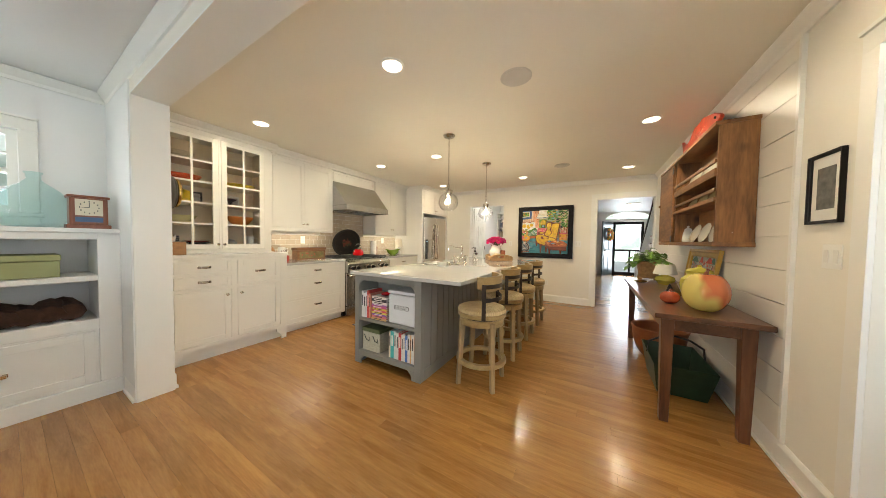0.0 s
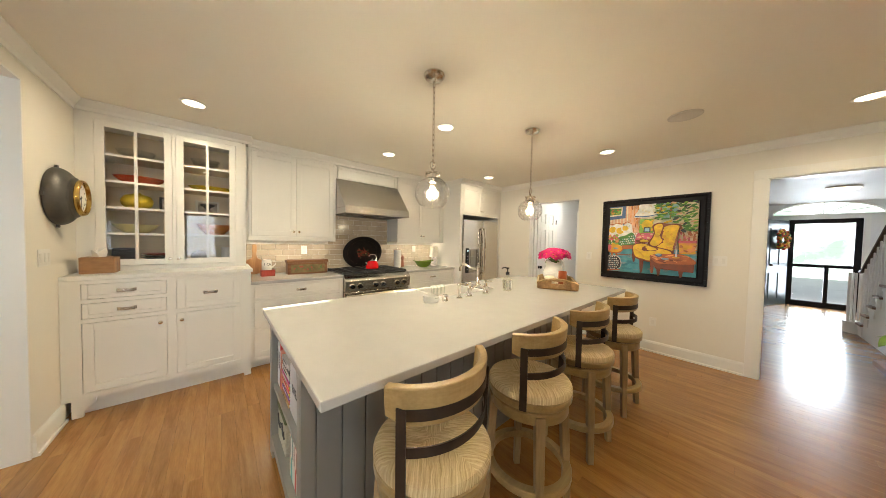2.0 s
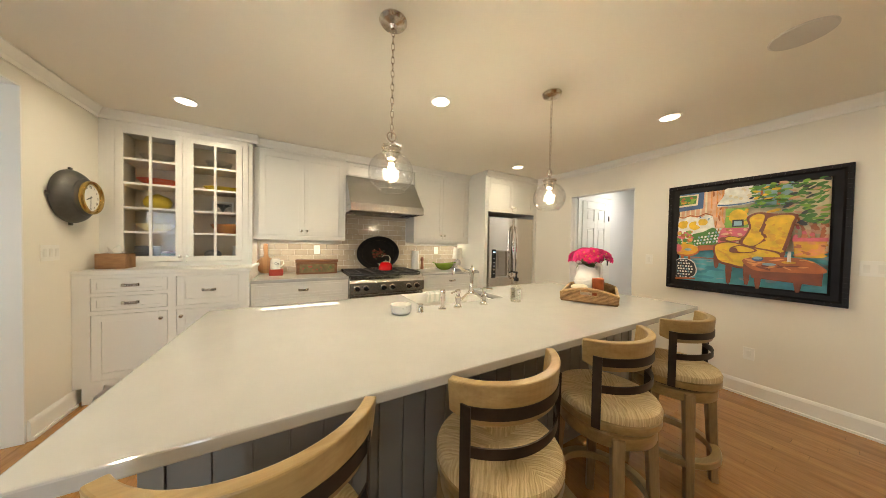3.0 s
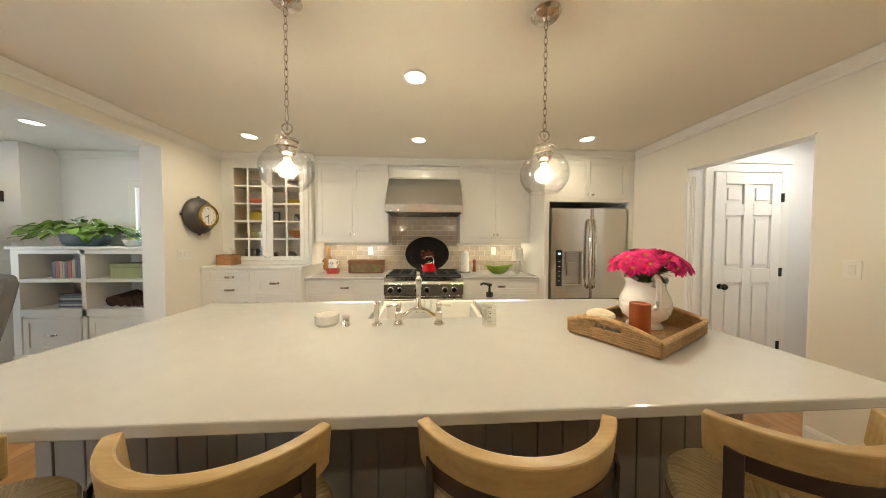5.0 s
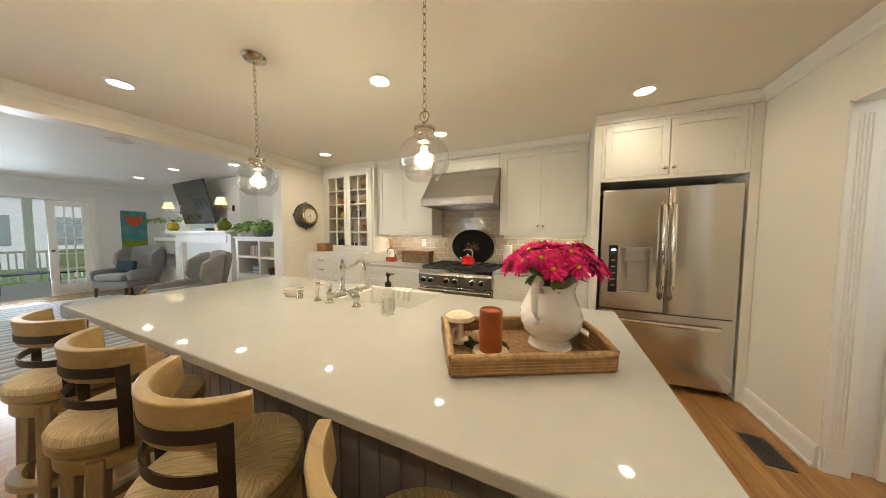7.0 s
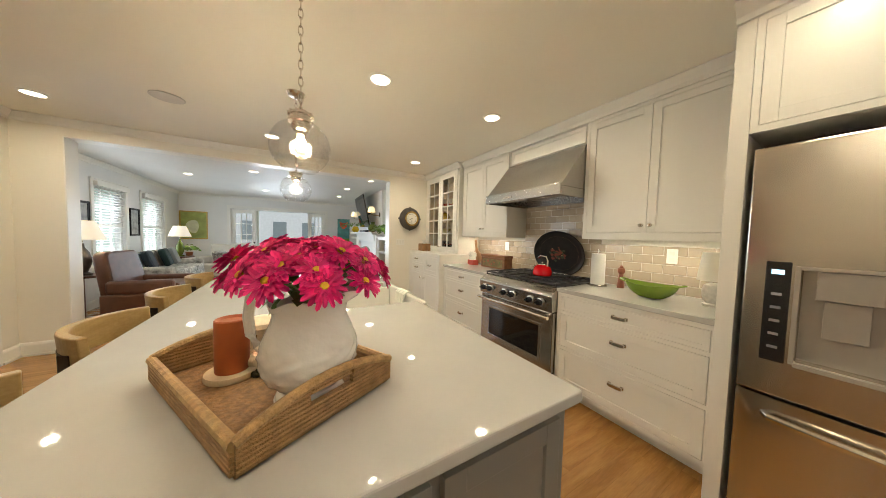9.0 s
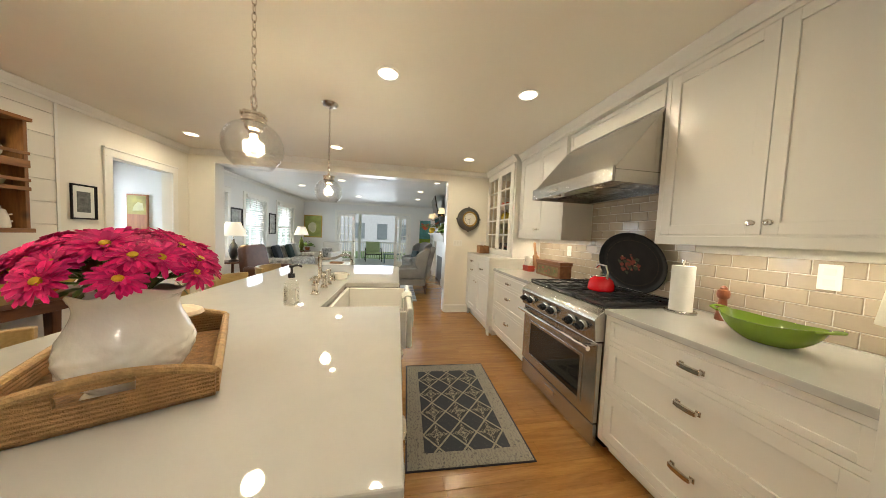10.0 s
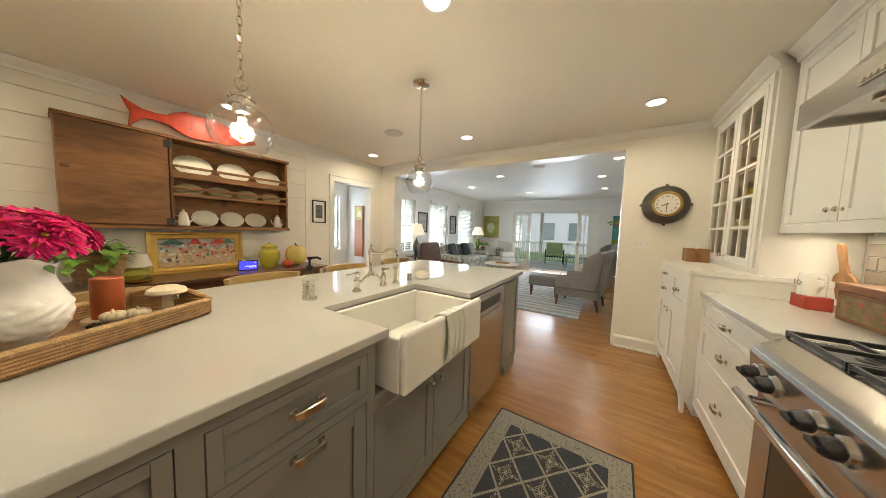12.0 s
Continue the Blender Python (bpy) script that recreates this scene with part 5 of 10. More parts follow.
WICKR = mat("pale_wicker_braid", (0.44, 0.28, 0.12), 0.55, var=0.35, scale=55, bump=0.8, bscale=170)
TM = pose(-1.475, 4.42, CT, 0, 0, 28)
tray = thing("serving_tray", label="brown woven wicker tray with raised pierced handles, on the island", category="tray", m=TM)
TW, TL, TH = 0.183, 0.262, 0.062
b = B()
box(b, (-TW, -TL, 0.001), (TW, TL, 0.010))
part("base", b, mat("dark_wicker", (0.25, 0.135, 0.055), 0.6, var=0.45, scale=70, bump=1.0, bscale=150), tray, bevel=0.002)
for s in (-1, 1):
    b = B()
    xs = [-TW + 2 * TW * i / 20 for i in range(21)]
    prof = [(x, TH + 0.042 * max(0.0, math.cos(math.pi * x / (2 * TW) * 0.98)) ** 0.8) for x in xs]
    hole = [(x, z) for x, z in ((-0.055, 0.060), (0.055, 0.060), (0.048, 0.084), (-0.048, 0.084))]
    m = Matrix.Translation((0, s * TL - 0.007, 0)) @ on_y(0, 1)
    prism(b, [(-TW, 0.01), (TW, 0.01), (TW, 0.060), (-TW, 0.060)], 0.014, m)
    for sgn in (-1, 1):
        pts = [p for p in prof if p[0] * sgn >= 0.05]
        prism(b, [(sgn * 0.053, 0.0602)] + sorted([q for q in pts], key=lambda q: q[0] * sgn) + [(sgn * TW, 0.0602)], 0.014, m)
    mid = [p for p in prof if abs(p[0]) <= 0.0535]
    prism(b, [(-0.053, 0.083), (0.053, 0.083)] + list(reversed(mid)), 0.014, m)
    part("end", b, WICK, tray)
    b = B()
    tube(b, [(x, s * TL, z) for x, z in prof], 0.011, 8)
    part("rim", b, WICKR, tray)
    b = B()
    box(b, (s * TW - 0.007, -TL, 0.01), (s * TW + 0.007, TL, TH))
    part("side", b, WICK, tray)
    b = B()
    tube(b, [(s * TW, -TL, TH), (s * TW, TL, TH)], 0.011, 8)
    part("rim", b, WICKR, tray)

JX, JY = -1.562, 4.538
jug = thing("pitcher", (JX, JY, CT + 0.011), "white embossed ceramic pitcher used as a vase, on the tray", "vase")
b = B()
z = CT + 0.011


def finer(prof, k):
    """The same outline with k steps along each stretch, rounded between the points."""
    out = []
    for i in range(len(prof) - 1):
        p0, p1, p2, p3 = (Vector(prof[max(0, min(len(prof) - 1, j))]) for j in (i - 1, i, i + 1, i + 2))
        for n in range(k):
            t = n / k
            q = 0.5 * (2 * p1 + (p2 - p0) * t + (2 * p0 - 5 * p1 + 4 * p2 - p3) * t * t + (3 * p1 - p0 - 3 * p2 + p3) * t ** 3)
            out.append((max(0.0, q.x), q.y))
    return out + [prof[-1]]


lathe(b, finer([(0.0, z), (0.074, z), (0.078, z + 0.005), (0.076, z + 0.013), (0.066, z + 0.021), (0.069, z + 0.030), (0.084, z + 0.045), (0.098, z + 0.062), (0.107, z + 0.082), (0.1115, z + 0.104), (0.111, z + 0.126), (0.106, z + 0.148), (0.097, z + 0.170),
          (0.089, z + 0.190), (0.085, z + 0.206), (0.085, z + 0.222), (0.091, z + 0.243), (0.093, z + 0.248), (0.089, z + 0.248), (0.079, z + 0.222), (0.06, z + 0.205), (0, z + 0.205)], 4), (JX, JY, 0), 110)
rr = random.Random(4)
for v in b.verts:
    h = v.co.z - z
    d = Vector((v.co.x - JX, v.co.y - JY, 0))
    if d.length > 0.06:
        a = math.atan2(d.y, d.x)
        if h > 0.235:
            v.co.z += 0.014 * math.cos(a - 2.8) + 0.006 * math.cos(5 * a + 1)
            v.co += d.normalized() * 0.024 * max(0, math.cos(a - 2.8)) ** 3
        elif 0.03 < h < 0.16:
            fade = min(1.0, (h - 0.03) / 0.02, (0.16 - h) / 0.02)
            leafy = math.sin(9 * a + 2.2 * math.sin(80 * h)) * math.sin(110 * h + 1.6 * math.sin(4 * a))
            v.co += d.normalized() * fade * (0.0030 * max(-0.2, leafy) + 0.0012 * math.sin(23 * a - 170 * h) * max(0.0, leafy))
part("jug", b, mat("embossed_porcelain", (0.90, 0.885, 0.84), 0.10, var=0.03, scale=10, bump=0.5, bscale=30), jug)
b = B()
ha = radians(-20)
hx, hy = math.cos(ha), math.sin(ha)
tube(b, [(JX + hx * r, JY + hy * r, z + h) for r, h in ((0.084, 0.215), (0.094, 0.250), (0.116, 0.268), (0.136, 0.250), (0.143, 0.20), (0.138, 0.155), (0.122, 0.125), (0.104, 0.110))], [0.012, 0.013, 0.013, 0.013, 0.012, 0.011, 0.011, 0.012], 10)
part("handle", b, PORC, jug)
PETAL = mat("magenta_petals", (0.72, 0.015, 0.19), 0.5, var=0.25, scale=25, rnd=0.22, island=True)
YOLK = mat("flower_centre", (0.62, 0.42, 0.02), 0.6, var=0.2, scale=60, bump=0.4, bscale=300)
bq = thing("bouquet", (JX, JY, z + 0.22), "full bunch of magenta daisies with yellow centres, in the pitcher", "flowers")
rr = random.Random(11)
heads = []
for ring, (cnt, tilt, rad, hgt) in enumerate(((1, 4, 0.0, 0.142), (6, 15, 0.058, 0.136), (10, 30, 0.100, 0.120), (13, 46, 0.130, 0.094), (11, 60, 0.146, 0.066))):
    for k in range(cnt):
        a = 2 * math.pi * (k + 0.5 * ring) / cnt + rr.uniform(-0.14, 0.14)
        r = rad * rr.uniform(0.92, 1.08) * (1.12 if math.cos(a - 2.36) ** 2 > 0.5 else 1.0)
        heads.append((a, radians(tilt + rr.uniform(-10, 10)), Vector((JX + r * math.cos(a), JY + r * math.sin(a), z + 0.24 + hgt + rr.uniform(-0.012, 0.012)))))
stems = B()
for a, t, c in heads:
    b = B()
    m = Matrix.Translation(c) @ Matrix.Rotation(a, 4, "Z") @ Matrix.Rotation(t, 4, "Y")
    R = rr.uniform(0.044, 0.054)
    for layer, (n, k, lift) in enumerate(((19, 1.0, 0.10), (17, 0.86, 0.34), (13, 0.62, 0.66))):
        for p in range(n):
            q = m @ Matrix.Rotation(2 * math.pi * (p + 0.4 * layer) / n + rr.uniform(-0.1, 0.1), 4, "Z") @ Matrix.Rotation(-lift + rr.uniform(-0.14, 0.14), 4, "Y")
            w, ln = R * rr.uniform(0.115, 0.145), R * k * rr.uniform(0.9, 1.06)
            pts = [q @ Vector(u) for u in ((0.006, -w * 0.5, 0.001), (ln * 0.55, -w, 0.004), (ln * 0.92, -w * 0.7, -0.001), (ln, 0, -0.004), (ln * 0.92, w * 0.7, -0.001), (ln * 0.55, w, 0.004), (0.006, w * 0.5, 0.001))]
            v = [b.verts.new(u) for u in pts]
            mid = b.verts.new(q @ Vector((ln * 0.55, 0, -0.001)))
            for i in range(len(v)):
                b.faces.new([v[i], v[(i + 1) % len(v)], mid])
    lathe(b, [(0.0, 0.011), (0.007, 0.010), (0.011, 0.005), (0.011, 0.0), (0, -0.002)], m=m, n=10, mi=1)
    part("flower", b, [PETAL, YOLK], bq, smooth=False)
    base_pt = Vector((JX + rr.uniform(-0.03, 0.03), JY + rr.uniform(-0.03, 0.03), z + 0.225))
    tube(stems, [base_pt, base_pt.lerp(c, 0.5) + Vector((0, 0, 0.02)), c - m.to_3x3() @ Vector((0, 0, 0.004))], 0.0028, 5)
tagged(part("stems", stems, LEAF, bq), kind="stuff")
b = B()
for k in range(46):
    a, r, h = rr.uniform(0, 6.28), rr.uniform(0.04, 0.085), rr.uniform(0.262, 0.34)
    q = Matrix.Translation((JX + r * math.cos(a), JY + r * math.sin(a), z + h)) @ Matrix.Rotation(a, 4, "Z") @ Matrix.Rotation(rr.uniform(-0.6, 1.0), 4, "Y")
    pts = [(0, 0, 0), (0.012, -0.012, 0.002), (0.03, -0.009, 0), (0.036, -0.016, -0.003), (0.058, 0, -0.008), (0.036, 0.016, -0.003), (0.03, 0.009, 0), (0.012, 0.012, 0.002)]
    b.faces.new([b.verts.new(q @ Vector(p)) for p in pts])
tagged(part("leaves", b, LEAF, bq, smooth=False), kind="stuff")

WAX = mat("rust_wax", (0.33, 0.075, 0.018), 0.5, var=0.2, scale=14)
BARKW = mat("pale_wood_slice", (0.62, 0.50, 0.33), 0.6, var=0.15, scale=30)
cx, cy = -1.375, 4.35
b = B()
lathe(b, [(0, z), (0.062, z), (0.064, z + 0.006), (0.062, z + 0.016), (0, z + 0.016)], (cx, cy, 0), 30)
solo("wood_slice", b, BARKW, "pale round wood slice under the candle, on the tray", "coaster")
b = B()
lathe(b, [(0, z + 0.0165), (0.039, z + 0.0165), (0.040, z + 0.020), (0.040, z + 0.160), (0.037, z + 0.163), (0.030, z + 0.156), (0, z + 0.153)], (cx, cy, 0), 30)
solo("pillar_candle", b, WAX, "thick rust-red pillar candle with a pale rim", "candle")
MUSH = mat("pale_carved_wood", (0.66, 0.57, 0.42), 0.6, var=0.15, scale=40, bump=0.2)
mu = thing("mushroom_figure", (-1.435, 4.21, z), "carved pale wooden mushroom on a round foot", "ornament")
b = B()
lathe(b, [(0, z), (0.036, z), (0.036, z + 0.012), (0.019, z + 0.018), (0.016, z + 0.05), (0.014, z + 0.085), (0, z + 0.085)], (-1.435, 4.21, 0), 20)
part("stem", b, MUSH, mu)
b = B()
lathe(b, [(0, z + 0.084), (0.052, z + 0.086), (0.060, z + 0.093), (0.055, z + 0.106), (0.032, z + 0.118), (0, z + 0.122)], (-1.435, 4.21, 0), 26)
part("cap", b, MUSH, mu)
b = B()
lathe(b, [(0.007, z + 0.012), (0.006, z + 0.055), (0.022, z + 0.058), (0.021, z + 0.068), (0, z + 0.076)], (-1.402, 4.195, 0), 16)
part("small_mushroom", b, MUSH, mu)
for gx, gy in ((-1.438, 4.345), (-1.448, 4.288)):
    b = B()
    for k in range(9):
        a = 2 * math.pi * k / 9
        ball(b, (gx + 0.018 * math.cos(a), gy + 0.018 * math.sin(a), z + 0.030), 0.0165, 10)
    cyl(b, (gx, gy, z + 0.04), (gx + 0.003, gy + 0.002, z + 0.056), 0.005, 0.003, 8)
    solo("white_gourd", b, MUSH, "small ribbed white gourd on a bed of moss", "ornament", "white gourds on the tray")
b = B()
rr = random.Random(3)
for k in range(130):
    a, r = rr.uniform(0, 6.28), 0.085 * math.sqrt(rr.random())
    ball(b, (-1.443 + 0.7 * r * math.cos(a), 4.315 + r * math.sin(a), z + 0.006), rr.uniform(0.005, 0.010), 6, k=4)
tagged(solo("moss", b, mat("dark_moss", (0.05, 0.055, 0.02), 0.9, var=0.4, scale=60), "dark green moss under the gourds", "moss", smooth=False), kind="stuff")

# faucet
FXX = -1.665
fau = thing("bridge_faucet", (FXX, 3.36, CT), "polished nickel bridge faucet with lever handles", "faucet")
for y, s in ((3.465, 1), (3.25, -1)):
    b = B()
    lathe(b, [(0.028, CT), (0.028, CT + 0.006), (0.021, CT + 0.012), (0.017, CT + 0.03), (0.021, CT + 0.055), (0.021, CT + 0.066), (0.014, CT + 0.074), (0.013, CT + 0.092), (0.018, CT + 0.099), (0.018, CT + 0.112), (0.010, CT + 0.120), (0, CT + 0.122)], (FXX, y, 0), 20)
    p = part("valve", b, CHROME, fau)
    b = B()
    tube(b, [(FXX, y, CT + 0.108), (FXX + 0.01, y + s * 0.03, CT + 0.108), (FXX + 0.018, y + s * 0.062, CT + 0.104)], [0.0055, 0.005, 0.007], 8)
    part("lever", b, CHROME, p)
b = B()
tube(b, [(FXX, 3.465, CT + 0.045), (FXX, 3.435, CT + 0.052), (FXX, 3.40, CT + 0.078), (FXX, 3.3575, CT + 0.088), (FXX, 3.315, CT + 0.078), (FXX, 3.28, CT + 0.052), (FXX, 3.25, CT + 0.045)], 0.0095, 10)
part("bridge", b, CHROME, fau)
b = B()
lathe(b, [(0.018, CT + 0.078), (0.020, CT + 0.086), (0.020, CT + 0.1), (0.013, CT + 0.11), (0.0115, CT + 0.16), (0.013, CT + 0.20), (0.0165, CT + 0.215), (0.017, CT + 0.245), (0.011, CT + 0.252), (0.006, CT + 0.262), (0.009, CT + 0.27), (0.006, CT + 0.28), (0, CT + 0.283)], (FXX, 3.3575, 0), 20)
part("column", b, CHROME, fau)
b = B()
tube(b, [(FXX, 3.3575, CT + 0.228), (FXX - 0.05, 3.355, CT + 0.226), (FXX - 0.10, 3.352, CT + 0.232), (FXX - 0.135, 3.349, CT + 0.252), (FXX - 0.165, 3.346, CT + 0.262), (FXX - 0.195, 3.344, CT + 0.25), (FXX - 0.208, 3.342, CT + 0.222), (FXX - 0.21, 3.342, CT + 0.19)], [0.011, 0.010, 0.0095, 0.0095, 0.0095, 0.0095, 0.0098, 0.011], 10)
part("spout", b, CHROME, fau)
b = B()
lathe(b, [(0.026, CT), (0.026, CT + 0.005), (0.014, CT + 0.012), (0.011, CT + 0.04), (0.016, CT + 0.07), (0.015, CT + 0.10), (0.018, CT + 0.112), (0.013, CT + 0.125), (0, CT + 0.127)], (-1.668, 3.135, 0), 18)
solo("side_sprayer", b, CHROME, "polished nickel side sprayer beside the faucet", "faucet")
b = B()
lathe(b, [(0.021, CT), (0.021, CT + 0.005), (0.019, CT + 0.008), (0.019, CT + 0.047), (0.016, CT + 0.051), (0, CT + 0.051)], (-1.662, 2.975, 0), 20)
solo("air_gap_cap", b, CHROME, "short polished nickel cylinder beside the faucet", "faucet")
b = B()
lathe(b, [(0, CT), (0.052, CT), (0.06, CT + 0.01), (0.062, CT + 0.052), (0.059, CT + 0.052), (0.056, CT + 0.012), (0, CT + 0.01)], (-1.70, 2.865, 0), 30)
for s in (-1, 1):
    tube(b, [(-1.70 + s * 0.06, 2.855, CT + 0.04), (-1.70 + s * 0.076, 2.857, CT + 0.042), (-1.70 + s * 0.076, 2.873, CT + 0.042), (-1.70 + s * 0.06, 2.875, CT + 0.04)], 0.004, 6)
solo("sponge_dish", b, PORC, "small round white crock on the island", "bowl")
SOAPG = glass("soap_glass", (0.97, 0.965, 0.94))
sb = thing("soap_bottle", (-1.62, 3.73, CT), "clear hand soap bottle with a black pump and printed label", "bottle")
b = B()
lathe(b, [(0, CT + 0.001), (0.033, CT + 0.001), (0.036, CT + 0.006), (0.036, CT + 0.095), (0.030, CT + 0.112), (0.014, CT + 0.124), (0.014, CT + 0.135)], (-1.62, 3.73, 0), 26)
part("bottle", b, SOAPG, sb)
b = B()
lathe(b, [(0, CT + 0.004), (0.0335, CT + 0.005), (0.0335, CT + 0.07), (0, CT + 0.07)], (-1.62, 3.73, 0), 24)
part("soap", b, glass("clear_soap", (0.96, 0.955, 0.93)), sb).visible_shadow = False
b = B()
lathe(b, [(0.0165, CT + 0.132), (0.0165, CT + 0.152), (0.006, CT + 0.154), (0.005, CT + 0.178), (0.012, CT + 0.18), (0.012, CT + 0.19), (0, CT + 0.192)], (-1.62, 3.73, 0), 18)
tube(b, [(-1.62, 3.73, CT + 0.186), (-1.645, 3.705, CT + 0.188), (-1.657, 3.693, CT + 0.180)], 0.005, 8)
part("pump", b, BLACK, sb, "black pump")
b = B()
INK = mat("label_ink", (0.05, 0.05, 0.05), 0.6)
LABELW = mat("label_paper", (0.78, 0.77, 0.72), 0.5)
for side in (0, 180):
    mm = Matrix.Translation((-1.62, 3.73, 0)) @ pose(0, 0, 0, 0, 0, side)
    for k in range(8):
        a0, a1 = radians(-36 + 9 * k), radians(-36 + 9 * (k + 1))
        quad(b, [mm @ Vector((0.0366 * math.cos(a), 0.0366 * math.sin(a), h)) for a, h in ((a0, CT + 0.02), (a1, CT + 0.02), (a1, CT + 0.085), (a0, CT + 0.085))], 0)
    for k, (h, w) in enumerate(((0.072, 22), (0.064, 16), (0.052, 24), (0.046, 20), (0.040, 24), (0.030, 12))):
        quad(b, [mm @ Vector((0.0370 * math.cos(radians(a)), 0.0370 * math.sin(radians(a)), CT + h + d)) for a, d in ((-w, 0), (0, 0), (0, 0.003), (-w, 0.003))], 1)
part("label", b, [LABELW, INK], sb)
sb.matrix_basis = sb.matrix_basis @ Matrix.Diagonal((1.05, 1.05, 1.18, 1))
# towel over the sink's front
TOW = mat("striped_towel", (0.68, 0.68, 0.62), 0.9, var=0.1, scale=20, bump=0.5, bscale=240)
b = B()
rows = []
path = [(-2.235, 0.86), (-2.24, 0.93), (-2.262, 0.948), (-2.285, 0.950), (-2.306, 0.942), (-2.312, 0.90), (-2.313, 0.84), (-2.316, 0.78), (-2.314, 0.735)]
for i, (x, zz) in enumerate(path):
    rows.append([b.verts.new((x - 0.004 * math.sin(k * 1.9 + i) - (0.006 if i > 5 else 0), 3.30 + k * 0.0165 + 0.01 * math.sin(i * 0.9), zz - (0.012 * math.sin(k * 0.8) if i == 8 else 0))) for k in range(12)])
for r0, r1 in zip(rows, rows[1:]):
    for k in range(11):
        f = b.faces.new([r0[k], r0[k + 1], r1[k + 1], r1[k]])
        f.material_index = k % 3 == 1
tw = solo("dish_towel", b, [TOW, mat("towel_stripe", (0.50, 0.535, 0.48), 0.9, var=0.1, bump=0.5, bscale=240)], "pale striped dish towel draped over the sink's front", "towel")
tw.modifiers.new("thickness", "SOLIDIFY").thickness = 0.006

# bookshelf contents
def book(x0, x1, y0, y1, z0, z1, col, label, name="book", lay=False):
    ob = thing(name, ((x0 + x1) / 2, y0, z0), label, "book", "books in the island shelf")
    bm = B()
    t = 0.003
    cov = mat("cover_%02d%02d%02d" % tuple(int(c * 99) for c in col), col, 0.4, var=0.08, scale=20)
    if lay:
        box(bm, (x0, y0, z0), (x1, y1, z0 + t))
        box(bm, (x0, y0, z1 - t), (x1, y1, z1))
        box(bm, (x0, y0, z0 + t), (x1, y0 + t, z1 - t))
    else:
        box(bm, (x0, y0, z0), (x0 + t, y1, z1))
        box(bm, (x1 - t, y0, z0), (x1, y1, z1))
        box(bm, (x0 + t, y0, z0), (x1 - t, y0 + t, z1))
    part("cover", bm, cov, ob)
    bm = B()
    box(bm, (x0 + t, y0 + t, z0 + t * (1 if lay else 2)), (x1 - t, y1 - 0.004, z1 - t * (1 if lay else 2)))
    part("pages", bm, LABELW, ob, "pale pages")
    bm = B()
    ink = INK if sum(col) > 0.9 else LABELW
    w = x1 - x0
    if lay:
        box(bm, (x0 + w * 0.15, y0 - 0.0008, z0 + (z1 - z0) * 0.35), (x0 + w * 0.7, y0, z0 + (z1 - z0) * 0.65))
    else:
        box(bm, (x0 + w * 0.3, y0 - 0.0008, z0 + (z1 - z0) * 0.45), (x0 + w * 0.7, y0, z0 + (z1 - z0) * 0.85))
    part("spine_lettering", bm, ink, ob)


by = BY0 + 0.035
x = BX1 - 0.062
for w, h, col in ((0.022, 0.26, (0.62, 0.30, 0.14)), (0.03, 0.275, (0.75, 0.74, 0.70)), (0.016, 0.26, (0.70, 0.42, 0.2)), (0.028, 0.27, (0.72, 0.71, 0.68)), (0.03, 0.25, (0.08, 0.2, 0.52)), (0.02, 0.265, (0.78, 0.77, 0.74)),
                  (0.024, 0.25, (0.75, 0.74, 0.7)), (0.034, 0.26, (0.58, 0.05, 0.05)), (0.028, 0.255, (0.74, 0.74, 0.7)), (0.03, 0.27, (0.68, 0.75, 0.72)), (0.042, 0.26, (0.06, 0.42, 0.42)), (0.022, 0.25, (0.72, 0.6, 0.45))):
    book(x - w, x - 0.001, by, by + 0.20, 0.1355, 0.1355 + h, col, "upright book with a printed spine in the island shelf")
    x -= w
zz = 0.4755
for i, (h, col, w) in enumerate(((0.02, (0.55, 0.35, 0.12), 0.2), (0.022, (0.62, 0.18, 0.2), 0.2), (0.018, (0.25, 0.12, 0.4), 0.2), (0.02, (0.72, 0.62, 0.1), 0.2), (0.018, (0.66, 0.1, 0.12), 0.2), (0.02, (0.7, 0.55, 0.06), 0.2), (0.022, (0.55, 0.1, 0.25), 0.2), (0.018, (0.35, 0.15, 0.4), 0.2), (0.024, (0.74, 0.72, 0.66), 0.21), (0.03, (0.03, 0.03, 0.035), 0.2), (0.024, (0.72, 0.7, 0.66), 0.2))):
    book(-1.985 + 0.006 * (i % 3), -1.985 + w, by + 0.004 * (i % 2), by + 0.2, zz, zz + h - 0.0006, col, "book lying in a stack in the island shelf", lay=True)
    zz += h
for x0, x1, h, col in ((-2.125, -2.10, 0.27, (0.74, 0.73, 0.70)), (-2.099, -2.07, 0.25, (0.76, 0.75, 0.72)), (-2.069, -2.047, 0.26, (0.7, 0.72, 0.73)), (-2.046, -2.02, 0.28, (0.6, 0.06, 0.05)), (-2.019, -2.0, 0.25, (0.7, 0.3, 0.2))):
    book(x0, x1, by, by + 0.19, 0.4755, 0.4755 + h, col, "upright book beside the stack in the island shelf")
b = B()
ball(b, (-1.86, by + 0.09, zz + 0.018), 0.06, 18, sz=0.3)
solo("red_bowl", b, mat("red_glaze", (0.55, 0.02, 0.03), 0.15), "small red bowl turned over on the book stack", "bowl")


def writing(parent, text, size, m, material, name="lettering"):
    """Words in the built-in font, as a mesh."""
    cu = bpy.data.curves.new(name, "FONT")
    cu.body, cu.size, cu.extrude, cu.align_x, cu.align_y = text, size, 0.0004, "CENTER", "CENTER"
    tmp = bpy.data.objects.new(name, cu)
    me = bpy.data.meshes.new_from_object(tmp)
    bpy.data.objects.remove(tmp)
    me.transform(m)
    me.transform(Matrix.Translation(-ORIGIN.get(parent, Vector((0, 0, 0)))))
    me.materials.clear()
    me.materials.append(material)
    ob = new(name, me)
    ob.parent = parent
    return ob


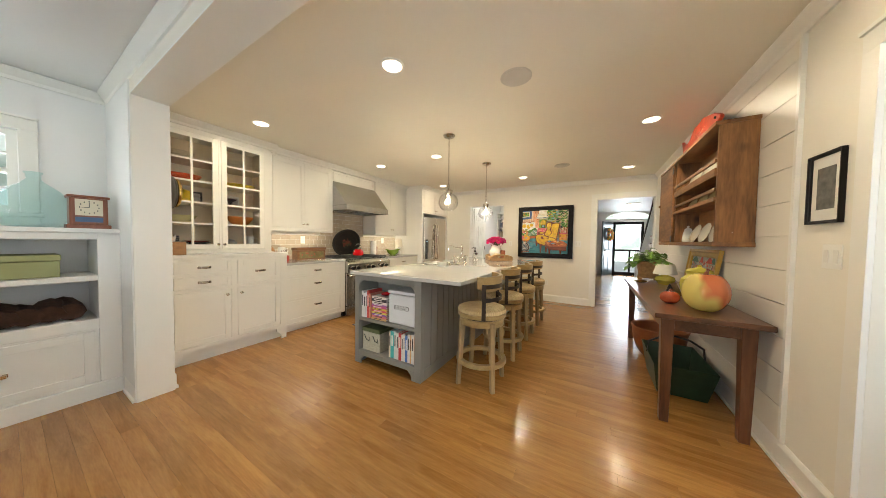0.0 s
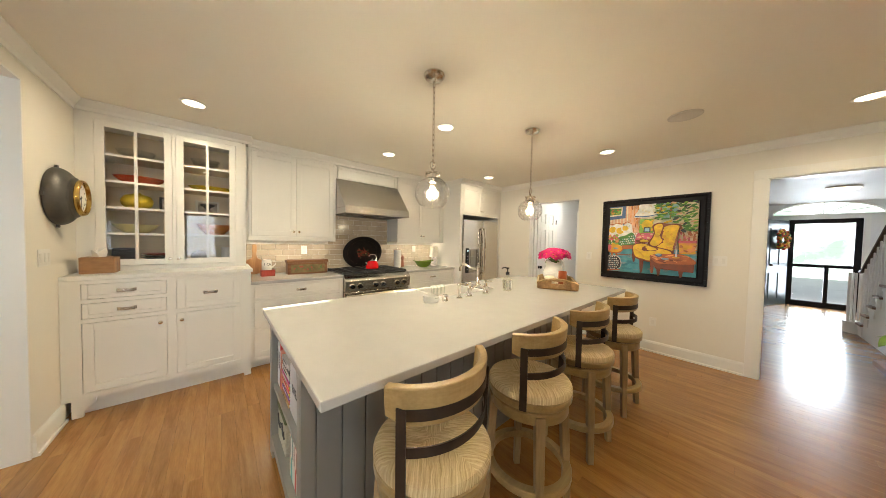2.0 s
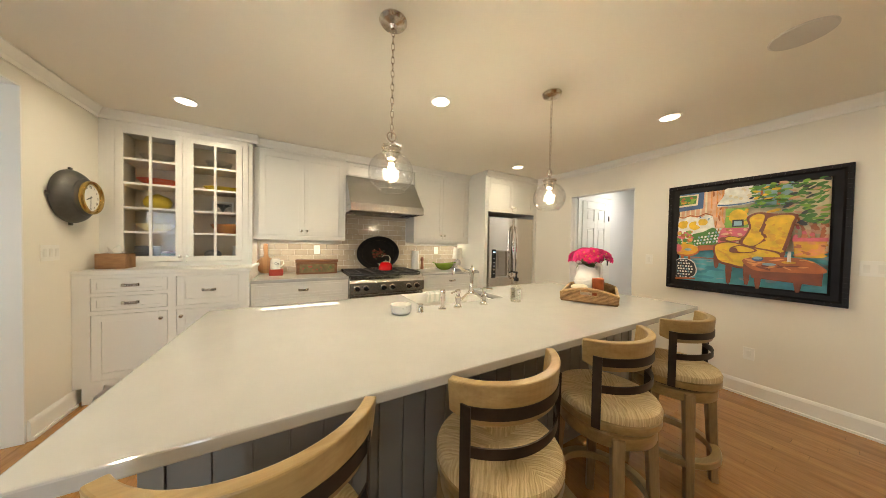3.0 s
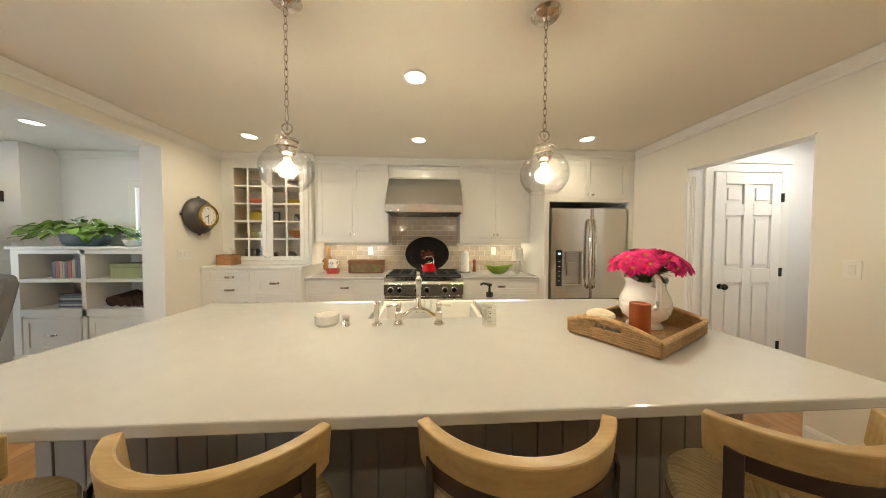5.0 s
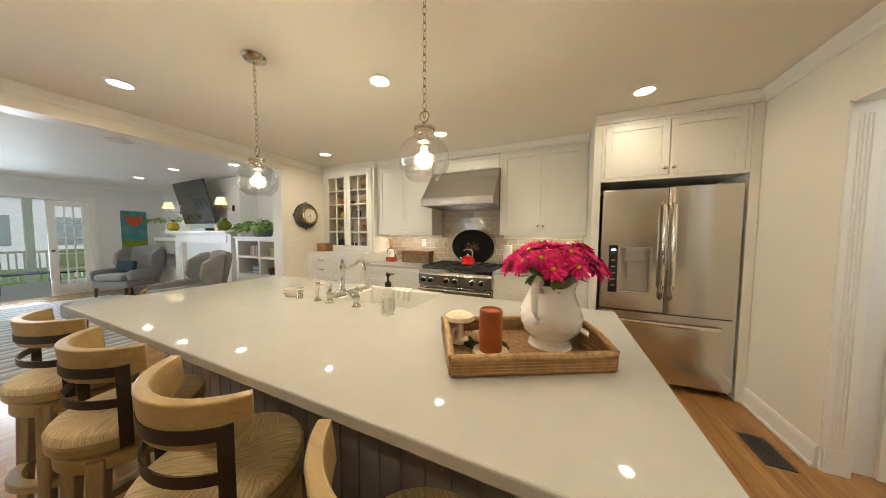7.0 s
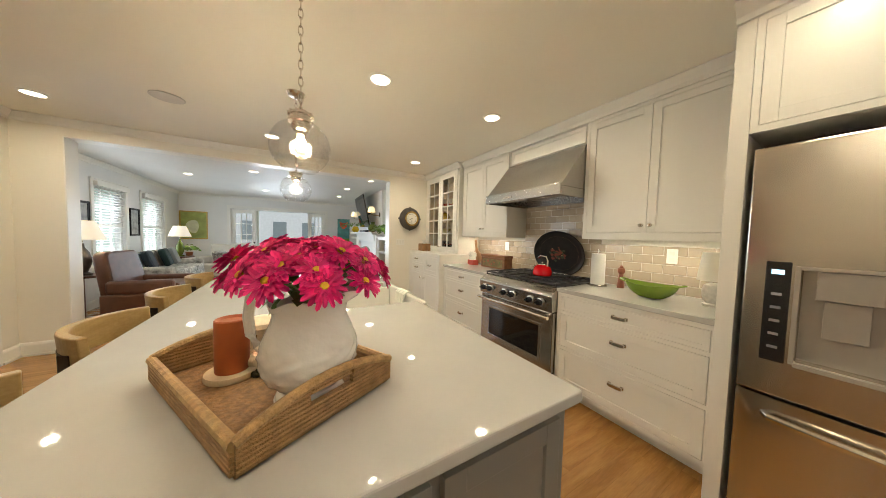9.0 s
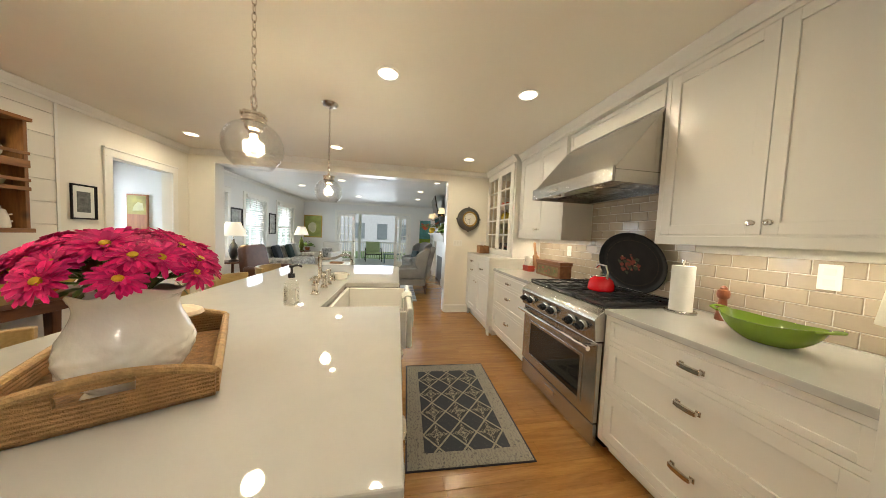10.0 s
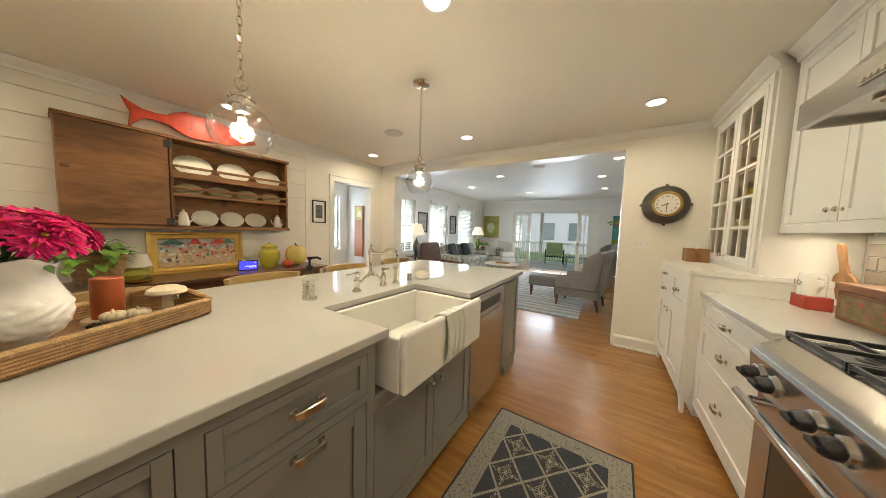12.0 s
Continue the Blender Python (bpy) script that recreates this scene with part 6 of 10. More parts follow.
bb = thing("bread_bin", (-1.585, by, 0.4755), "white enamel bread bin lettered BREAD in the island shelf", "bin")
b = B()
box(b, (-1.755, by, 0.4755), (-1.435, by + 0.22, 0.76))
part("bin", b, mat("white_enamel", (0.72, 0.74, 0.76), 0.25), bb, bevel=0.015, segs=3)
b = B()
box(b, (-1.76, by - 0.005, 0.765), (-1.43, by + 0.225, 0.795))
part("lid", b, MATS["white_enamel"], bb, bevel=0.008)
writing(bb, "BREAD", 0.060, Matrix.Translation((-1.595, by - 0.0012, 0.635)) @ pose(0, 0, 0, 90, 0, 0), INK)
bs = thing("storage_basket", (-2.0, by, 0.1355), "green-rimmed woven storage box in the island shelf", "basket")
b = B()
box(b, (-2.11, by, 0.1355), (-1.87, by + 0.22, 0.33))
part("box", b, mat("pale_weave", (0.45, 0.43, 0.33), 0.8, var=0.2, scale=60, bump=0.6, bscale=150), bs, bevel=0.008)
b = B()
box(b, (-2.115, by - 0.005, 0.33), (-1.865, by + 0.225, 0.372))
part("lid", b, mat("moss_green_weave", (0.10, 0.12, 0.05), 0.8, var=0.2, scale=60, bump=0.6, bscale=150), bs, bevel=0.008)
b = B()
for k in range(2):
    tube(b, [(-2.08 + k * 0.12, by - 0.004, 0.30), (-2.05 + k * 0.12, by - 0.005, 0.25), (-2.01 + k * 0.12, by - 0.004, 0.24), (-2.0 + k * 0.1, by - 0.004, 0.28)], 0.004, 6)
part("cord", b, INK, bs)

# ---- along the range wall ----
CB = 0.955
OLD = mat("black_tole", (0.012, 0.011, 0.010), 0.30, var=0.5, scale=9, spec=0.28, bump=0.1, bscale=18)
tl = thing("oval_tole_tray", label="oval black tin tray painted with flowers, leaning behind the range", category="tray", m=pose(-4.155, 3.40, 1.215, 0, 8, 0) @ pose(0, 0, 0, 90, 0, 90))
b = B()
lathe(b, [(0, 0.0), (0.27, 0.0), (0.29, 0.003), (0.315, 0.018), (0.325, 0.020), (0.322, 0.024), (0.31, 0.022), (0.286, 0.008), (0.27, 0.005), (0, 0.005)], n=56, sy=0.80)
part("tray", b, OLD, tl)
b = B()
rr = random.Random(8)
for k in range(90):
    a = 2 * math.pi * k / 90
    u, v = 0.245 * math.cos(a), 0.245 * 0.79 * math.sin(a)
    quad(b, [(u + dx, v + dy, 0.0056) for dx, dy in ((-0.005, -0.0015), (0.005, -0.0015), (0.005, 0.0015), (-0.005, 0.0015))], 3)
for k in range(64):
    a, r = rr.uniform(0, 6.28), rr.uniform(0.0, 0.105)
    u, v, q = r * math.cos(a) - 0.005, 0.8 * r * math.sin(a) - 0.01, rr.uniform(0.007, 0.017)
    f = b.faces.new([b.verts.new((u + q * (1 + 0.25 * math.cos(5 * i)) * math.cos(math.pi * i / 6), v + q * (1 + 0.25 * math.cos(5 * i)) * math.sin(math.pi * i / 6), 0.006 + 0.0002 * k)) for i in range(12)])
    f.material_index = rr.choice((0, 0, 0, 1, 2))
part("painted_flowers", b, [mat("tole_rust", (0.20, 0.032, 0.016), 0.35, var=0.3, scale=60), mat("tole_cream", (0.30, 0.21, 0.10), 0.35, var=0.3, scale=60), mat("tole_green", (0.035, 0.045, 0.02), 0.35), mat("tole_gold", (0.07, 0.045, 0.018), 0.4)], tl)

RED = mat("red_enamel", (0.60, 0.004, 0.008), 0.08, var=0.02)
kx, ky, kz = -3.86, 3.425, 0.9832
kt = thing("kettle", (kx, ky, kz), "glossy red enamel whistling kettle on the range", "kettle")
b = B()
lathe(b, [(0, kz), (0.088, kz), (0.097, kz + 0.012), (0.096, kz + 0.05), (0.083, kz + 0.088), (0.05, kz + 0.116), (0, kz + 0.12)], (kx, ky, 0), 32)
part("body", b, RED, kt)
b = B()
lathe(b, [(0.045, kz + 0.116), (0.043, kz + 0.124), (0.012, kz + 0.13), (0.009, kz + 0.138), (0.013, kz + 0.146), (0, kz + 0.152)], (kx, ky, 0), 22)
part("lid", b, CHROME, kt)
b = B()
tube(b, [(kx, ky + 0.06, kz + 0.10), (kx, ky + 0.066, kz + 0.165), (kx, ky + 0.04, kz + 0.205), (kx, ky - 0.03, kz + 0.21), (kx, ky - 0.06, kz + 0.185)], 0.009, 8)
part("handle", b, CHROME, kt)
b = B()
cyl(b, (kx, ky - 0.075, kz + 0.06), (kx, ky - 0.115, kz + 0.095), 0.018, 0.012, 14)
part("spout", b, CHROME, kt)

pt = thing("paper_towel_holder", (-3.985, 3.942, CB), "white paper towel roll on a steel stand", "paper towel")
b = B()
lathe(b, [(0, CB), (0.08, CB), (0.08, CB + 0.012), (0.075, CB + 0.016), (0, CB + 0.016)], (-3.985, 3.942, 0), 30)
part("base", b, STEELH, pt)
b = B()
lathe(b, [(0.005, CB + 0.016), (0.005, CB + 0.315), (0.011, CB + 0.318), (0.011, CB + 0.335), (0, CB + 0.337)], (-3.985, 3.942, 0), 14)
part("rod", b, CHROME, pt)
b = B()
lathe(b, [(0.02, CB + 0.017), (0.058, CB + 0.017), (0.058, CB + 0.297), (0.02, CB + 0.297), (0.02, CB + 0.017)], (-3.985, 3.942, 0), 32)
part("roll", b, mat("paper", (0.80, 0.79, 0.75), 0.9, bump=0.2, bscale=300), pt)
MILL = wood("red_brown_wood", (0.16, 0.045, 0.018), (0.30, 0.10, 0.045), 2, 0.3)
b = B()
lathe(b, [(0, CB), (0.029, CB), (0.030, CB + 0.01), (0.025, CB + 0.05), (0.020, CB + 0.10), (0.018, CB + 0.125), (0.027, CB + 0.135), (0.030, CB + 0.155), (0.026, CB + 0.175), (0.016, CB + 0.182), (0.017, CB + 0.19), (0.008, CB + 0.2), (0, CB + 0.205)], (-4.07, 4.10, 0), 22)
solo("pepper_mill", b, MILL, "turned red-brown wooden pepper mill on the worktop", "mill")
GRN = mat("green_glaze", (0.16, 0.25, 0.025), 0.12, var=0.2, scale=5)
b = B()
gx, gy = -3.86, 4.40
lathe(b, [(0, CB + 0.001), (0.055, CB + 0.001), (0.062, CB + 0.005), (0.075, CB + 0.014), (0.090, CB + 0.027), (0.104, CB + 0.043), (0.116, CB + 0.062), (0.124, CB + 0.080), (0.129, CB + 0.094), (0.131, CB + 0.098), (0.126, CB + 0.098), (0.118, CB + 0.080), (0.108, CB + 0.060),
          (0.094, CB + 0.040), (0.075, CB + 0.026), (0.04, CB + 0.020), (0, CB + 0.019)], (gx, gy, 0), 56, sx=0.85, sy=1.32)
for v in b.verts:
    dy = abs(v.co.y - gy)
    v.co.z += 0.016 * max(0.0, dy - 0.06) / 0.11 * max(0.0, v.co.z - CB) / 0.098
for s in (-1, 1):
    tube(b, [(gx - 0.045, gy + s * 0.158, CB + 0.106), (gx - 0.036, gy + s * 0.190, CB + 0.116), (gx, gy + s * 0.202, CB + 0.119), (gx + 0.036, gy + s * 0.190, CB + 0.116), (gx + 0.045, gy + s * 0.158, CB + 0.106)], 0.009, 10, flat=0.7)
solo("green_baking_dish", b, GRN, "oval green glazed baking dish with handles", "dish")
SHADE = glow("lit_lampshade", (1.0, 0.86, 0.62), 0.35)


def table_lamp(x, y, z0, base_prof, base_mat, s0, s1, r0, r1, label, lit=True, shade_mat=None):
    ob = thing("table_lamp", (x, y, z0), label, "lamp")
    bm = B()
    lathe(bm, [(r, z0 + h) for r, h in base_prof], (x, y, 0), 28)
    part("base", bm, base_mat, ob)
    bm = B()
    cyl(bm, (x, y, z0 + base_prof[-1][1] - 0.005), (x, y, z0 + s0 + 0.03), 0.006)
    part("stem", bm, NICKEL, ob)
    bm = B()
    lathe(bm, [(r0, z0 + s0), (r1, z0 + s1), (r1 - 0.003, z0 + s1), (r0 - 0.003, z0 + s0), (r0, z0 + s0)], (x, y, 0), 32)
    part("shade", bm, shade_mat or SHADE, ob, "fabric lampshade")
    return ob


LINEN = mat("linen_shade", (0.74, 0.70, 0.60), 0.9, bump=0.3, bscale=250)
table_lamp(-3.96, 4.715, CB, [(0, 0), (0.05, 0), (0.052, 0.012), (0.042, 0.02), (0.055, 0.06), (0.06, 0.10), (0.048, 0.14), (0.02, 0.155), (0, 0.156)], mat("crackle_grey", (0.55, 0.53, 0.48), 0.3, var=0.2, scale=40), 0.17, 0.36, 0.088, 0.066, "small crackled ceramic lamp with a white shade on the worktop", shade_mat=LINEN)

BOARD = wood("board_wood", (0.30, 0.14, 0.05), (0.48, 0.26, 0.11), 2, 0.4)
cb = thing("cutting_board", label="round wooden paddle board leaning on the tiles", category="board", m=pose(-4.13, 1.98, CB + 0.004, 0, 9, 0))
b = B()
pts = [(0.105 * math.sin(radians(a)), 0.11 - 0.105 * math.cos(radians(a))) for a in range(-166, 167, 8)]
prism(b, pts + [(0.02, 0.26), (0.024, 0.33), (0.02, 0.375), (0, 0.385), (-0.02, 0.375), (-0.024, 0.33), (-0.02, 0.26)], 0.018, on_x(0, 1))
part("board", b, BOARD, cb, bevel=0.004)
mg = thing("quart_jug", (-3.93, 2.10, CB), "white and red lettered jug on a small red box", "jug")
b = B()
box(b, (-3.98, 2.03, CB), (-3.88, 2.17, CB + 0.075))
part("box", b, mat("red_brown_paint", (0.38, 0.05, 0.03), 0.5), mg, bevel=0.003)
b = B()
lathe(b, [(0, CB + 0.076), (0.052, CB + 0.076), (0.052, CB + 0.175), (0.046, CB + 0.20), (0.043, CB + 0.20), (0.048, CB + 0.17), (0, CB + 0.1)], (-3.93, 2.09, 0), 28)
part("jug", b, PORC, mg)
b = B()
tube(b, [(-3.93, 2.14, CB + 0.18), (-3.93, 2.172, CB + 0.18), (-3.93, 2.178, CB + 0.14), (-3.93, 2.14, CB + 0.10)], 0.007, 8)
part("handle", b, PORC, mg)
writing(mg, "1 Qt", 0.042, Matrix.Translation((-3.8768, 2.09, CB + 0.145)) @ pose(0, 0, 0, 90, 0, 90), INK)
wb = thing("wooden_box", (-3.98, 2.545, CB), "old wooden box with painted flowers on the worktop", "box")
b = B()
box(b, (-4.06, 2.31, CB), (-3.92, 2.785, CB + 0.145))
part("body", b, wood("box_wood", (0.14, 0.055, 0.022), (0.27, 0.12, 0.05), 1, 0.5), wb, bevel=0.004)
b = B()
box(b, (-4.065, 2.30, CB + 0.147), (-3.912, 2.795, CB + 0.185))
part("lid", b, MATS["box_wood"], wb, bevel=0.004)
b = B()
box(b, (-3.9199, 2.345, CB + 0.02), (-3.917, 2.75, CB + 0.125))
part("front_panel", b, mat("box_painted_panel", (0.20, 0.15, 0.06), 0.5, var=0.35, scale=22), wb)
b = B()
rr = random.Random(5)
for k in range(16):
    u, v, q = rr.uniform(2.38, 2.72), CB + rr.uniform(0.045, 0.1), rr.uniform(0.008, 0.016)
    f = b.faces.new([b.verts.new((-3.9166 + 0.0001 * k, u + q * math.cos(i * math.pi / 4), v + q * math.sin(i * math.pi / 4))) for i in range(8)])
    f.material_index = k % 2
part("painted_flowers", b, [mat("box_flower_red", (0.35, 0.08, 0.05), 0.5), mat("box_leaf_green", (0.12, 0.16, 0.05), 0.5)], wb)
for y in (2.555, 4.413):
    o = thing("wall_outlet", (-4.19, y, 1.26), "white double outlet plate on the tiles", "outlet", "outlets")
    b = B()
    box(b, (-4.1885, y - 0.036, 1.20), (-4.183, y + 0.036, 1.32))
    part("plate", b, TRIM, o, bevel=0.002)
    b = B()
    for zc in (1.235, 1.285):
        box(b, (-4.183, y - 0.018, zc - 0.016), (-4.1815, y + 0.018, zc + 0.016))
    part("sockets", b, LABELW, o)

# dresser top and contents
tb = thing("tissue_box", (-3.69, 0.91, 1.10), "woven wooden tissue box with a white tissue", "tissue box")
b = B()
box(b, (-3.77, 0.815, 1.10), (-3.60, 0.995, 1.232))
part("box", b, wood("cane_wood", (0.17, 0.08, 0.03), (0.33, 0.17, 0.07), 1, 0.6, 20, 3, 0.8), tb, bevel=0.004)
b = B()
rr = random.Random(2)
top = [b.verts.new((-3.685 + 0.045 * math.cos(i * 0.7) * rr.uniform(0.6, 1.2), 0.90 + 0.05 * math.sin(i * 0.7) * rr.uniform(0.6, 1.2), 1.29 + rr.uniform(-0.03, 0.035))) for i in range(9)]
low = [b.verts.new((-3.685 + 0.014 * math.cos(i * 0.7), 0.90 + 0.035 * math.sin(i * 0.7), 1.231)) for i in range(9)]
for i in range(9):
    b.faces.new([low[i], low[(i + 1) % 9], top[(i + 1) % 9], top[i]])
part("tissue", b, MATS["paper"], tb)
bowl_prof = lambda r, h: [(0, 0.001), (r * 0.45, 0.001), (r * 0.5, 0.008), (r * 0.85, h * 0.6), (r, h), (r * 0.96, h), (r * 0.8, h * 0.62), (r * 0.4, 0.012), (0, 0.012)]
SHELVES = (1.146, 1.437, 1.6677, 1.8983, 2.1289)


def dish(name, y, lv, r, h, material, label, sx=0.8, prof=None, x=-4.02):
    bm = B()
    lathe(bm, [(q, SHELVES[lv] + v) for q, v in (prof or bowl_prof(r, h))], (x, y, 0), 32, sx=min(sx, 0.14 / r))
    return solo(name, bm, material, label, "bowl" if "bowl" in name else "tableware")


SEEDG = glass("cut_glass", (0.95, 0.96, 0.95), 0.12, 0.6)
dish("glass_bowl", 1.06, 4, 0.13, 0.09, SEEDG, "cut glass bowl on the top shelf of the dresser")
dish("glass_bowl", 1.55, 4, 0.12, 0.11, SEEDG, "cut glass bowl on the top shelf of the dresser")
dish("red_leaf_bowl", 1.08, 3, 0.17, 0.075, mat("coral_glaze", (0.55, 0.085, 0.03), 0.2), "coral red leaf-shaped bowl in the dresser")
dish("yellow_dish", 1.60, 3, 0.19, 0.055, mat("yellow_glaze", (0.66, 0.47, 0.03), 0.2), "long yellow dish in the dresser")
dish("yellow_gourd_jar", 1.06, 2, 0.1, 0.17, MATS["yellow_glaze"], "round yellow gourd-shaped jar in the dresser", prof=[(0, 0.001), (0.06, 0.001), (0.1, 0.04), (0.108, 0.08), (0.085, 0.13), (0.03, 0.15), (0.012, 0.165), (0, 0.167)])
dish("cream_bowl", 1.05, 1, 0.15, 0.085, mat("cream_yellow_glaze", (0.66, 0.60, 0.30), 0.2), "pale yellow mixing bowl in the dresser")
dish("orange_bowl", 1.62, 1, 0.15, 0.11, mat("orange_glaze", (0.58, 0.21, 0.05), 0.2), "orange fluted mixing bowl in the dresser")
for k in range(5):
    dish("plate", 1.20, 0, 0.12, 0.012, mat("plate_red", (0.42, 0.10, 0.06), 0.25) if k == 4 else mat("plate_dark", (0.10, 0.09, 0.085), 0.25), "stacked plate in the bottom of the dresser", prof=[(0, 0.004 + k * 0.018), (0.07, 0.004 + k * 0.018), (0.125, 0.02 + k * 0.018), (0.122, 0.022 + k * 0.018), (0.07, 0.009 + k * 0.018), (0, 0.009 + k * 0.018)])
for k in range(7):
    b = B()
    box(b, (-4.15, 0.90 + 0.001 * k, SHELVES[0] + 0.003 + 0.021 * k), (-3.98, 1.04, SHELVES[0] + 0.022 + 0.021 * k))
    solo("placemat_book", b, mat("dark_book", (0.06, 0.055, 0.055), 0.5), "dark book lying in the bottom of the dresser", "book", "books in the dresser", bevel=0.002)
b = B()
lathe(b, [(q, SHELVES[0] + v) for q, v in ((0, 0.001), (0.052, 0.001), (0.055, 0.01), (0.045, 0.12), (0.05, 0.155), (0.046, 0.155), (0.04, 0.12), (0, 0.02))], (-4.0, 1.72, 0), 26)
tube(b, [(-4.0, 1.765, SHELVES[0] + 0.13), (-4.0, 1.80, SHELVES[0] + 0.125), (-4.0, 1.805, SHELVES[0] + 0.07), (-4.0, 1.768, SHELVES[0] + 0.04)], 0.007, 8)
solo("white_jug", b, PORC, "white jug in the bottom of the dresser", "jug")
b = B()
ball(b, (-4.0, 1.50, SHELVES[0] + 0.06), 0.075, 20, sz=0.75)
solo("lidded_tureen", b, mat("grey_glaze", (0.30, 0.29, 0.27), 0.3, var=0.2, scale=20), "round grey patterned tureen in the dresser", "tureen")
for y0, y1, c in ((1.19, 1.285, (0.05, 0.045, 0.04)), (1.46, 1.66, (0.70, 0.67, 0.58))):
    o = thing("small_picture", (-4.12, (y0 + y1) / 2, SHELVES[2]), "small framed picture standing in the dresser", "picture", "pictures in the dresser")
    b = B()
    box(b, (-4.15, y0, SHELVES[2] + 0.001), (-4.135, y1, SHELVES[2] + 0.15))
    part("board", b, mat("pic_%d" % (c[0] * 100), c, 0.5), o, bevel=0.002)
    b = B()
    box(b, (-4.1349, y0 + 0.02, SHELVES[2] + 0.02), (-4.134, y1 - 0.02, SHELVES[2] + 0.13))
    part("print", b, mat("pic_inner_grey", (0.42, 0.38, 0.32), 0.6, var=0.5, scale=30), o)
    if c[0] > 0.3:
        b = B()
        prism(b, [(y0 + 0.03, SHELVES[2] + 0.10), (y0 + 0.07, SHELVES[2] + 0.075), (y0 + 0.10, SHELVES[2] + 0.02), (y0 + 0.125, SHELVES[2] + 0.075), (y1 - 0.03, SHELVES[2] + 0.10), (y1 - 0.05, SHELVES[2] + 0.118), (y0 + 0.05, SHELVES[2] + 0.118)], 0.001, on_x(-4.1339, 1))
        part("dark_motif", b, INK, o)

# ---- tiles ----
b = B()
box(b, (XW + 0.0005, 1.905, CB + 0.001), (XW + 0.006, 4.849, 1.414))
box(b, (XW + 0.0005, 2.874, 1.414), (XW + 0.006, 3.853, 1.80))
splash = solo("backsplash", b, GROUT, "glossy grey-beige subway tiles with white grout", "backsplash", kind="structure")
TLW, TLH, GR = 0.150, 0.0735, 0.003
shared = {}
row = 0
zt = CB + 0.003
while zt < 1.79:
    ya, yb = (1.908, 4.846) if zt + TLH < 1.414 else (2.877, 3.85)
    y = ya - (TLW / 2 if row % 2 else 0)
    while y < yb - 0.01:
        t0, t1 = max(y, ya), min(y + TLW, yb)
        if t1 - t0 > 0.012:
            h = min(TLH, 1.797 - zt)
            key = (round(t1 - t0, 4), round(h, 4))
            if key not in shared:
                bm = B()
                w2, h2 = key[0] / 2, key[1] / 2
                outer = [bm.verts.new((0, u, v)) for u, v in ((-w2, -h2), (w2, -h2), (w2, h2), (-w2, h2))]
                inner = [bm.verts.new((0.004, u, v)) for u, v in ((-w2 + 0.003, -h2 + 0.003), (w2 - 0.003, -h2 + 0.003), (w2 - 0.003, h2 - 0.003), (-w2 + 0.003, h2 - 0.003))]
                bm.faces.new(inner)
                for i in range(4):
                    bm.faces.new([outer[i], outer[(i + 1) % 4], inner[(i + 1) % 4], inner[i]])
                bmesh.ops.recalc_face_normals(bm, faces=bm.faces)
                me = bpy.data.meshes.new("tile")
                bm.to_mesh(me)
                bm.free()
                me.materials.append(TILE)
                shared[key] = me
            o = new("tile", shared[key])
            o.parent = splash
            o.location = (XW + 0.0062, (t0 + t1) / 2, zt + h / 2)
        y += TLW + GR
    zt += TLH + GR
    row += 1


# ---- north wall ----
def flat(bm, m, pts, mi, lift):
    f = bm.faces.new([bm.verts.new(m @ Vector((u, v, lift))) for u, v in pts])
    f.material_index = mi


def frame_bars(bm, m, u0, u1, v0, v1, w, t, mi=0):
    """A mitred picture frame with a raised outer edge."""
    for a, c in (((u0, v0), (u1, v0)), ((u1, v0), (u1, v1)), ((u1, v1), (u0, v1)), ((u0, v1), (u0, v0))):
        du, dv = (c[0] > a[0]) - (c[0] < a[0]), (c[1] > a[1]) - (c[1] < a[1])
        nu, nv = -dv, du
        outer, inner = [], []
        prof = ((0, 0), (0, t), (w * 0.3, t), (w * 0.45, t * 0.7), (w * 0.85, t * 0.65), (w, t * 0.45), (w, 0))
        ra = [bm.verts.new(m @ Vector((a[0] + (du + nu) * d, a[1] + (dv + nv) * d, h))) for d, h in prof]
        rc = [bm.verts.new(m @ Vector((c[0] + (-du + nu) * d, c[1] + (-dv + nv) * d, h))) for d, h in prof]
        for i in range(len(prof) - 1):
            bm.faces.new([ra[i], ra[i + 1], rc[i + 1], rc[i]]).material_index = mi


PU0, PU1, PV0, PV1 = -1.523, -0.412, 0.94, 2.05
pic = thing("large_painting", (-0.97, YN, PV0), "bright painting of a yellow armchair in a black notched frame", "painting")
nm = on_y(YN - 0.002, -1)
FRAMEB = mat("black_frame", (0.008, 0.006, 0.006), 0.42, var=0.3, scale=12, spec=0.22)
b = B()
frame_bars(b, nm, PU0, PU1, PV0, PV1, 0.095, 0.045)
rr = random.Random(6)
for k in range(26):
    for edge in range(4):
        s = (k + rr.uniform(0.2, 0.8)) / 26
        u, v = ((PU0 + (PU1 - PU0) * s, PV0 + 0.014), (PU0 + (PU1 - PU0) * s, PV1 - 0.014), (PU0 + 0.014, PV0 + (PV1 - PV0) * s), (PU1 - 0.014, PV0 + (PV1 - PV0) * s))[edge]
        du, dv = (0.004, 0.014) if edge < 2 else (0.014, 0.004)
        box(b, (u - du, v - dv, 0.043), (u + du, v + dv, 0.049), 0, nm)
part("frame", b, FRAMEB, pic, smooth=False)
PC = {}
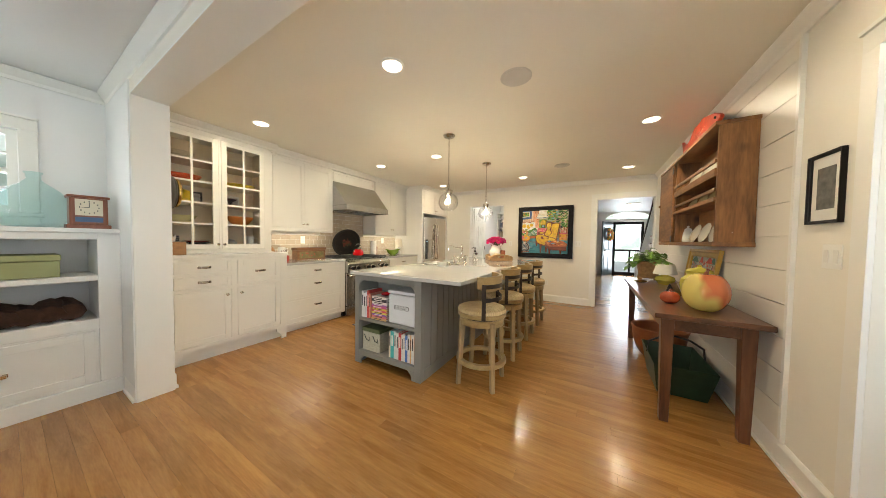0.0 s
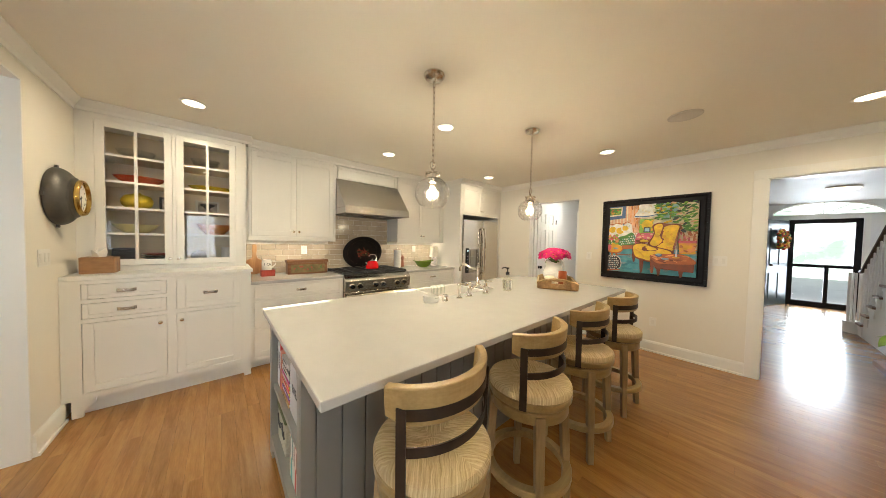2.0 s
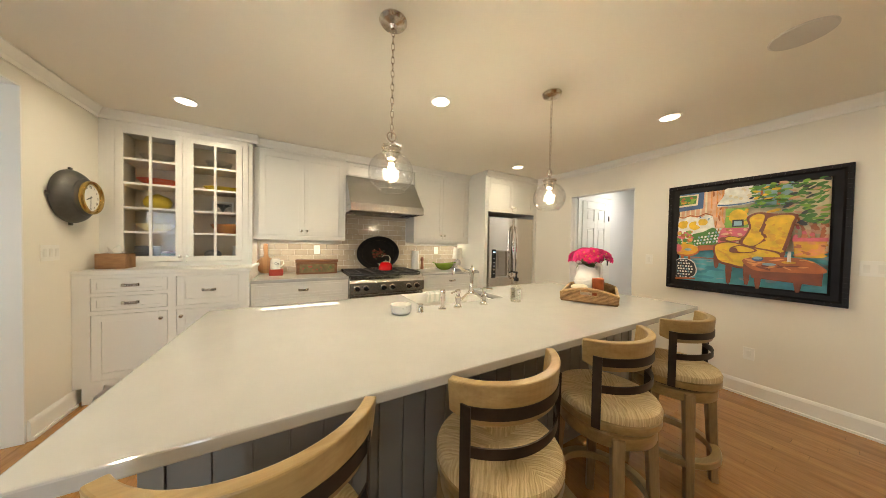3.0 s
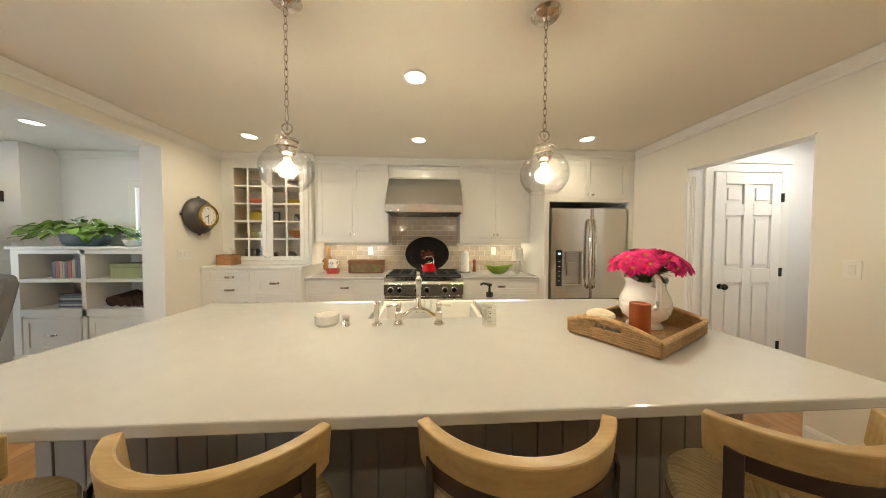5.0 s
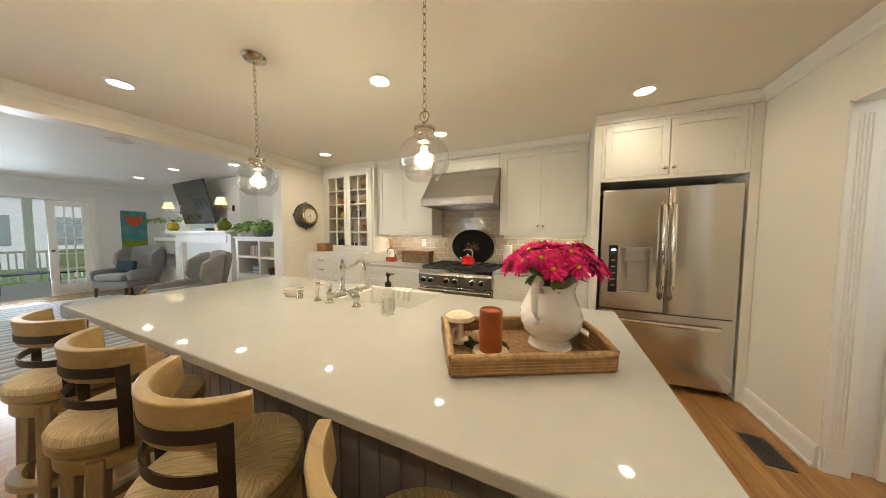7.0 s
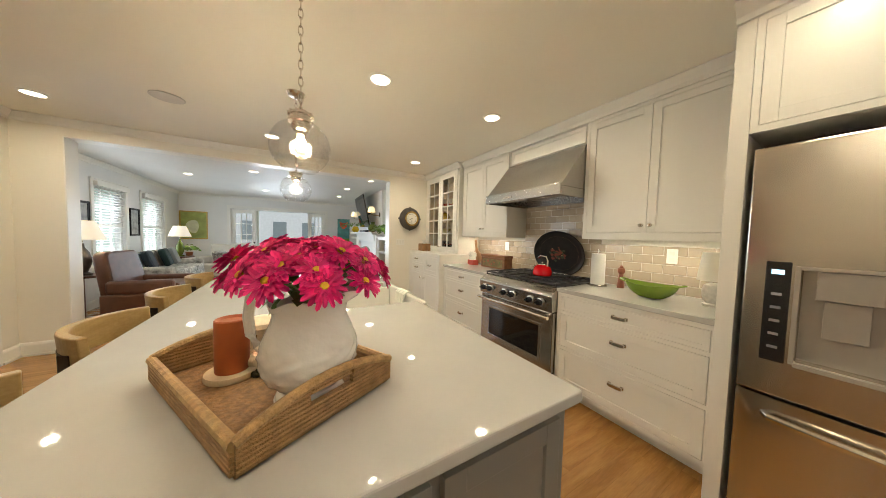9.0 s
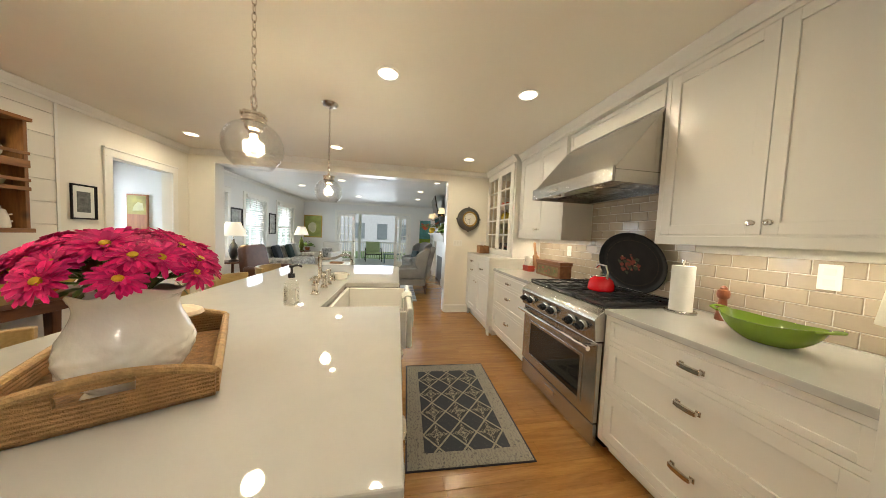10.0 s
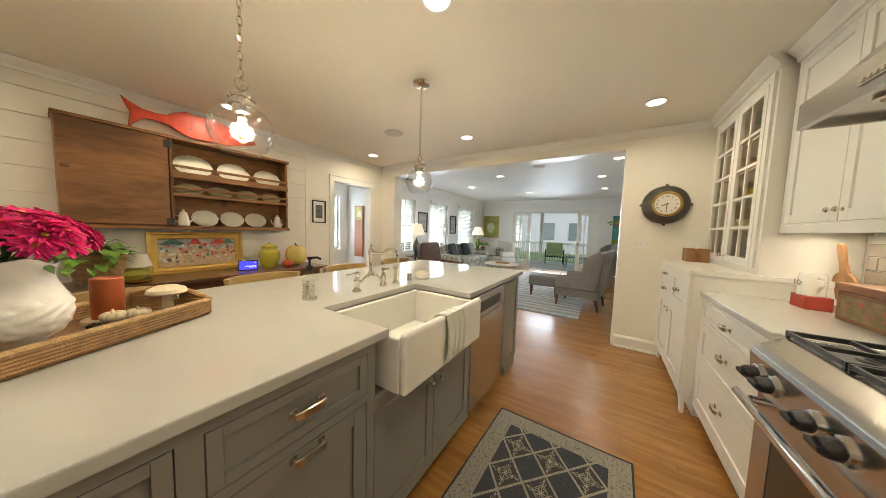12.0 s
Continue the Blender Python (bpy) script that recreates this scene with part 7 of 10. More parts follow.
pal = {"pink": (0.72, 0.42, 0.25), "orange": (0.72, 0.30, 0.09), "cream": (0.75, 0.66, 0.45), "teal": (0.06, 0.30, 0.40), "teal2": (0.10, 0.42, 0.50), "blue": (0.06, 0.12, 0.26), "green": (0.06, 0.20, 0.03),
       "lime": (0.22, 0.40, 0.05), "yellow": (0.75, 0.48, 0.02), "yellow2": (0.68, 0.36, 0.02), "brown": (0.18, 0.045, 0.015), "rust": (0.42, 0.12, 0.03), "white": (0.78, 0.77, 0.70), "black": (0.02, 0.025, 0.03), "rose": (0.62, 0.12, 0.16), "sky": (0.25, 0.42, 0.48)}
names = list(pal)
mats = [mat("paint_" + n, pal[n], 0.45, var=0.25, scale=16, bump=0.35, bscale=60) for n in names]
b = B()
cu0, cu1, cv0, cv1 = PU0 + 0.09, PU1 - 0.09, PV0 + 0.09, PV1 - 0.09
lift = [0.008]


def P(name, *pts):
    lift[0] += 0.0002
    flat(b, nm, [(cu0 + (cu1 - cu0) * u, cv0 + (cv1 - cv0) * v) for u, v in pts], names.index(name), lift[0])


def E(name, u, v, ru, rv, n=14, j=0.0):
    P(name, *[(min(1, max(0, u + ru * (1 + j * math.sin(5 * i + u * 90)) * math.cos(2 * math.pi * i / n))), min(1, max(0, v + rv * (1 + j * math.sin(3 * i + v * 70)) * math.sin(2 * math.pi * i / n)))) for i in range(n)])


def rounded(pts, k=5):
    """A soft closed outline through the points."""
    out = []
    for i in range(len(pts)):
        p0, p1, p2, p3 = (Vector(pts[(i + j) % len(pts)]) for j in (-1, 0, 1, 2))
        for n in range(k):
            t = n / k
            q = 0.5 * (2 * p1 + (p2 - p0) * t + (2 * p0 - 5 * p1 + 4 * p2 - p3) * t * t + (3 * p1 - p0 - 3 * p2 + p3) * t ** 3)
            out.append((min(1, max(0, q.x)), min(1, max(0, q.y))))
    return out


def S(name, *pts):
    P(name, *rounded(pts))


def stroke(name, w, *pts):
    """A brush line through the points, of uneven width."""
    for i, (p, q) in enumerate(zip(pts, pts[1:])):
        d = (Vector(q) - Vector(p))
        n = Vector((-d.y, d.x)).normalized() * w * rr.uniform(0.7, 1.15)
        o = d.normalized() * w * 0.6
        pts4 = [Vector(p) - n - o, Vector(q) - n + o, Vector(q) + n + o, Vector(p) + n - o]
        P(name, *[(min(1, max(0, v.x)), min(1, max(0, v.y))) for v in pts4])


def daubs(cols, n, u0, u1, v0, v1, ru, rv, tilt=0.0):
    """Loose brush marks over a patch of the canvas."""
    for k in range(n):
        u, v, a = rr.uniform(u0, u1), rr.uniform(v0, v1), tilt + rr.uniform(-0.5, 0.5)
        x, y = ru * rr.uniform(0.6, 1.3), rv * rr.uniform(0.6, 1.3)
        c, t = math.cos(a), math.sin(a)
        P(rr.choice(cols), *[(min(1, max(0, u + x * math.cos(i) * c - y * math.sin(i) * t)), min(1, max(0, v + x * math.cos(i) * t + y * math.sin(i) * c))) for i in (0, 0.8, 1.6, 2.4, 3.1, 3.9, 4.7, 5.5)])


P("cream", (0, 0), (1, 0), (1, 1), (0, 1))
P("teal2", (0, 0), (1, 0), (1, 0.36), (0, 0.36))
daubs(("teal2", "teal", "teal2", "sky"), 70, 0.02, 0.98, 0.02, 0.33, 0.06, 0.016)
P("pink", (0, 0.36), (0.39, 0.36), (0.39, 1), (0, 1))
for k in range(9):
    stroke("cream" if k < 6 else "orange", 0.007, (0.01 + k * 0.043, 0.72), (0.012 + k * 0.043, 0.86), (0.01 + k * 0.043, 1.0))
daubs(("orange", "pink", "rust"), 34, 0.26, 0.38, 0.45, 0.98, 0.007, 0.03)
P("blue", (0, 0.80), (0.205, 0.82), (0.21, 1), (0, 1))
P("cream", (0, 0.85), (0.16, 0.86), (0.165, 0.985), (0, 0.985))
P("green", (0, 0.87), (0.145, 0.88), (0.15, 0.97), (0, 0.97))
daubs(("lime", "yellow2", "rust", "green"), 22, 0.01, 0.13, 0.885, 0.955, 0.02, 0.012)
P("sky", (0.58, 0.80), (0.80, 0.80), (0.80, 1), (0.58, 1))
stroke("rust", 0.010, (0.615, 0.82), (0.62, 1.0))
stroke("rust", 0.009, (0.72, 0.80), (0.725, 1.0))
# sofa with pillows and a checked throw
S("white", (0, 0.42), (0.15, 0.40), (0.30, 0.44), (0.29, 0.70), (0.24, 0.745), (0.18, 0.715), (0.09, 0.735), (0.03, 0.71), (0, 0.72))
stroke("rust", 0.007, (0, 0.735), (0.05, 0.725), (0.10, 0.748), (0.17, 0.73), (0.23, 0.762), (0.28, 0.735))
daubs(("blue", "white", "sky"), 20, 0.16, 0.28, 0.64, 0.72, 0.012, 0.012)
for u, v, c in ((0.045, 0.645, 0.062), (0.145, 0.63, 0.066), (0.21, 0.665, 0.05)):
    E("white", u, v, c * 1.12, c * 1.05, 14, 0.12)
    E("yellow", u, v, c * 0.82, c * 0.74, 12, 0.1)
S("green", (0.12, 0.52), (0.22, 0.56), (0.30, 0.60), (0.345, 0.50), (0.34, 0.42), (0.24, 0.40), (0.15, 0.41))
for i in range(8):
    for j in range(5):
        u = 0.145 + i * 0.026 + 0.006 * j
        v = 0.425 + j * 0.033 + 0.004 * i
        if v < 0.40 + 0.56 * u:
            E("white" if (i + j) % 3 else "sky", u, v, 0.0095, 0.0125, 7, 0.3)
P("rust", (0.17, 0.345), (0.35, 0.365), (0.345, 0.42), (0.18, 0.405))
stroke("rust", 0.006, (0.12, 0.262), (0.20, 0.27), (0.33, 0.268))
stroke("sky", 0.004, (0.12, 0.25), (0.33, 0.255))
daubs(("rose", "orange", "rose", "lime", "green", "yellow", "rust"), 46, 0.0, 0.14, 0.40, 0.57, 0.020, 0.020)
for u in (0.05, 0.11):
    stroke("rust", 0.012, (u, 0.30), (u + 0.006, 0.15))
E("rust", 0.088, 0.350, 0.106, 0.070, 20, 0.02)
E("yellow2", 0.086, 0.362, 0.098, 0.062, 20, 0.02)
daubs(("orange", "yellow2"), 14, 0.02, 0.16, 0.33, 0.39, 0.025, 0.008)
E("rose", 0.015, 0.375, 0.03, 0.045, 12, 0.1)
E("sky", 0.10, 0.36, 0.03, 0.014, 10, 0.1)
E("white", 0.065, 0.14, 0.12, 0.12, 20, 0.05)
E("black", 0.064, 0.138, 0.112, 0.112, 20, 0.05)
for i in range(9):
    for j in range(7):
        u, v = -0.03 + i * 0.024 + 0.005 * (j % 2), 0.045 + j * 0.031
        if ((u - 0.064) / 0.1) ** 2 + ((v - 0.138) / 0.1) ** 2 < 1 and u > 0:
            E("white" if (i + j) % 4 else "sky", u, v, 0.0088, 0.0105, 7, 0.3)
stroke("rust", 0.010, (0.0, 0.02), (0.08, 0.03), (0.165, 0.035))
# lamp on a cloth-covered table
S("rose", (0.345, 0.43), (0.46, 0.445), (0.555, 0.50), (0.55, 0.585), (0.46, 0.60), (0.37, 0.585))
daubs(("rose", "rust", "pink"), 18, 0.38, 0.54, 0.47, 0.57, 0.022, 0.012)
P("lime", (0.39, 0.59), (0.55, 0.59), (0.545, 0.79), (0.39, 0.79))
daubs(("yellow", "lime", "yellow2", "cream"), 26, 0.40, 0.54, 0.61, 0.78, 0.02, 0.018)
S("yellow", (0.43, 0.66), (0.52, 0.66), (0.54, 0.72), (0.50, 0.77), (0.45, 0.77), (0.42, 0.72))
P("black", (0.44, 0.60), (0.52, 0.60), (0.518, 0.672), (0.442, 0.672))
P("sky", (0.452, 0.612), (0.508, 0.612), (0.506, 0.658), (0.454, 0.658))
S("white", (0.325, 0.822), (0.40, 0.812), (0.50, 0.815), (0.64, 0.845), (0.615, 0.89), (0.585, 0.95), (0.565, 1.0), (0.395, 1.0), (0.375, 0.93))
stroke("blue", 0.007, (0.335, 0.832), (0.41, 0.825), (0.50, 0.828), (0.57, 0.842), (0.63, 0.852))
daubs(("cream", "white", "white"), 22, 0.40, 0.58, 0.86, 0.98, 0.018, 0.014)
# plant in a pot
for k in range(3):
    stroke("rust", 0.009, (0.88 + 0.04 * k, 0.45), (0.87 + 0.05 * k, 0.56), (0.84 + 0.06 * k, 0.66))
daubs(("pink", "rust", "rose"), 22, 0.83, 0.99, 0.48, 0.62, 0.016, 0.022)
for k in range(230):
    u, v = rr.uniform(0.57, 0.99), rr.uniform(0.60, 0.99)
    if v > 1.16 - 0.66 * u and (v > 0.72 or u > 0.84):
        daubs(("green", "green", "lime", "green", "lime", "yellow" if u < 0.75 else "pink", "black"), 1, u, u + 0.001, v, v + 0.001, 0.026, 0.011, 0.15)
P("yellow2", (0.835, 0.31), (0.975, 0.31), (0.995, 0.46), (0.825, 0.46))
daubs(("yellow", "yellow2", "orange", "rust"), 26, 0.84, 0.98, 0.325, 0.44, 0.022, 0.010)
P("rose", (0.82, 0.45), (1.0, 0.45), (1.0, 0.482), (0.82, 0.482))
# armchair
for u, v0, v1 in ((0.35, 0.17, 0.31), (0.44, 0.02, 0.22), (0.70, 0.10, 0.26)):
    S("brown", (u - 0.02, v1), (u + 0.022, v1), (u + 0.016, v0 + 0.03), (u, v0), (u - 0.014, v0 + 0.03))
S("brown", (0.55, 0.685), (0.62, 0.728), (0.72, 0.708), (0.842, 0.692), (0.835, 0.62), (0.795, 0.40), (0.755, 0.26), (0.62, 0.32), (0.505, 0.43), (0.545, 0.52), (0.565, 0.59))
S("yellow", (0.568, 0.675), (0.622, 0.712), (0.66, 0.69), (0.645, 0.60), (0.63, 0.54), (0.66, 0.48), (0.60, 0.41), (0.53, 0.435), (0.56, 0.52), (0.58, 0.59))
S("yellow", (0.68, 0.665), (0.75, 0.69), (0.825, 0.675), (0.812, 0.60), (0.775, 0.41), (0.74, 0.30), (0.66, 0.345), (0.61, 0.40), (0.68, 0.47), (0.66, 0.55), (0.675, 0.62))
daubs(("yellow2", "yellow", "yellow"), 30, 0.67, 0.78, 0.36, 0.65, 0.020, 0.022, 1.2)
daubs(("yellow2", "yellow"), 14, 0.58, 0.63, 0.45, 0.68, 0.012, 0.022, 1.2)
S("brown", (0.328, 0.40), (0.37, 0.438), (0.46, 0.448), (0.61, 0.395), (0.765, 0.345), (0.74, 0.235), (0.55, 0.185), (0.45, 0.20), (0.37, 0.235), (0.335, 0.31))
S("yellow", (0.342, 0.395), (0.375, 0.427), (0.46, 0.436), (0.60, 0.385), (0.75, 0.335), (0.728, 0.25), (0.55, 0.205), (0.46, 0.225), (0.38, 0.252), (0.35, 0.31))
stroke("yellow2", 0.008, (0.36, 0.36), (0.42, 0.32), (0.47, 0.25))
daubs(("yellow2", "yellow", "yellow"), 26, 0.38, 0.70, 0.24, 0.39, 0.022, 0.008)
S("brown", (0.385, 0.475), (0.44, 0.505), (0.51, 0.49), (0.525, 0.468), (0.46, 0.45), (0.40, 0.455))
S("yellow", (0.41, 0.475), (0.45, 0.497), (0.51, 0.483), (0.515, 0.47), (0.45, 0.458))
E("brown", 0.395, 0.472, 0.024, 0.022, 12, 0.05)
S("brown", (0.45, 0.385), (0.52, 0.415), (0.62, 0.375), (0.60, 0.345), (0.52, 0.335), (0.46, 0.345))
S("yellow", (0.47, 0.382), (0.52, 0.405), (0.605, 0.372), (0.59, 0.352), (0.52, 0.345))
E("brown", 0.473, 0.362, 0.030, 0.026, 12, 0.05)
# low table
for u, v0, v1 in ((0.565, 0.03, 0.23), (0.635, 0.0, 0.16), (0.86, 0.0, 0.12)):
    S("brown", (u - 0.022, v1), (u + 0.022, v1), (u + 0.014, v0 + 0.02), (u, v0), (u - 0.014, v0 + 0.02))
P("brown", (0.60, 0.10), (0.98, 0.075), (0.985, 0.20), (0.56, 0.21))
S("rust", (0.54, 0.275), (0.64, 0.30), (0.87, 0.302), (0.98, 0.235), (0.99, 0.185), (0.80, 0.172), (0.63, 0.172), (0.555, 0.225))
daubs(("orange", "rust", "rust", "brown"), 30, 0.58, 0.94, 0.19, 0.285, 0.035, 0.008)
E("blue", 0.632, 0.285, 0.036, 0.022)
E("sky", 0.632, 0.293, 0.028, 0.014)
E("sky", 0.70, 0.238, 0.042, 0.012)
E("yellow2", 0.81, 0.262, 0.04, 0.012)
P("white", (0.80, 0.268), (0.822, 0.268), (0.82, 0.37), (0.803, 0.37))
part("canvas", b, mats, pic, "yellow armchair, lamp and plants in thick bright paint", smooth=False)


def plate(m, u, v, w, h, kind, label):
    o = thing(kind, m @ Vector((u, v, 0)), label, "switch" if "switch" in kind else "outlet", "wall plates")
    bm = B()
    box(bm, (u - w / 2, v - h / 2, 0.0005), (u + w / 2, v + h / 2, 0.006), 0, m)
    part("plate", bm, TRIM, o, bevel=0.002)
    bm = B()
    n = max(1, round(w / 0.055))
    for i in range(n):
        uc = u - w / 2 + w * (i + 0.5) / n
        box(bm, (uc - 0.014, v - 0.03, 0.006), (uc + 0.014, v + 0.03, 0.009), 0, m)
    part("rocker", bm, LABELW, o, bevel=0.001)


wn, we, ws = on_y(YN, -1), on_x(XE, -1), on_y(YS, 1)
plate(wn, -0.32, 1.25, 0.115, 0.115, "light_switch", "white double light switch on the cream wall")
plate(wn, -1.71, 1.235, 0.07, 0.115, "light_switch", "white light switch on the cream wall")
plate(wn, -0.90, 0.40, 0.07, 0.115, "wall_outlet", "white wall outlet low on the cream wall")
plate(we, 2.03, 1.23, 0.115, 0.115, "light_switch", "white light switch beside the doorway")
plate(ws, -3.255, 1.255, 0.16, 0.115, "light_switch", "white triple light switch below the clock")

# ---- passage behind the north wall ----
pd = thing("door_3", (-2.8, 6.77, 0), "white six-panel door with a black knob and hinges", "door", kind="structure")
dm = on_x(-2.799, 1)
b = B()
DU0, DU1, DVT = 6.345, 7.085, 2.12
for a, c in (((DU0, 0.02), (DU0 + 0.11, DVT)), ((DU1 - 0.11, 0.02), (DU1, DVT)), (((DU0 + DU1) / 2 - 0.05, 0.22), ((DU0 + DU1) / 2 + 0.05, 2.0)), ((DU0 + 0.11, 0.02), (DU1 - 0.11, 0.22)), ((DU0 + 0.11, 2.0), (DU1 - 0.11, DVT))):
    box(b, (*a, 0.004), (*c, 0.036), 0, dm)
for v0, v1 in ((0.98, 1.13), (1.68, 1.80)):
    for u0, u1 in ((DU0 + 0.11, (DU0 + DU1) / 2 - 0.05), ((DU0 + DU1) / 2 + 0.05, DU1 - 0.11)):
        box(b, (u0, v0, 0.004), (u1, v1, 0.036), 0, dm)
leaf = part("leaf", b, TRIM, pd, bevel=0.004)
for v0, v1 in ((0.22, 0.98), (1.13, 1.68), (1.80, 2.0)):
    for u0, u1 in ((DU0 + 0.11, (DU0 + DU1) / 2 - 0.05), ((DU0 + DU1) / 2 + 0.05, DU1 - 0.11)):
        b = B()
        box(b, (u0, v0, 0.004), (u1, v1, 0.018), 0, dm)
        box(b, (u0 + 0.035, v0 + 0.035, 0.018), (u1 - 0.035, v1 - 0.035, 0.030), 0, dm)
        part("panel", b, TRIM, leaf, bevel=0.006)
for v in (1.865, 1.09, 0.317):
    b = B()
    box(b, (DU1 - 0.012, v - 0.045, 0.036), (DU1 + 0.022, v + 0.045, 0.041), 0, dm)
    part("hinge", b, BLACK, pd)
b = B()
lathe(b, [(0.028, 0.036), (0.028, 0.042), (0.011, 0.046), (0.011, 0.065), (0.026, 0.07), (0.032, 0.085), (0.024, 0.098), (0, 0.102)], m=dm @ Matrix.Translation((DU0 + 0.07, 0.945, 0)), n=20)
part("knob", b, BLACK, pd)
b = B()
casing(b, on_x(-2.8, 1), DU0 - 0.004, DU1 + 0.024, DVT + 0.01, 0.085)
base(b, on_x(-2.8, 1), 7.26, 8.6)
solo("trim_passage", b, TRIM, "white door casing and baseboard in the passage", "trim", kind="structure", smooth=False)
bk = thing("bookcase", (-2.4, 8.4, 0), "white built-in bookcase with books at the end of the passage", "bookcase")
b = B()
for x in (-2.795, -2.21):
    box(b, (x, 8.25, 0), (x + 0.03, 8.595, 2.2))
for zz in (0.0, 0.75, 1.1, 1.4, 1.7, 2.0, 2.17):
    box(b, (-2.765, 8.25, zz), (-2.21, 8.595, zz + 0.03))
box(b, (-2.765, 8.585, 0.03), (-2.21, 8.594, 2.17))
part("case", b, TRIM, bk)
b = B()
shaker(b, on_y(8.249, -1), -2.79, -2.19, 0.05, 0.74)
part("door", b, TRIM, bk)
rr = random.Random(21)
for zz in (0.78, 1.13, 1.43, 1.73):
    x = -2.75
    while x < -2.30:
        w, h = rr.uniform(0.018, 0.045), rr.uniform(0.15, 0.25)
        if rr.random() < 0.8:
            b = B()
            box(b, (x, 8.30, zz + 0.001), (x + w - 0.002, 8.48, zz + h))
            solo("book", b, mat("spine_%d" % rr.randrange(5), [(0.25, 0.12, 0.08), (0.1, 0.12, 0.16), (0.4, 0.32, 0.2), (0.05, 0.05, 0.05), (0.35, 0.1, 0.06)][rr.randrange(5)], 0.5), "book standing in the passage bookcase", "book", "books in the passage bookcase", bevel=0.002)
        x += w
vt = thing("floor_vent", (-2.8, 5.82, 0), "dark slotted metal floor vent in the oak floor", "vent")
b = B()
box(b, (-2.95, 5.745, 0.0005), (-2.66, 5.885, 0.004))
part("frame", b, mat("dark_vent", (0.05, 0.045, 0.04), 0.5, 0.5), vt)
for k in range(13):
    b = B()
    box(b, (-2.935 + k * 0.021, 5.76, 0.004), (-2.925 + k * 0.021, 5.87, 0.006))
    part("slat", b, BRONZE, vt)

# ---- entrance hall ----
b = B()
casing(b, on_y(12.5, -1), 0.63, 1.63, 2.12, 0.085)
base(b, on_y(12.5, -1), -0.6, 0.54)
solo("trim_hall", b, TRIM, "white casing of the front door", "trim", kind="structure", smooth=False)
sd = thing("storm_door", (1.13, 12.53, 0), "black-framed glass storm door letting in daylight", "door")
b = B()
for a, c in (((0.63, 0.0), (0.72, 2.12)), ((1.54, 0.0), (1.63, 2.12)), ((0.72, 0.0), (1.54, 0.13)), ((0.72, 2.02), (1.54, 2.12)), ((0.72, 0.96), (1.54, 1.03)), ((1.17, 0.13), (1.23, 0.96))):
    box(b, (*a, -0.05), (*c, -0.01), 0, on_y(12.5, -1))
part("frame", b, FRAMEB, sd)
b = B()
box(b, (0.72, 0.13, -0.032), (1.54, 2.02, -0.028), 0, on_y(12.5, -1))
part("pane", b, CLEAR, sd).visible_shadow = False
DKG = mat("dark_green_door", (0.025, 0.045, 0.045), 0.35, var=0.05)
fd = thing("front_door", label="dark green front door standing open", category="door", m=pose(0.635, 12.44, 0, 0, 0, 246))
b = B()
box(b, (0, -0.045, 0.01), (0.90, 0, 2.10))
for v0, v1 in ((0.18, 0.8), (1.0, 1.9)):
    for u0, u1 in ((0.1, 0.41), (0.49, 0.8)):
        box(b, (u0, 0.0, v0), (u1, 0.012, v1))
        box(b, (u0, -0.057, v0), (u1, -0.045, v1))
part("leaf", b, DKG, fd, bevel=0.006)
b = B()
ball(b, (0.83, 0.05, 1.0), 0.03)
part("knob", b, BRONZE, fd)
WM = pose(0.635, 12.44, 0, 0, 0, 246) @ Matrix.Translation((0.45, 0.035, 1.62))
wr = thing("wreath", label="autumn wreath of red, orange and yellow blooms on the front door", category="wreath", m=WM)
rr = random.Random(31)
for nm_, col in (("red_blooms", (0.45, 0.05, 0.02)), ("orange_blooms", (0.6, 0.22, 0.03)), ("yellow_blooms", (0.65, 0.42, 0.04)), ("green_leaves", (0.1, 0.16, 0.04))):
    b = B()
    for k in range(34):
        a, r = rr.uniform(0, 6.28), rr.uniform(0.13, 0.24)
        ball(b, (r * math.cos(a), 0.02 + rr.uniform(-0.0, 0.05), r * math.sin(a)), rr.uniform(0.02, 0.04), 7, k=4)
    tagged(part(nm_, b, mat("wreath_" + nm_, col, 0.8, var=0.3, scale=40), wr, smooth=False), kind="stuff")
fl = thing("fanlight", (1.12, 12.56, 2.22), "arched white fanlight window above the front door", "window", kind="structure")
b = B()
FXc, FR0, FH = 1.12, 0.76, 0.30
arcp = [(FXc + FR0 * math.cos(math.pi * i / 24), 2.225 + FH * math.sin(math.pi * i / 24)) for i in range(25)]
prism(b, [(0.34, 2.222), (arcp[-1][0] + 0.005, 2.225)] + list(reversed(arcp[1:-1]))[0:12][::1] + [(FXc, CEIL), (0.34, CEIL)], 0.06, Matrix.Translation((0, 0, 0)) @ on_y(12.58, -1))
prism(b, [(1.90, 2.222), (1.90, CEIL), (FXc, CEIL)] + [p for p in reversed(arcp[0:13])], 0.06, on_y(12.58, -1))
part("spandrel", b, LPAINT, fl, smooth=False)
b = B()
tube(b, [(u, 12.53, v) for u, v in arcp], 0.018, 6)
for i in (4, 8, 12, 16, 20):
    tube(b, [(FXc, 12.54, 2.235), (arcp[i][0], 12.54, arcp[i][1])], 0.01, 6)
box(b, (0.36, 12.50, 2.20), (1.88, 12.56, 2.24))
part("bars", b, TRIM, fl)
hl = thing("flush_ceiling_light", (1.0, 10.3, CEIL), "round white flush ceiling light in the hall, lit", "lamp")
b = B()
lathe(b, [(0.19, CEIL), (0.19, CEIL - 0.03), (0.17, CEIL - 0.035), (0.17, CEIL - 0.02)], (1.0, 10.0, 0), 30)
part("ring", b, NICKEL, hl)
b = B()
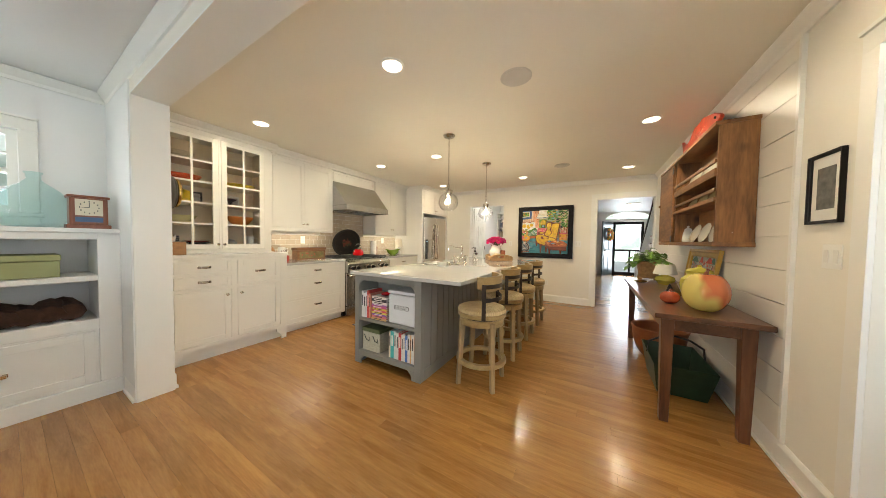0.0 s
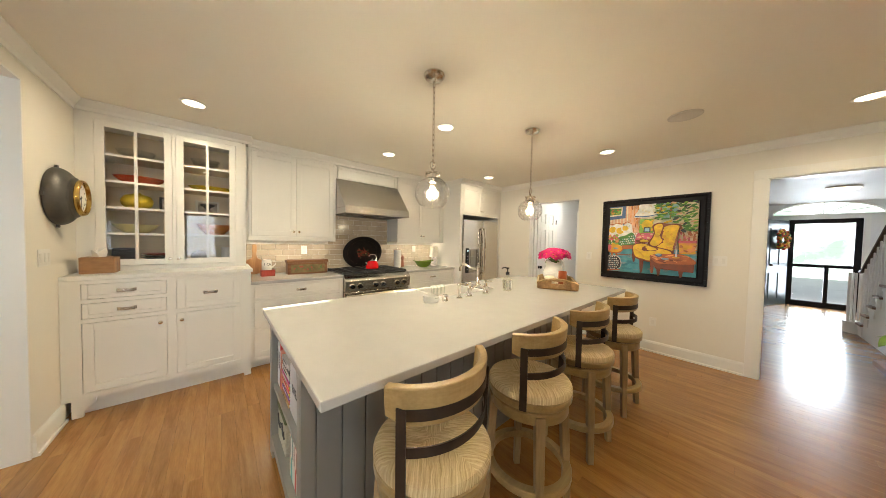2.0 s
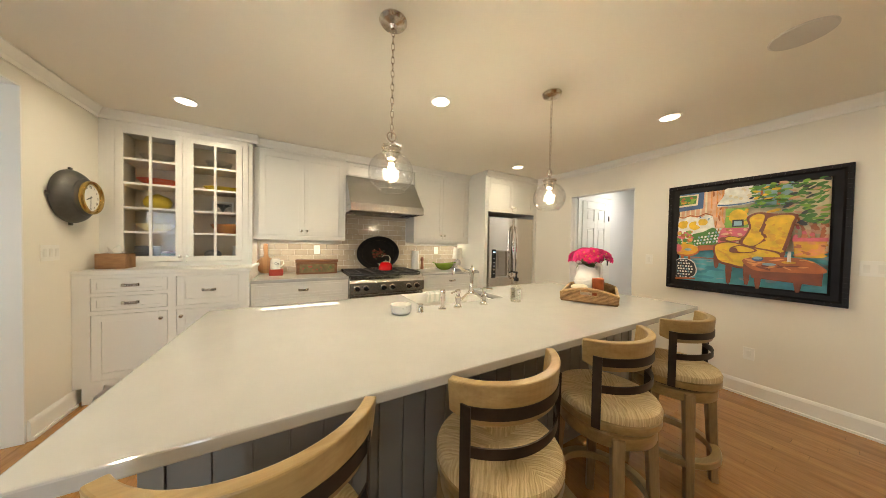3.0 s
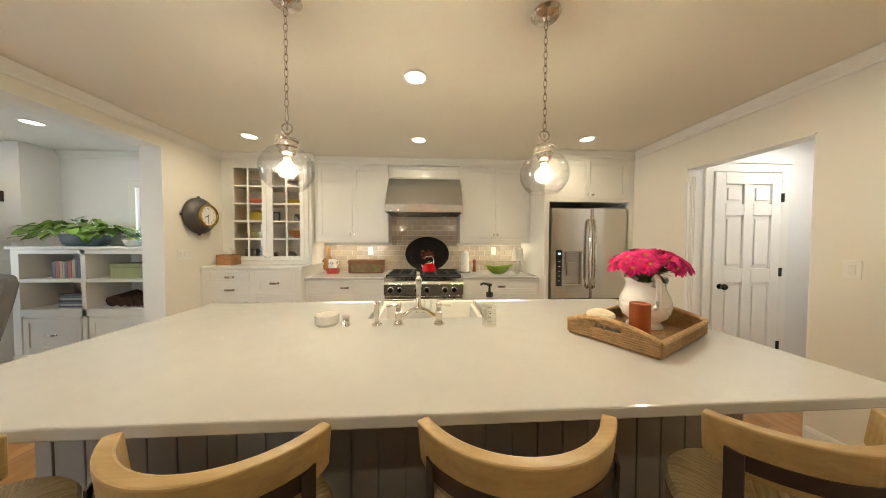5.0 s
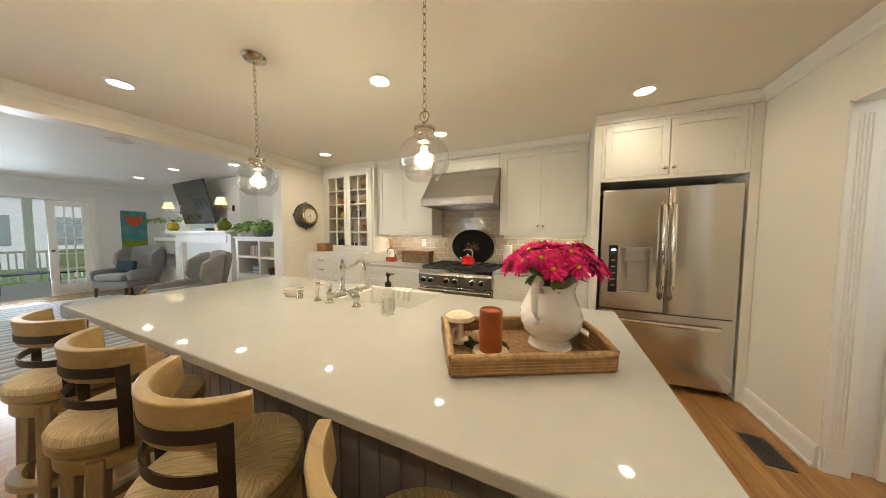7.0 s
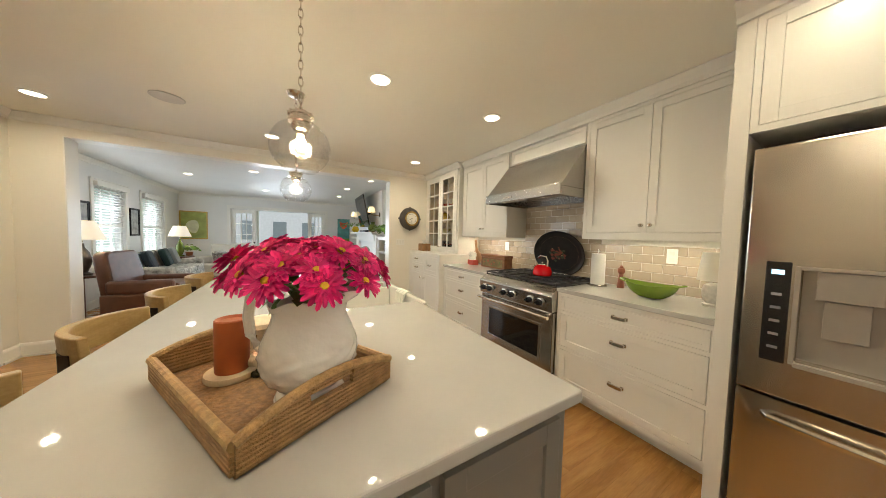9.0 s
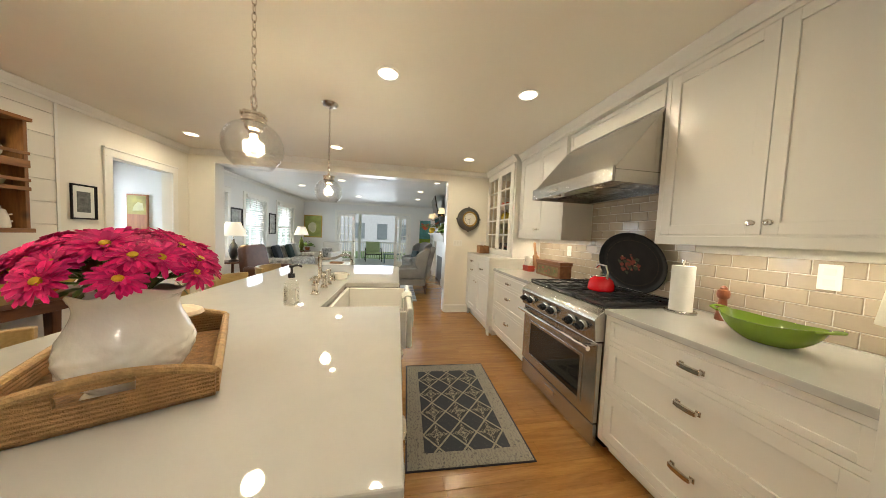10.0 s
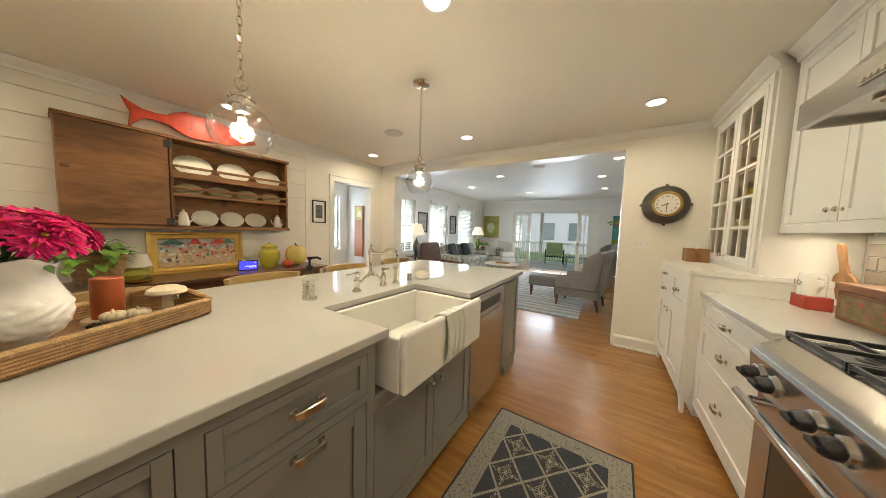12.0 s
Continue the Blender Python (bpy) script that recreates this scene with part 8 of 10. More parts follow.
lathe(b, [(0.17, CEIL - 0.03), (0.15, CEIL - 0.06), (0.08, CEIL - 0.08), (0, CEIL - 0.085)], (1.0, 10.0, 0), 30)
part("diffuser", b, glow("lit_opal", (1, 0.95, 0.85), 3.0), hl)
stc = thing("staircase", (1.65, 8.3, 0), "white staircase with a dark handrail rising in the hall", "stairs", kind="structure")
b = B()
SX, RISE, RUN = 1.16, 0.18, 0.25
n = 14
pts = [(9.62, 0.0)]
for i in range(n):
    pts += [(9.62 - RUN * i, RISE * (i + 1)), (9.62 - RUN * (i + 1), RISE * (i + 1))]
pts = [p for p in pts if p[1] < CEIL + 0.01]
last = pts[-1]
prism(b, pts + [(last[0], 0.0)], 0.9, on_x(SX + 0.9, -1))
part("body", b, TRIM, stc, smooth=False)
TREAD = wood("stair_tread_oak", (0.10, 0.045, 0.02), (0.2, 0.1, 0.045), 0, 0.35)
for i in range(13):
    b = B()
    box(b, (SX - 0.03, 9.62 - RUN * (i + 1), RISE * (i + 1) + 0.001), (SX + 0.89, 9.62 - RUN * i + 0.03, RISE * (i + 1) + 0.03))
    part("tread", b, TREAD, stc)
    b = B()
    y = 9.62 - RUN * (i + 0.5)
    prism(b, [(y - 0.11, RISE * (i + 1) - 0.02), (y + 0.13, RISE * (i + 1) - 0.02), (y + 0.13, RISE * (i + 1) - 0.05), (y + 0.03, RISE * (i + 1) - 0.075), (y - 0.06, RISE * (i + 1) - 0.14), (y - 0.11, RISE * (i + 1) - 0.14)], 0.012, on_x(SX - 0.0005, -1))
    part("tread_bracket", b, TRIM, stc)
for i in range(13):
    for k in (0.25, 0.75):
        y = 9.62 - RUN * (i + k)
        z0 = RISE * (i + 1) + 0.03
        z1 = 1.02 + (9.70 - y) * RISE / RUN
        if z1 < CEIL - 0.02:
            b = B()
            lathe(b, [(0.014, z0), (0.012, z0 + 0.1), (0.017, z0 + 0.14), (0.012, z0 + 0.3), (0.010, z1)], (SX + 0.02, y, 0), 8)
            part("baluster", b, TRIM, stc)
b = B()
tube(b, [(SX + 0.02, 9.78, 1.04), (SX + 0.02, 9.66, 1.06), (SX + 0.02, 9.62 - 2.0, 1.06 + 2.0 * RISE / RUN)], 0.03, 8)
part("handrail", b, mat("dark_handrail", (0.03, 0.012, 0.008), 0.3), stc, "dark stained handrail")
b = B()
for a in range(9):
    an = 2 * math.pi * a / 9
    lathe(b, [(0.012, 0.18), (0.012, 1.02)], (SX + 0.02 + 0.1 * math.cos(an), 9.80 + 0.1 * math.sin(an), 0), 8)
lathe(b, [(0.17, 0.0), (0.17, 0.16), (0.18, 0.165), (0.18, 0.19), (0, 0.19)], (SX + 0.05, 9.82, 0), 24)
part("newel_cluster", b, TRIM, stc)

# ---- east wall: boards, wall shelf, console ----
ship = part("shiplap", B(), TRIM)
tagged(ship, "cream painted horizontal board cladding", "wall cladding", kind="structure")
SHIPM = mat("shiplap_paint", (0.80, 0.77, 0.69), 0.4, var=0.02, scale=2)
v = 0.145
while v < CEIL - 0.1:
    h = min(0.1985, CEIL - 0.087 - v)
    b = B()
    box(b, (XE - 0.016, 2.31, v), (XE - 0.001, YN - 0.022, v + h - 0.005))
    o = part("board", b, SHIPM, ship, bevel=0.0015)
    v += 0.1985
b = B()
box(b, (XE - 0.022, 2.285, 0.142), (XE - 0.001, 2.309, CEIL - 0.09))
solo("trim_shiplap_end", b, TRIM, "white edge strip of the board cladding", "trim", kind="structure")

HX0, HX1, HY0, HY1, HZ0, HZ1 = 0.69, XE - 0.018, 2.665, 4.375, 1.27, 2.165
sh = thing("wall_plate_rack", (0.8, 3.5, HZ0), "old brown pine wall cupboard with open plate shelves", "cupboard")
b = B()
box(b, (HX0 + 0.02, HY0, HZ0), (HX1, HY0 + 0.025, HZ1))
part("side", b, HUTCHW, sh, bevel=0.004)
b = B()
box(b, (HX0 + 0.02, HY1 - 0.025, HZ0), (HX1, HY1, HZ1))
part("side", b, HUTCHW, sh, bevel=0.004)
b = B()
box(b, (HX0 + 0.02, 3.735, HZ0 + 0.03), (HX1, 3.757, HZ1 - 0.03))
part("divider", b, HUTCHW, sh, bevel=0.003)
b = B()
box(b, (HX1 - 0.012, HY0 + 0.026, HZ0 + 0.03), (HX1 - 0.002, HY1 - 0.026, HZ1 - 0.03))
part("back", b, HUTCHH, sh)
for z0, z1, ex in ((HZ0 - 0.005, HZ0 + 0.028, 0.0), (HZ1 - 0.028, HZ1, -0.005)):
    b = B()
    box(b, (HX0 + ex, HY0 - 0.012, z0), (HX1, HY1 + 0.012, z1))
    part("board", b, HUTCHH, sh, bevel=0.004)
for zs, hgt in ((1.60, 0.02), (1.80, 0.02)):
    b = B()
    box(b, (HX0 + 0.02, HY0 + 0.026, zs), (HX1 - 0.013, 3.734, zs + hgt))
    part("shelf", b, HUTCHH, sh, bevel=0.003)
for z0, z1 in ((1.595, 1.625), (1.665, 1.69), (1.775, 1.835), (1.875, 1.90)):
    b = B()
    box(b, (HX0 + 0.005, HY0 + 0.001, z0), (HX0 + 0.0195, 3.745, z1))
    part("rail", b, HUTCHH, sh, bevel=0.003)
b = B()
box(b, (HX0 - 0.004, 3.77, HZ0 + 0.035), (HX0 + 0.0195, HY1 - 0.002, HZ1 - 0.034))
dd = part("door", b, HUTCHH, sh, "knotty brown pine door", bevel=0.005)
for z0 in (1.30, 2.04):
    b = B()
    box(b, (HX0 - 0.006, 3.745, z0), (HX0 - 0.0045, 3.80, z0 + 0.07))
    part("hinge", b, IRON, dd)
b = B()
box(b, (HX0 - 0.02, 4.315, 1.74), (HX0 - 0.0045, 4.36, 1.765))
part("latch", b, HUTCHH, dd, bevel=0.004)
IVORY = mat("ivory_china", (0.72, 0.69, 0.58), 0.15, var=0.05, scale=10)


OLIVEP = mat("olive_cream_glaze", (0.42, 0.36, 0.20), 0.25, var=0.08, scale=14)


def platter(y, zc, ru, rv, label, group="platters on the wall shelf"):
    m = pose(0.80, y, zc, 0, -72, 0)
    bm = B()
    prof = [(0, 0.0), (0.62, 0.0), (0.72, 0.02), (1.0, 0.09), (0.99, 0.11), (0.70, 0.045), (0.60, 0.022), (0, 0.022)]
    lathe(bm, [(r * ru, h * ru * 1.1) for r, h in prof], n=40, m=m @ Matrix.Scale(-1, 4, (0, 0, 1)), sy=1.0, sx=rv / ru)
    for w in bm.verts:
        d = Vector((0, w.co.y - y, w.co.z - zc))
        if d.length > 0.8 * rv:
            a = math.atan2(d.z, d.y)
            w.co += d.normalized() * 0.003 * math.cos(14 * a)
    solo("platter", bm, OLIVEP if "small" in label else IVORY, label, "plate", group)


for y, ru, rv in ((3.56, 0.155, 0.115), (3.21, 0.155, 0.11), (2.86, 0.15, 0.105)):
    platter(y, 1.82 + rv * 0.97, ru, rv, "white scalloped platter leaning on the upper rail")
for y in (3.60, 3.34, 3.08, 2.82):
    platter(y, 1.62 + 0.062, 0.115, 0.062, "small ivory oval dish behind the middle rail")
for y in (3.48, 3.24, 3.0):
    platter(y, HZ0 + 0.030 + 0.088, 0.115, 0.09, "white scalloped oval plate on the bottom shelf")


def teapot(x, y, z0, s, label):
    ob = thing("teapot", (x, y, z0), label, "teapot", "teapots on the wall shelf")
    bm = B()
    lathe(bm, [(0, z0), (0.042, z0), (0.048, z0 + 0.01), (0.046, z0 + 0.05), (0.038, z0 + 0.10), (0.03, z0 + 0.125), (0, z0 + 0.126)], (x, y, 0), 20)
    part("pot", bm, PORC, ob)
    bm = B()
    lathe(bm, [(0.032, z0 + 0.125), (0.026, z0 + 0.14), (0.01, z0 + 0.148), (0.008, z0 + 0.158), (0.011, z0 + 0.165), (0, z0 + 0.172)], (x, y, 0), 18)
    part("lid", bm, PORC, ob)
    bm = B()
    tube(bm, [(x, y - s * 0.04, z0 + 0.10), (x, y - s * 0.075, z0 + 0.11), (x, y - s * 0.085, z0 + 0.07), (x, y - s * 0.045, z0 + 0.035)], 0.007, 8)
    part("handle", bm, PORC, ob)
    bm = B()
    tube(bm, [(x, y + s * 0.042, z0 + 0.04), (x, y + s * 0.07, z0 + 0.065), (x, y + s * 0.08, z0 + 0.105)], [0.012, 0.009, 0.006], 8)
    part("spout", bm, PORC, ob)


teapot(0.80, 3.655, HZ0 + 0.0285, -1, "white china teapot on the bottom shelf")
teapot(0.80, 2.755, HZ0 + 0.0285, 1, "white china teapot on the bottom shelf")
# red fish
FISH = mat("red_fish_paint", (0.52, 0.055, 0.02), 0.4, var=0.35, scale=9)
fs = thing("wooden_fish", (0.80, 3.5, HZ1), "carved red painted wooden fish lying on the plate rack", "ornament")
b = B()
outline = [(4.03, 2.45), (3.965, 2.405), (3.90, 2.375), (3.82, 2.368), (3.74, 2.378), (3.69, 2.42), (3.60, 2.462), (3.545, 2.450), (3.46, 2.452), (3.375, 2.462), (3.29, 2.438), (3.20, 2.415), (3.12, 2.392), (3.04, 2.358), (2.985, 2.325), (2.978, 2.305), (3.02, 2.288), (3.10, 2.262), (3.20, 2.232), (3.28, 2.212),
           (3.36, 2.222), (3.45, 2.212), (3.56, 2.205), (3.64, 2.232), (3.74, 2.285), (3.83, 2.298), (3.90, 2.285), (3.955, 2.225), (3.99, 2.168), (3.985, 2.25), (3.975, 2.32)]
prism(b, outline, 0.03, on_x(0.83, -1))
part("body", b, FISH, fs, bevel=0.010, segs=3)
b = B()
for k in range(30):
    y, zz = random.Random(k).uniform(3.22, 3.6), random.Random(k + 99).uniform(2.235, 2.36)
    ball(b, (0.799, y, zz), random.Random(k + 7).uniform(0.004, 0.008), 6, k=4, sz=0.7)
part("pale_spots", b, mat("fish_belly", (0.62, 0.42, 0.33), 0.5), fs)
b = B()
ball(b, (0.797, 3.065, 2.335), 0.011, 10, k=5)
part("eye", b, INK, fs)

cs = thing("console_table", (0.6, 3.4, 0), "dark reddish wooden console table on square legs", "table")
CX0, CX1, CY0, CY1, CZ = 0.335, 0.90, 2.33, 4.43, 0.80
b = B()
box(b, (CX0, CY0, CZ - 0.035), (CX1, CY1, CZ))
part("top", b, CONS, cs, bevel=0.006)
b = B()
for a, c in (((CX0 + 0.06, CY0 + 0.10, CZ - 0.13), (CX0 + 0.085, CY1 - 0.08, CZ - 0.036)), ((CX1 - 0.075, CY0 + 0.10, CZ - 0.13), (CX1 - 0.05, CY1 - 0.08, CZ - 0.036)), ((CX0 + 0.085, CY0 + 0.10, CZ - 0.13), (CX1 - 0.075, CY0 + 0.125, CZ - 0.036)), ((CX0 + 0.085, CY1 - 0.105, CZ - 0.13), (CX1 - 0.075, CY1 - 0.08, CZ - 0.036))):
    box(b, a, c)
part("apron", b, CONS, cs, bevel=0.003)
CONL = wood("dark_leg_wood", (0.060, 0.022, 0.011), (0.165, 0.066, 0.032), 2, 0.3, 10, 8, 0.2)
for x in (CX0 + 0.05, CX1 - 0.115):
    for y in (CY0 + 0.085, CY1 - 0.145):
        b = B()
        v = [b.verts.new((x + dx, y + dy, 0)) for dx, dy in ((0.012, 0.012), (0.065, 0.012), (0.065, 0.065), (0.012, 0.065))] + [b.verts.new((x + dx, y + dy, CZ - 0.036)) for dx, dy in ((0, 0), (0.075, 0), (0.075, 0.075), (0, 0.075))]
        for idx in ((0, 3, 2, 1), (4, 5, 6, 7), (0, 1, 5, 4), (1, 2, 6, 5), (2, 3, 7, 6), (3, 0, 4, 7)):
            b.faces.new([v[i] for i in idx])
        part("leg", b, CONL, cs, bevel=0.004)

YEL = mat("yellow_jar_glaze", (0.50, 0.44, 0.07), 0.12, var=0.08, scale=8)
PUMP = bpy.data.materials.new("pumpkin_glaze")
PUMP.use_nodes = True
_nt = PUMP.node_tree
_n = _nt.nodes.new("ShaderNodeTexNoise")
_n.inputs["Scale"].default_value = 4.5
_nt.links.new(_nt.nodes.new("ShaderNodeTexCoord").outputs["Object"], _n.inputs["Vector"])
_r = _nt.nodes.new("ShaderNodeValToRGB")
_r.color_ramp.elements[0].position, _r.color_ramp.elements[0].color = 0.42, (0.58, 0.17, 0.07, 1)
_r.color_ramp.elements[1].position, _r.color_ramp.elements[1].color = 0.58, (0.62, 0.50, 0.14, 1)
_s = _nt.nodes.new("ShaderNodeSeparateXYZ")
_nt.links.new(_n.inputs["Vector"].links[0].from_socket, _s.inputs[0])
_a = _nt.nodes.new("ShaderNodeMath")
_a.operation, _a.inputs[1].default_value = "MULTIPLY_ADD", -2.6
_nt.links.new(_s.outputs[0], _a.inputs[0])
_nt.links.new(_n.outputs[0], _a.inputs[2])
_nt.links.new(_a.outputs[0], _r.inputs[0])
_nt.links.new(_r.outputs[0], _nt.nodes["Principled BSDF"].inputs["Base Color"])
_nt.nodes["Principled BSDF"].inputs["Roughness"].default_value = 0.12


def gourd(name, x, y, r, squash, material, label, lobes=8):
    ob = thing(name, (x, y, CZ), label, "ornament", "ceramic pumpkins on the console")
    bm = B()
    n = 40
    lathe(bm, [(r * math.sin(math.pi * i / 16) ** 0.8, CZ + r * squash * (1 - math.cos(math.pi * i / 16))) for i in range(17)], (x, y, 0), n)
    for v in bm.verts:
        d = Vector((v.co.x - x, v.co.y - y, 0))
        if d.length > 0.01:
            a = math.atan2(d.y, d.x)
            v.co -= d * 0.07 * (1 - abs(math.cos(lobes * a / 2)))
        k = (v.co.z - CZ) / (2 * r * squash)
        if k > 0.85:
            v.co.z -= 0.12 * r * (k - 0.85) / 0.15 * (1 - min(1, d.length / (0.5 * r)))
    part("body", bm, material, ob)
    bm = B()
    tube(bm, [(x, y, CZ + 2 * r * squash * 0.93), (x + 0.003, y, CZ + 2 * r * squash * 1.02), (x + 0.012, y + 0.01, CZ + 2 * r * squash * 1.08)], [0.016, 0.011, 0.013], 8)
    part("stem", bm, MILL, ob)


gourd("ceramic_pumpkin", 0.655, 2.59, 0.130, 1.06, PUMP, "large glazed pumpkin, yellow flushed with red", 6)
gourd("small_pumpkin", 0.50, 2.78, 0.065, 0.75, mat("red_orange_glaze", (0.50, 0.09, 0.035), 0.14, var=0.2, scale=12), "small red-orange glazed pumpkin", 8)
gj = thing("ginger_jar", (0.70, 2.90, CZ), "yellow glazed lidded ginger jar on the console", "jar")
b = B()
lathe(b, [(0, CZ), (0.07, CZ), (0.075, CZ + 0.008), (0.088, CZ + 0.04), (0.11, CZ + 0.10), (0.118, CZ + 0.15), (0.11, CZ + 0.195), (0.075, CZ + 0.225), (0.07, CZ + 0.24), (0, CZ + 0.24)], (0.70, 2.90, 0), 32)
part("jar", b, YEL, gj)
b = B()
lathe(b, [(0.082, CZ + 0.240), (0.084, CZ + 0.262), (0.06, CZ + 0.28), (0.02, CZ + 0.29), (0.012, CZ + 0.298), (0.016, CZ + 0.307), (0, CZ + 0.312)], (0.70, 2.90, 0), 30)
part("lid", b, YEL, gj)
td = thing("smart_display", label="small black smart display with a lit blue screen", category="display", m=pose(0.60, 3.17, CZ, 0, 0, -24))
b = B()
prism(b, [(-0.05, 0.0), (0.05, 0.0), (0.0, 0.115), (-0.008, 0.118)], 0.19, Matrix(((1, 0, 0, 0), (0, 0, 1, -0.095), (0, 1, 0, 0.001), (0, 0, 0, 1))))
part("body", b, BLACK, td, bevel=0.004)
b = B()
sm_ = Matrix(((0, 0.342, -0.94, -0.049), (1, 0, 0, 0), (0, 0.94, 0.342, 0.0), (0, 0, 0, 1)))
box(b, (-0.085, 0.012, 0.0015), (0.085, 0.112, 0.003), 0, sm_)
part("screen", b, glow("blue_screen", (0.03, 0.035, 0.55), 1.3), td, "lit blue screen")
b = B()
for v, w in ((0.095, 0.02), (0.055, 0.09), (0.046, 0.11), (0.037, 0.07)):
    box(b, (-0.075, v, 0.003), (-0.075 + w, v + 0.004, 0.0036), 0, sm_)
part("screen_lines", b, glow("screen_text", (0.6, 0.7, 0.9), 1.2), td)

gm = pose(0.852, 3.52, CZ + 0.001, 0, 8, 0)
gp = thing("gold_framed_painting", label="wide gold-framed painting of a beach crowd with parasols", category="painting", m=gm)
g2 = on_x(0, -1)
b = B()
frame_bars(b, g2, -0.39, 0.39, 0, 0.43, 0.075, 0.03)
part("frame", b, mat("gold_leaf", (0.48, 0.31, 0.07), 0.35, 0.7, var=0.15, scale=20, bump=0.2, bscale=60), gp, smooth=False)
b = B()
names2 = ["sand", "sea", "white", "red", "green", "dark", "pinkish", "bluegreen"]
pm = [mat("beach_" + n, c, 0.5, var=0.3, scale=30) for n, c in zip(names2, ((0.60, 0.45, 0.27), (0.40, 0.42, 0.42), (0.72, 0.68, 0.6), (0.55, 0.05, 0.03), (0.05, 0.16, 0.12), (0.06, 0.05, 0.06), (0.55, 0.28, 0.2), (0.08, 0.22, 0.26)))]
rr = random.Random(14)
flat(b, g2, [(-0.325, 0.065), (0.325, 0.065), (0.325, 0.365), (-0.325, 0.365)], 0, 0.004)
flat(b, g2, [(-0.325, 0.25), (0.325, 0.25), (0.325, 0.365), (-0.325, 0.365)], 1, 0.0045)
for k in range(150):
    u, v = rr.uniform(-0.30, 0.30), 0.10 + 0.2 * rr.random() ** 0.7
    w, h = rr.uniform(0.006, 0.022), rr.uniform(0.012, 0.04)
    flat(b, g2, [(u - w, v), (u + w, v + 0.004), (u + w * 0.7, min(0.36, v + h)), (u - w * 0.6, min(0.36, v + h))], rr.choice((2, 2, 3, 5, 6, 7, 6, 0)), 0.005 + k * 0.00003)
for u0, u1, mi in ((0.10, 0.31, 4), (-0.02, 0.08, 3), (-0.25, -0.08, 3), (-0.31, -0.2, 4)):
    flat(b, g2, [(u0, 0.30), (u1, 0.30), ((u0 + u1) / 2 + 0.02, 0.355), ((u0 + u1) / 2 - 0.02, 0.355)], mi, 0.0105)
part("canvas", b, pm, gp, "loose beach scene in bright paint", smooth=False)

table_lamp(0.70, 4.02, CZ, [(0, 0), (0.06, 0), (0.062, 0.008), (0.075, 0.02), (0.098, 0.05), (0.085, 0.085), (0.03, 0.11), (0.02, 0.115), (0, 0.116)], YEL, 0.12, 0.235, 0.115, 0.085, "low yellow glazed lamp with a linen shade on the console", shade_mat=LINEN)
pp = thing("potted_pothos", (0.57, 4.22, CZ), "green trailing pothos in a footed wicker planter", "plant")
b = B()
for dx, dy in ((-0.09, -0.11), (0.09, -0.11), (-0.09, 0.11), (0.09, 0.11)):
    b = B()
    cyl(b, (0.57 + dx * 0.9, 4.22 + dy * 0.9, CZ), (0.57 + dx, 4.22 + dy, CZ + 0.05), 0.012, 0.014, 8)
    part("foot", b, WICK, pp)
b = B()
lathe(b, [(0, CZ + 0.045), (0.105, CZ + 0.045), (0.11, CZ + 0.055), (0.136, CZ + 0.23), (0.141, CZ + 0.235), (0.141, CZ + 0.245), (0.126, CZ + 0.245), (0.124, CZ + 0.22), (0, CZ + 0.21)], (0.57, 4.22, 0), 36, sx=0.9, sy=1.12)
part("planter", b, WICK, pp)


def pothos(parent, cx, cy, cz, n, spread, drop, seed, size=0.05, name="leaves"):
    """Heart-shaped leaves on arching stems."""
    r = random.Random(seed)
    lv, stm = B(), B()
    for k in range(n):
        a = r.uniform(0, 2 * math.pi)
        d = spread * math.sqrt(r.random())
        h = r.uniform(0.02, 0.14) * (1.3 - d / spread) - drop * (d / spread) ** 2 * r.random()
        tip = Vector((cx + d * math.cos(a), cy + d * math.sin(a), cz + h))
        st0 = Vector((cx + 0.3 * d * math.cos(a), cy + 0.3 * d * math.sin(a), cz - 0.02))
        tube(stm, [st0, st0.lerp(tip, 0.5) + Vector((0, 0, 0.04)), tip], 0.002, 4)
        m = Matrix.Translation(tip) @ Matrix.Rotation(a + r.uniform(-0.7, 0.7), 4, "Z") @ Matrix.Rotation(r.uniform(0.1, 0.9), 4, "Y") @ Matrix.Rotation(r.uniform(-0.4, 0.4), 4, "X")
        s = size * r.uniform(0.7, 1.25)
        edge = [(0, 0), (-0.15, 0.28), (0.05, 0.5), (0.45, 0.48), (0.85, 0.25), (1.2, 0)]
        mid = [lv.verts.new(m @ Vector((x * s, 0, (0.06 - 0.22 * (x - 0.5) ** 2) * s))) for x in (0.0, 0.45, 0.85, 1.2)]
        for sg in (-1, 1):
            q = [lv.verts.new(m @ Vector((x * s, sg * y * s, (0.14 * abs(y) * 2 + 0.0) * s))) for x, y in edge[1:5]]
            lv.faces.new([mid[0], q[0], q[1]])
            lv.faces.new([mid[0], q[1], q[2], mid[1]])
            lv.faces.new([mid[1], q[2], q[3], mid[2]])
            lv.faces.new([mid[2], q[3], mid[3]])
    tagged(part("stems", stm, LEAF, parent), kind="stuff")
    tagged(part(name, lv, LEAFL, parent, smooth=False), kind="stuff")


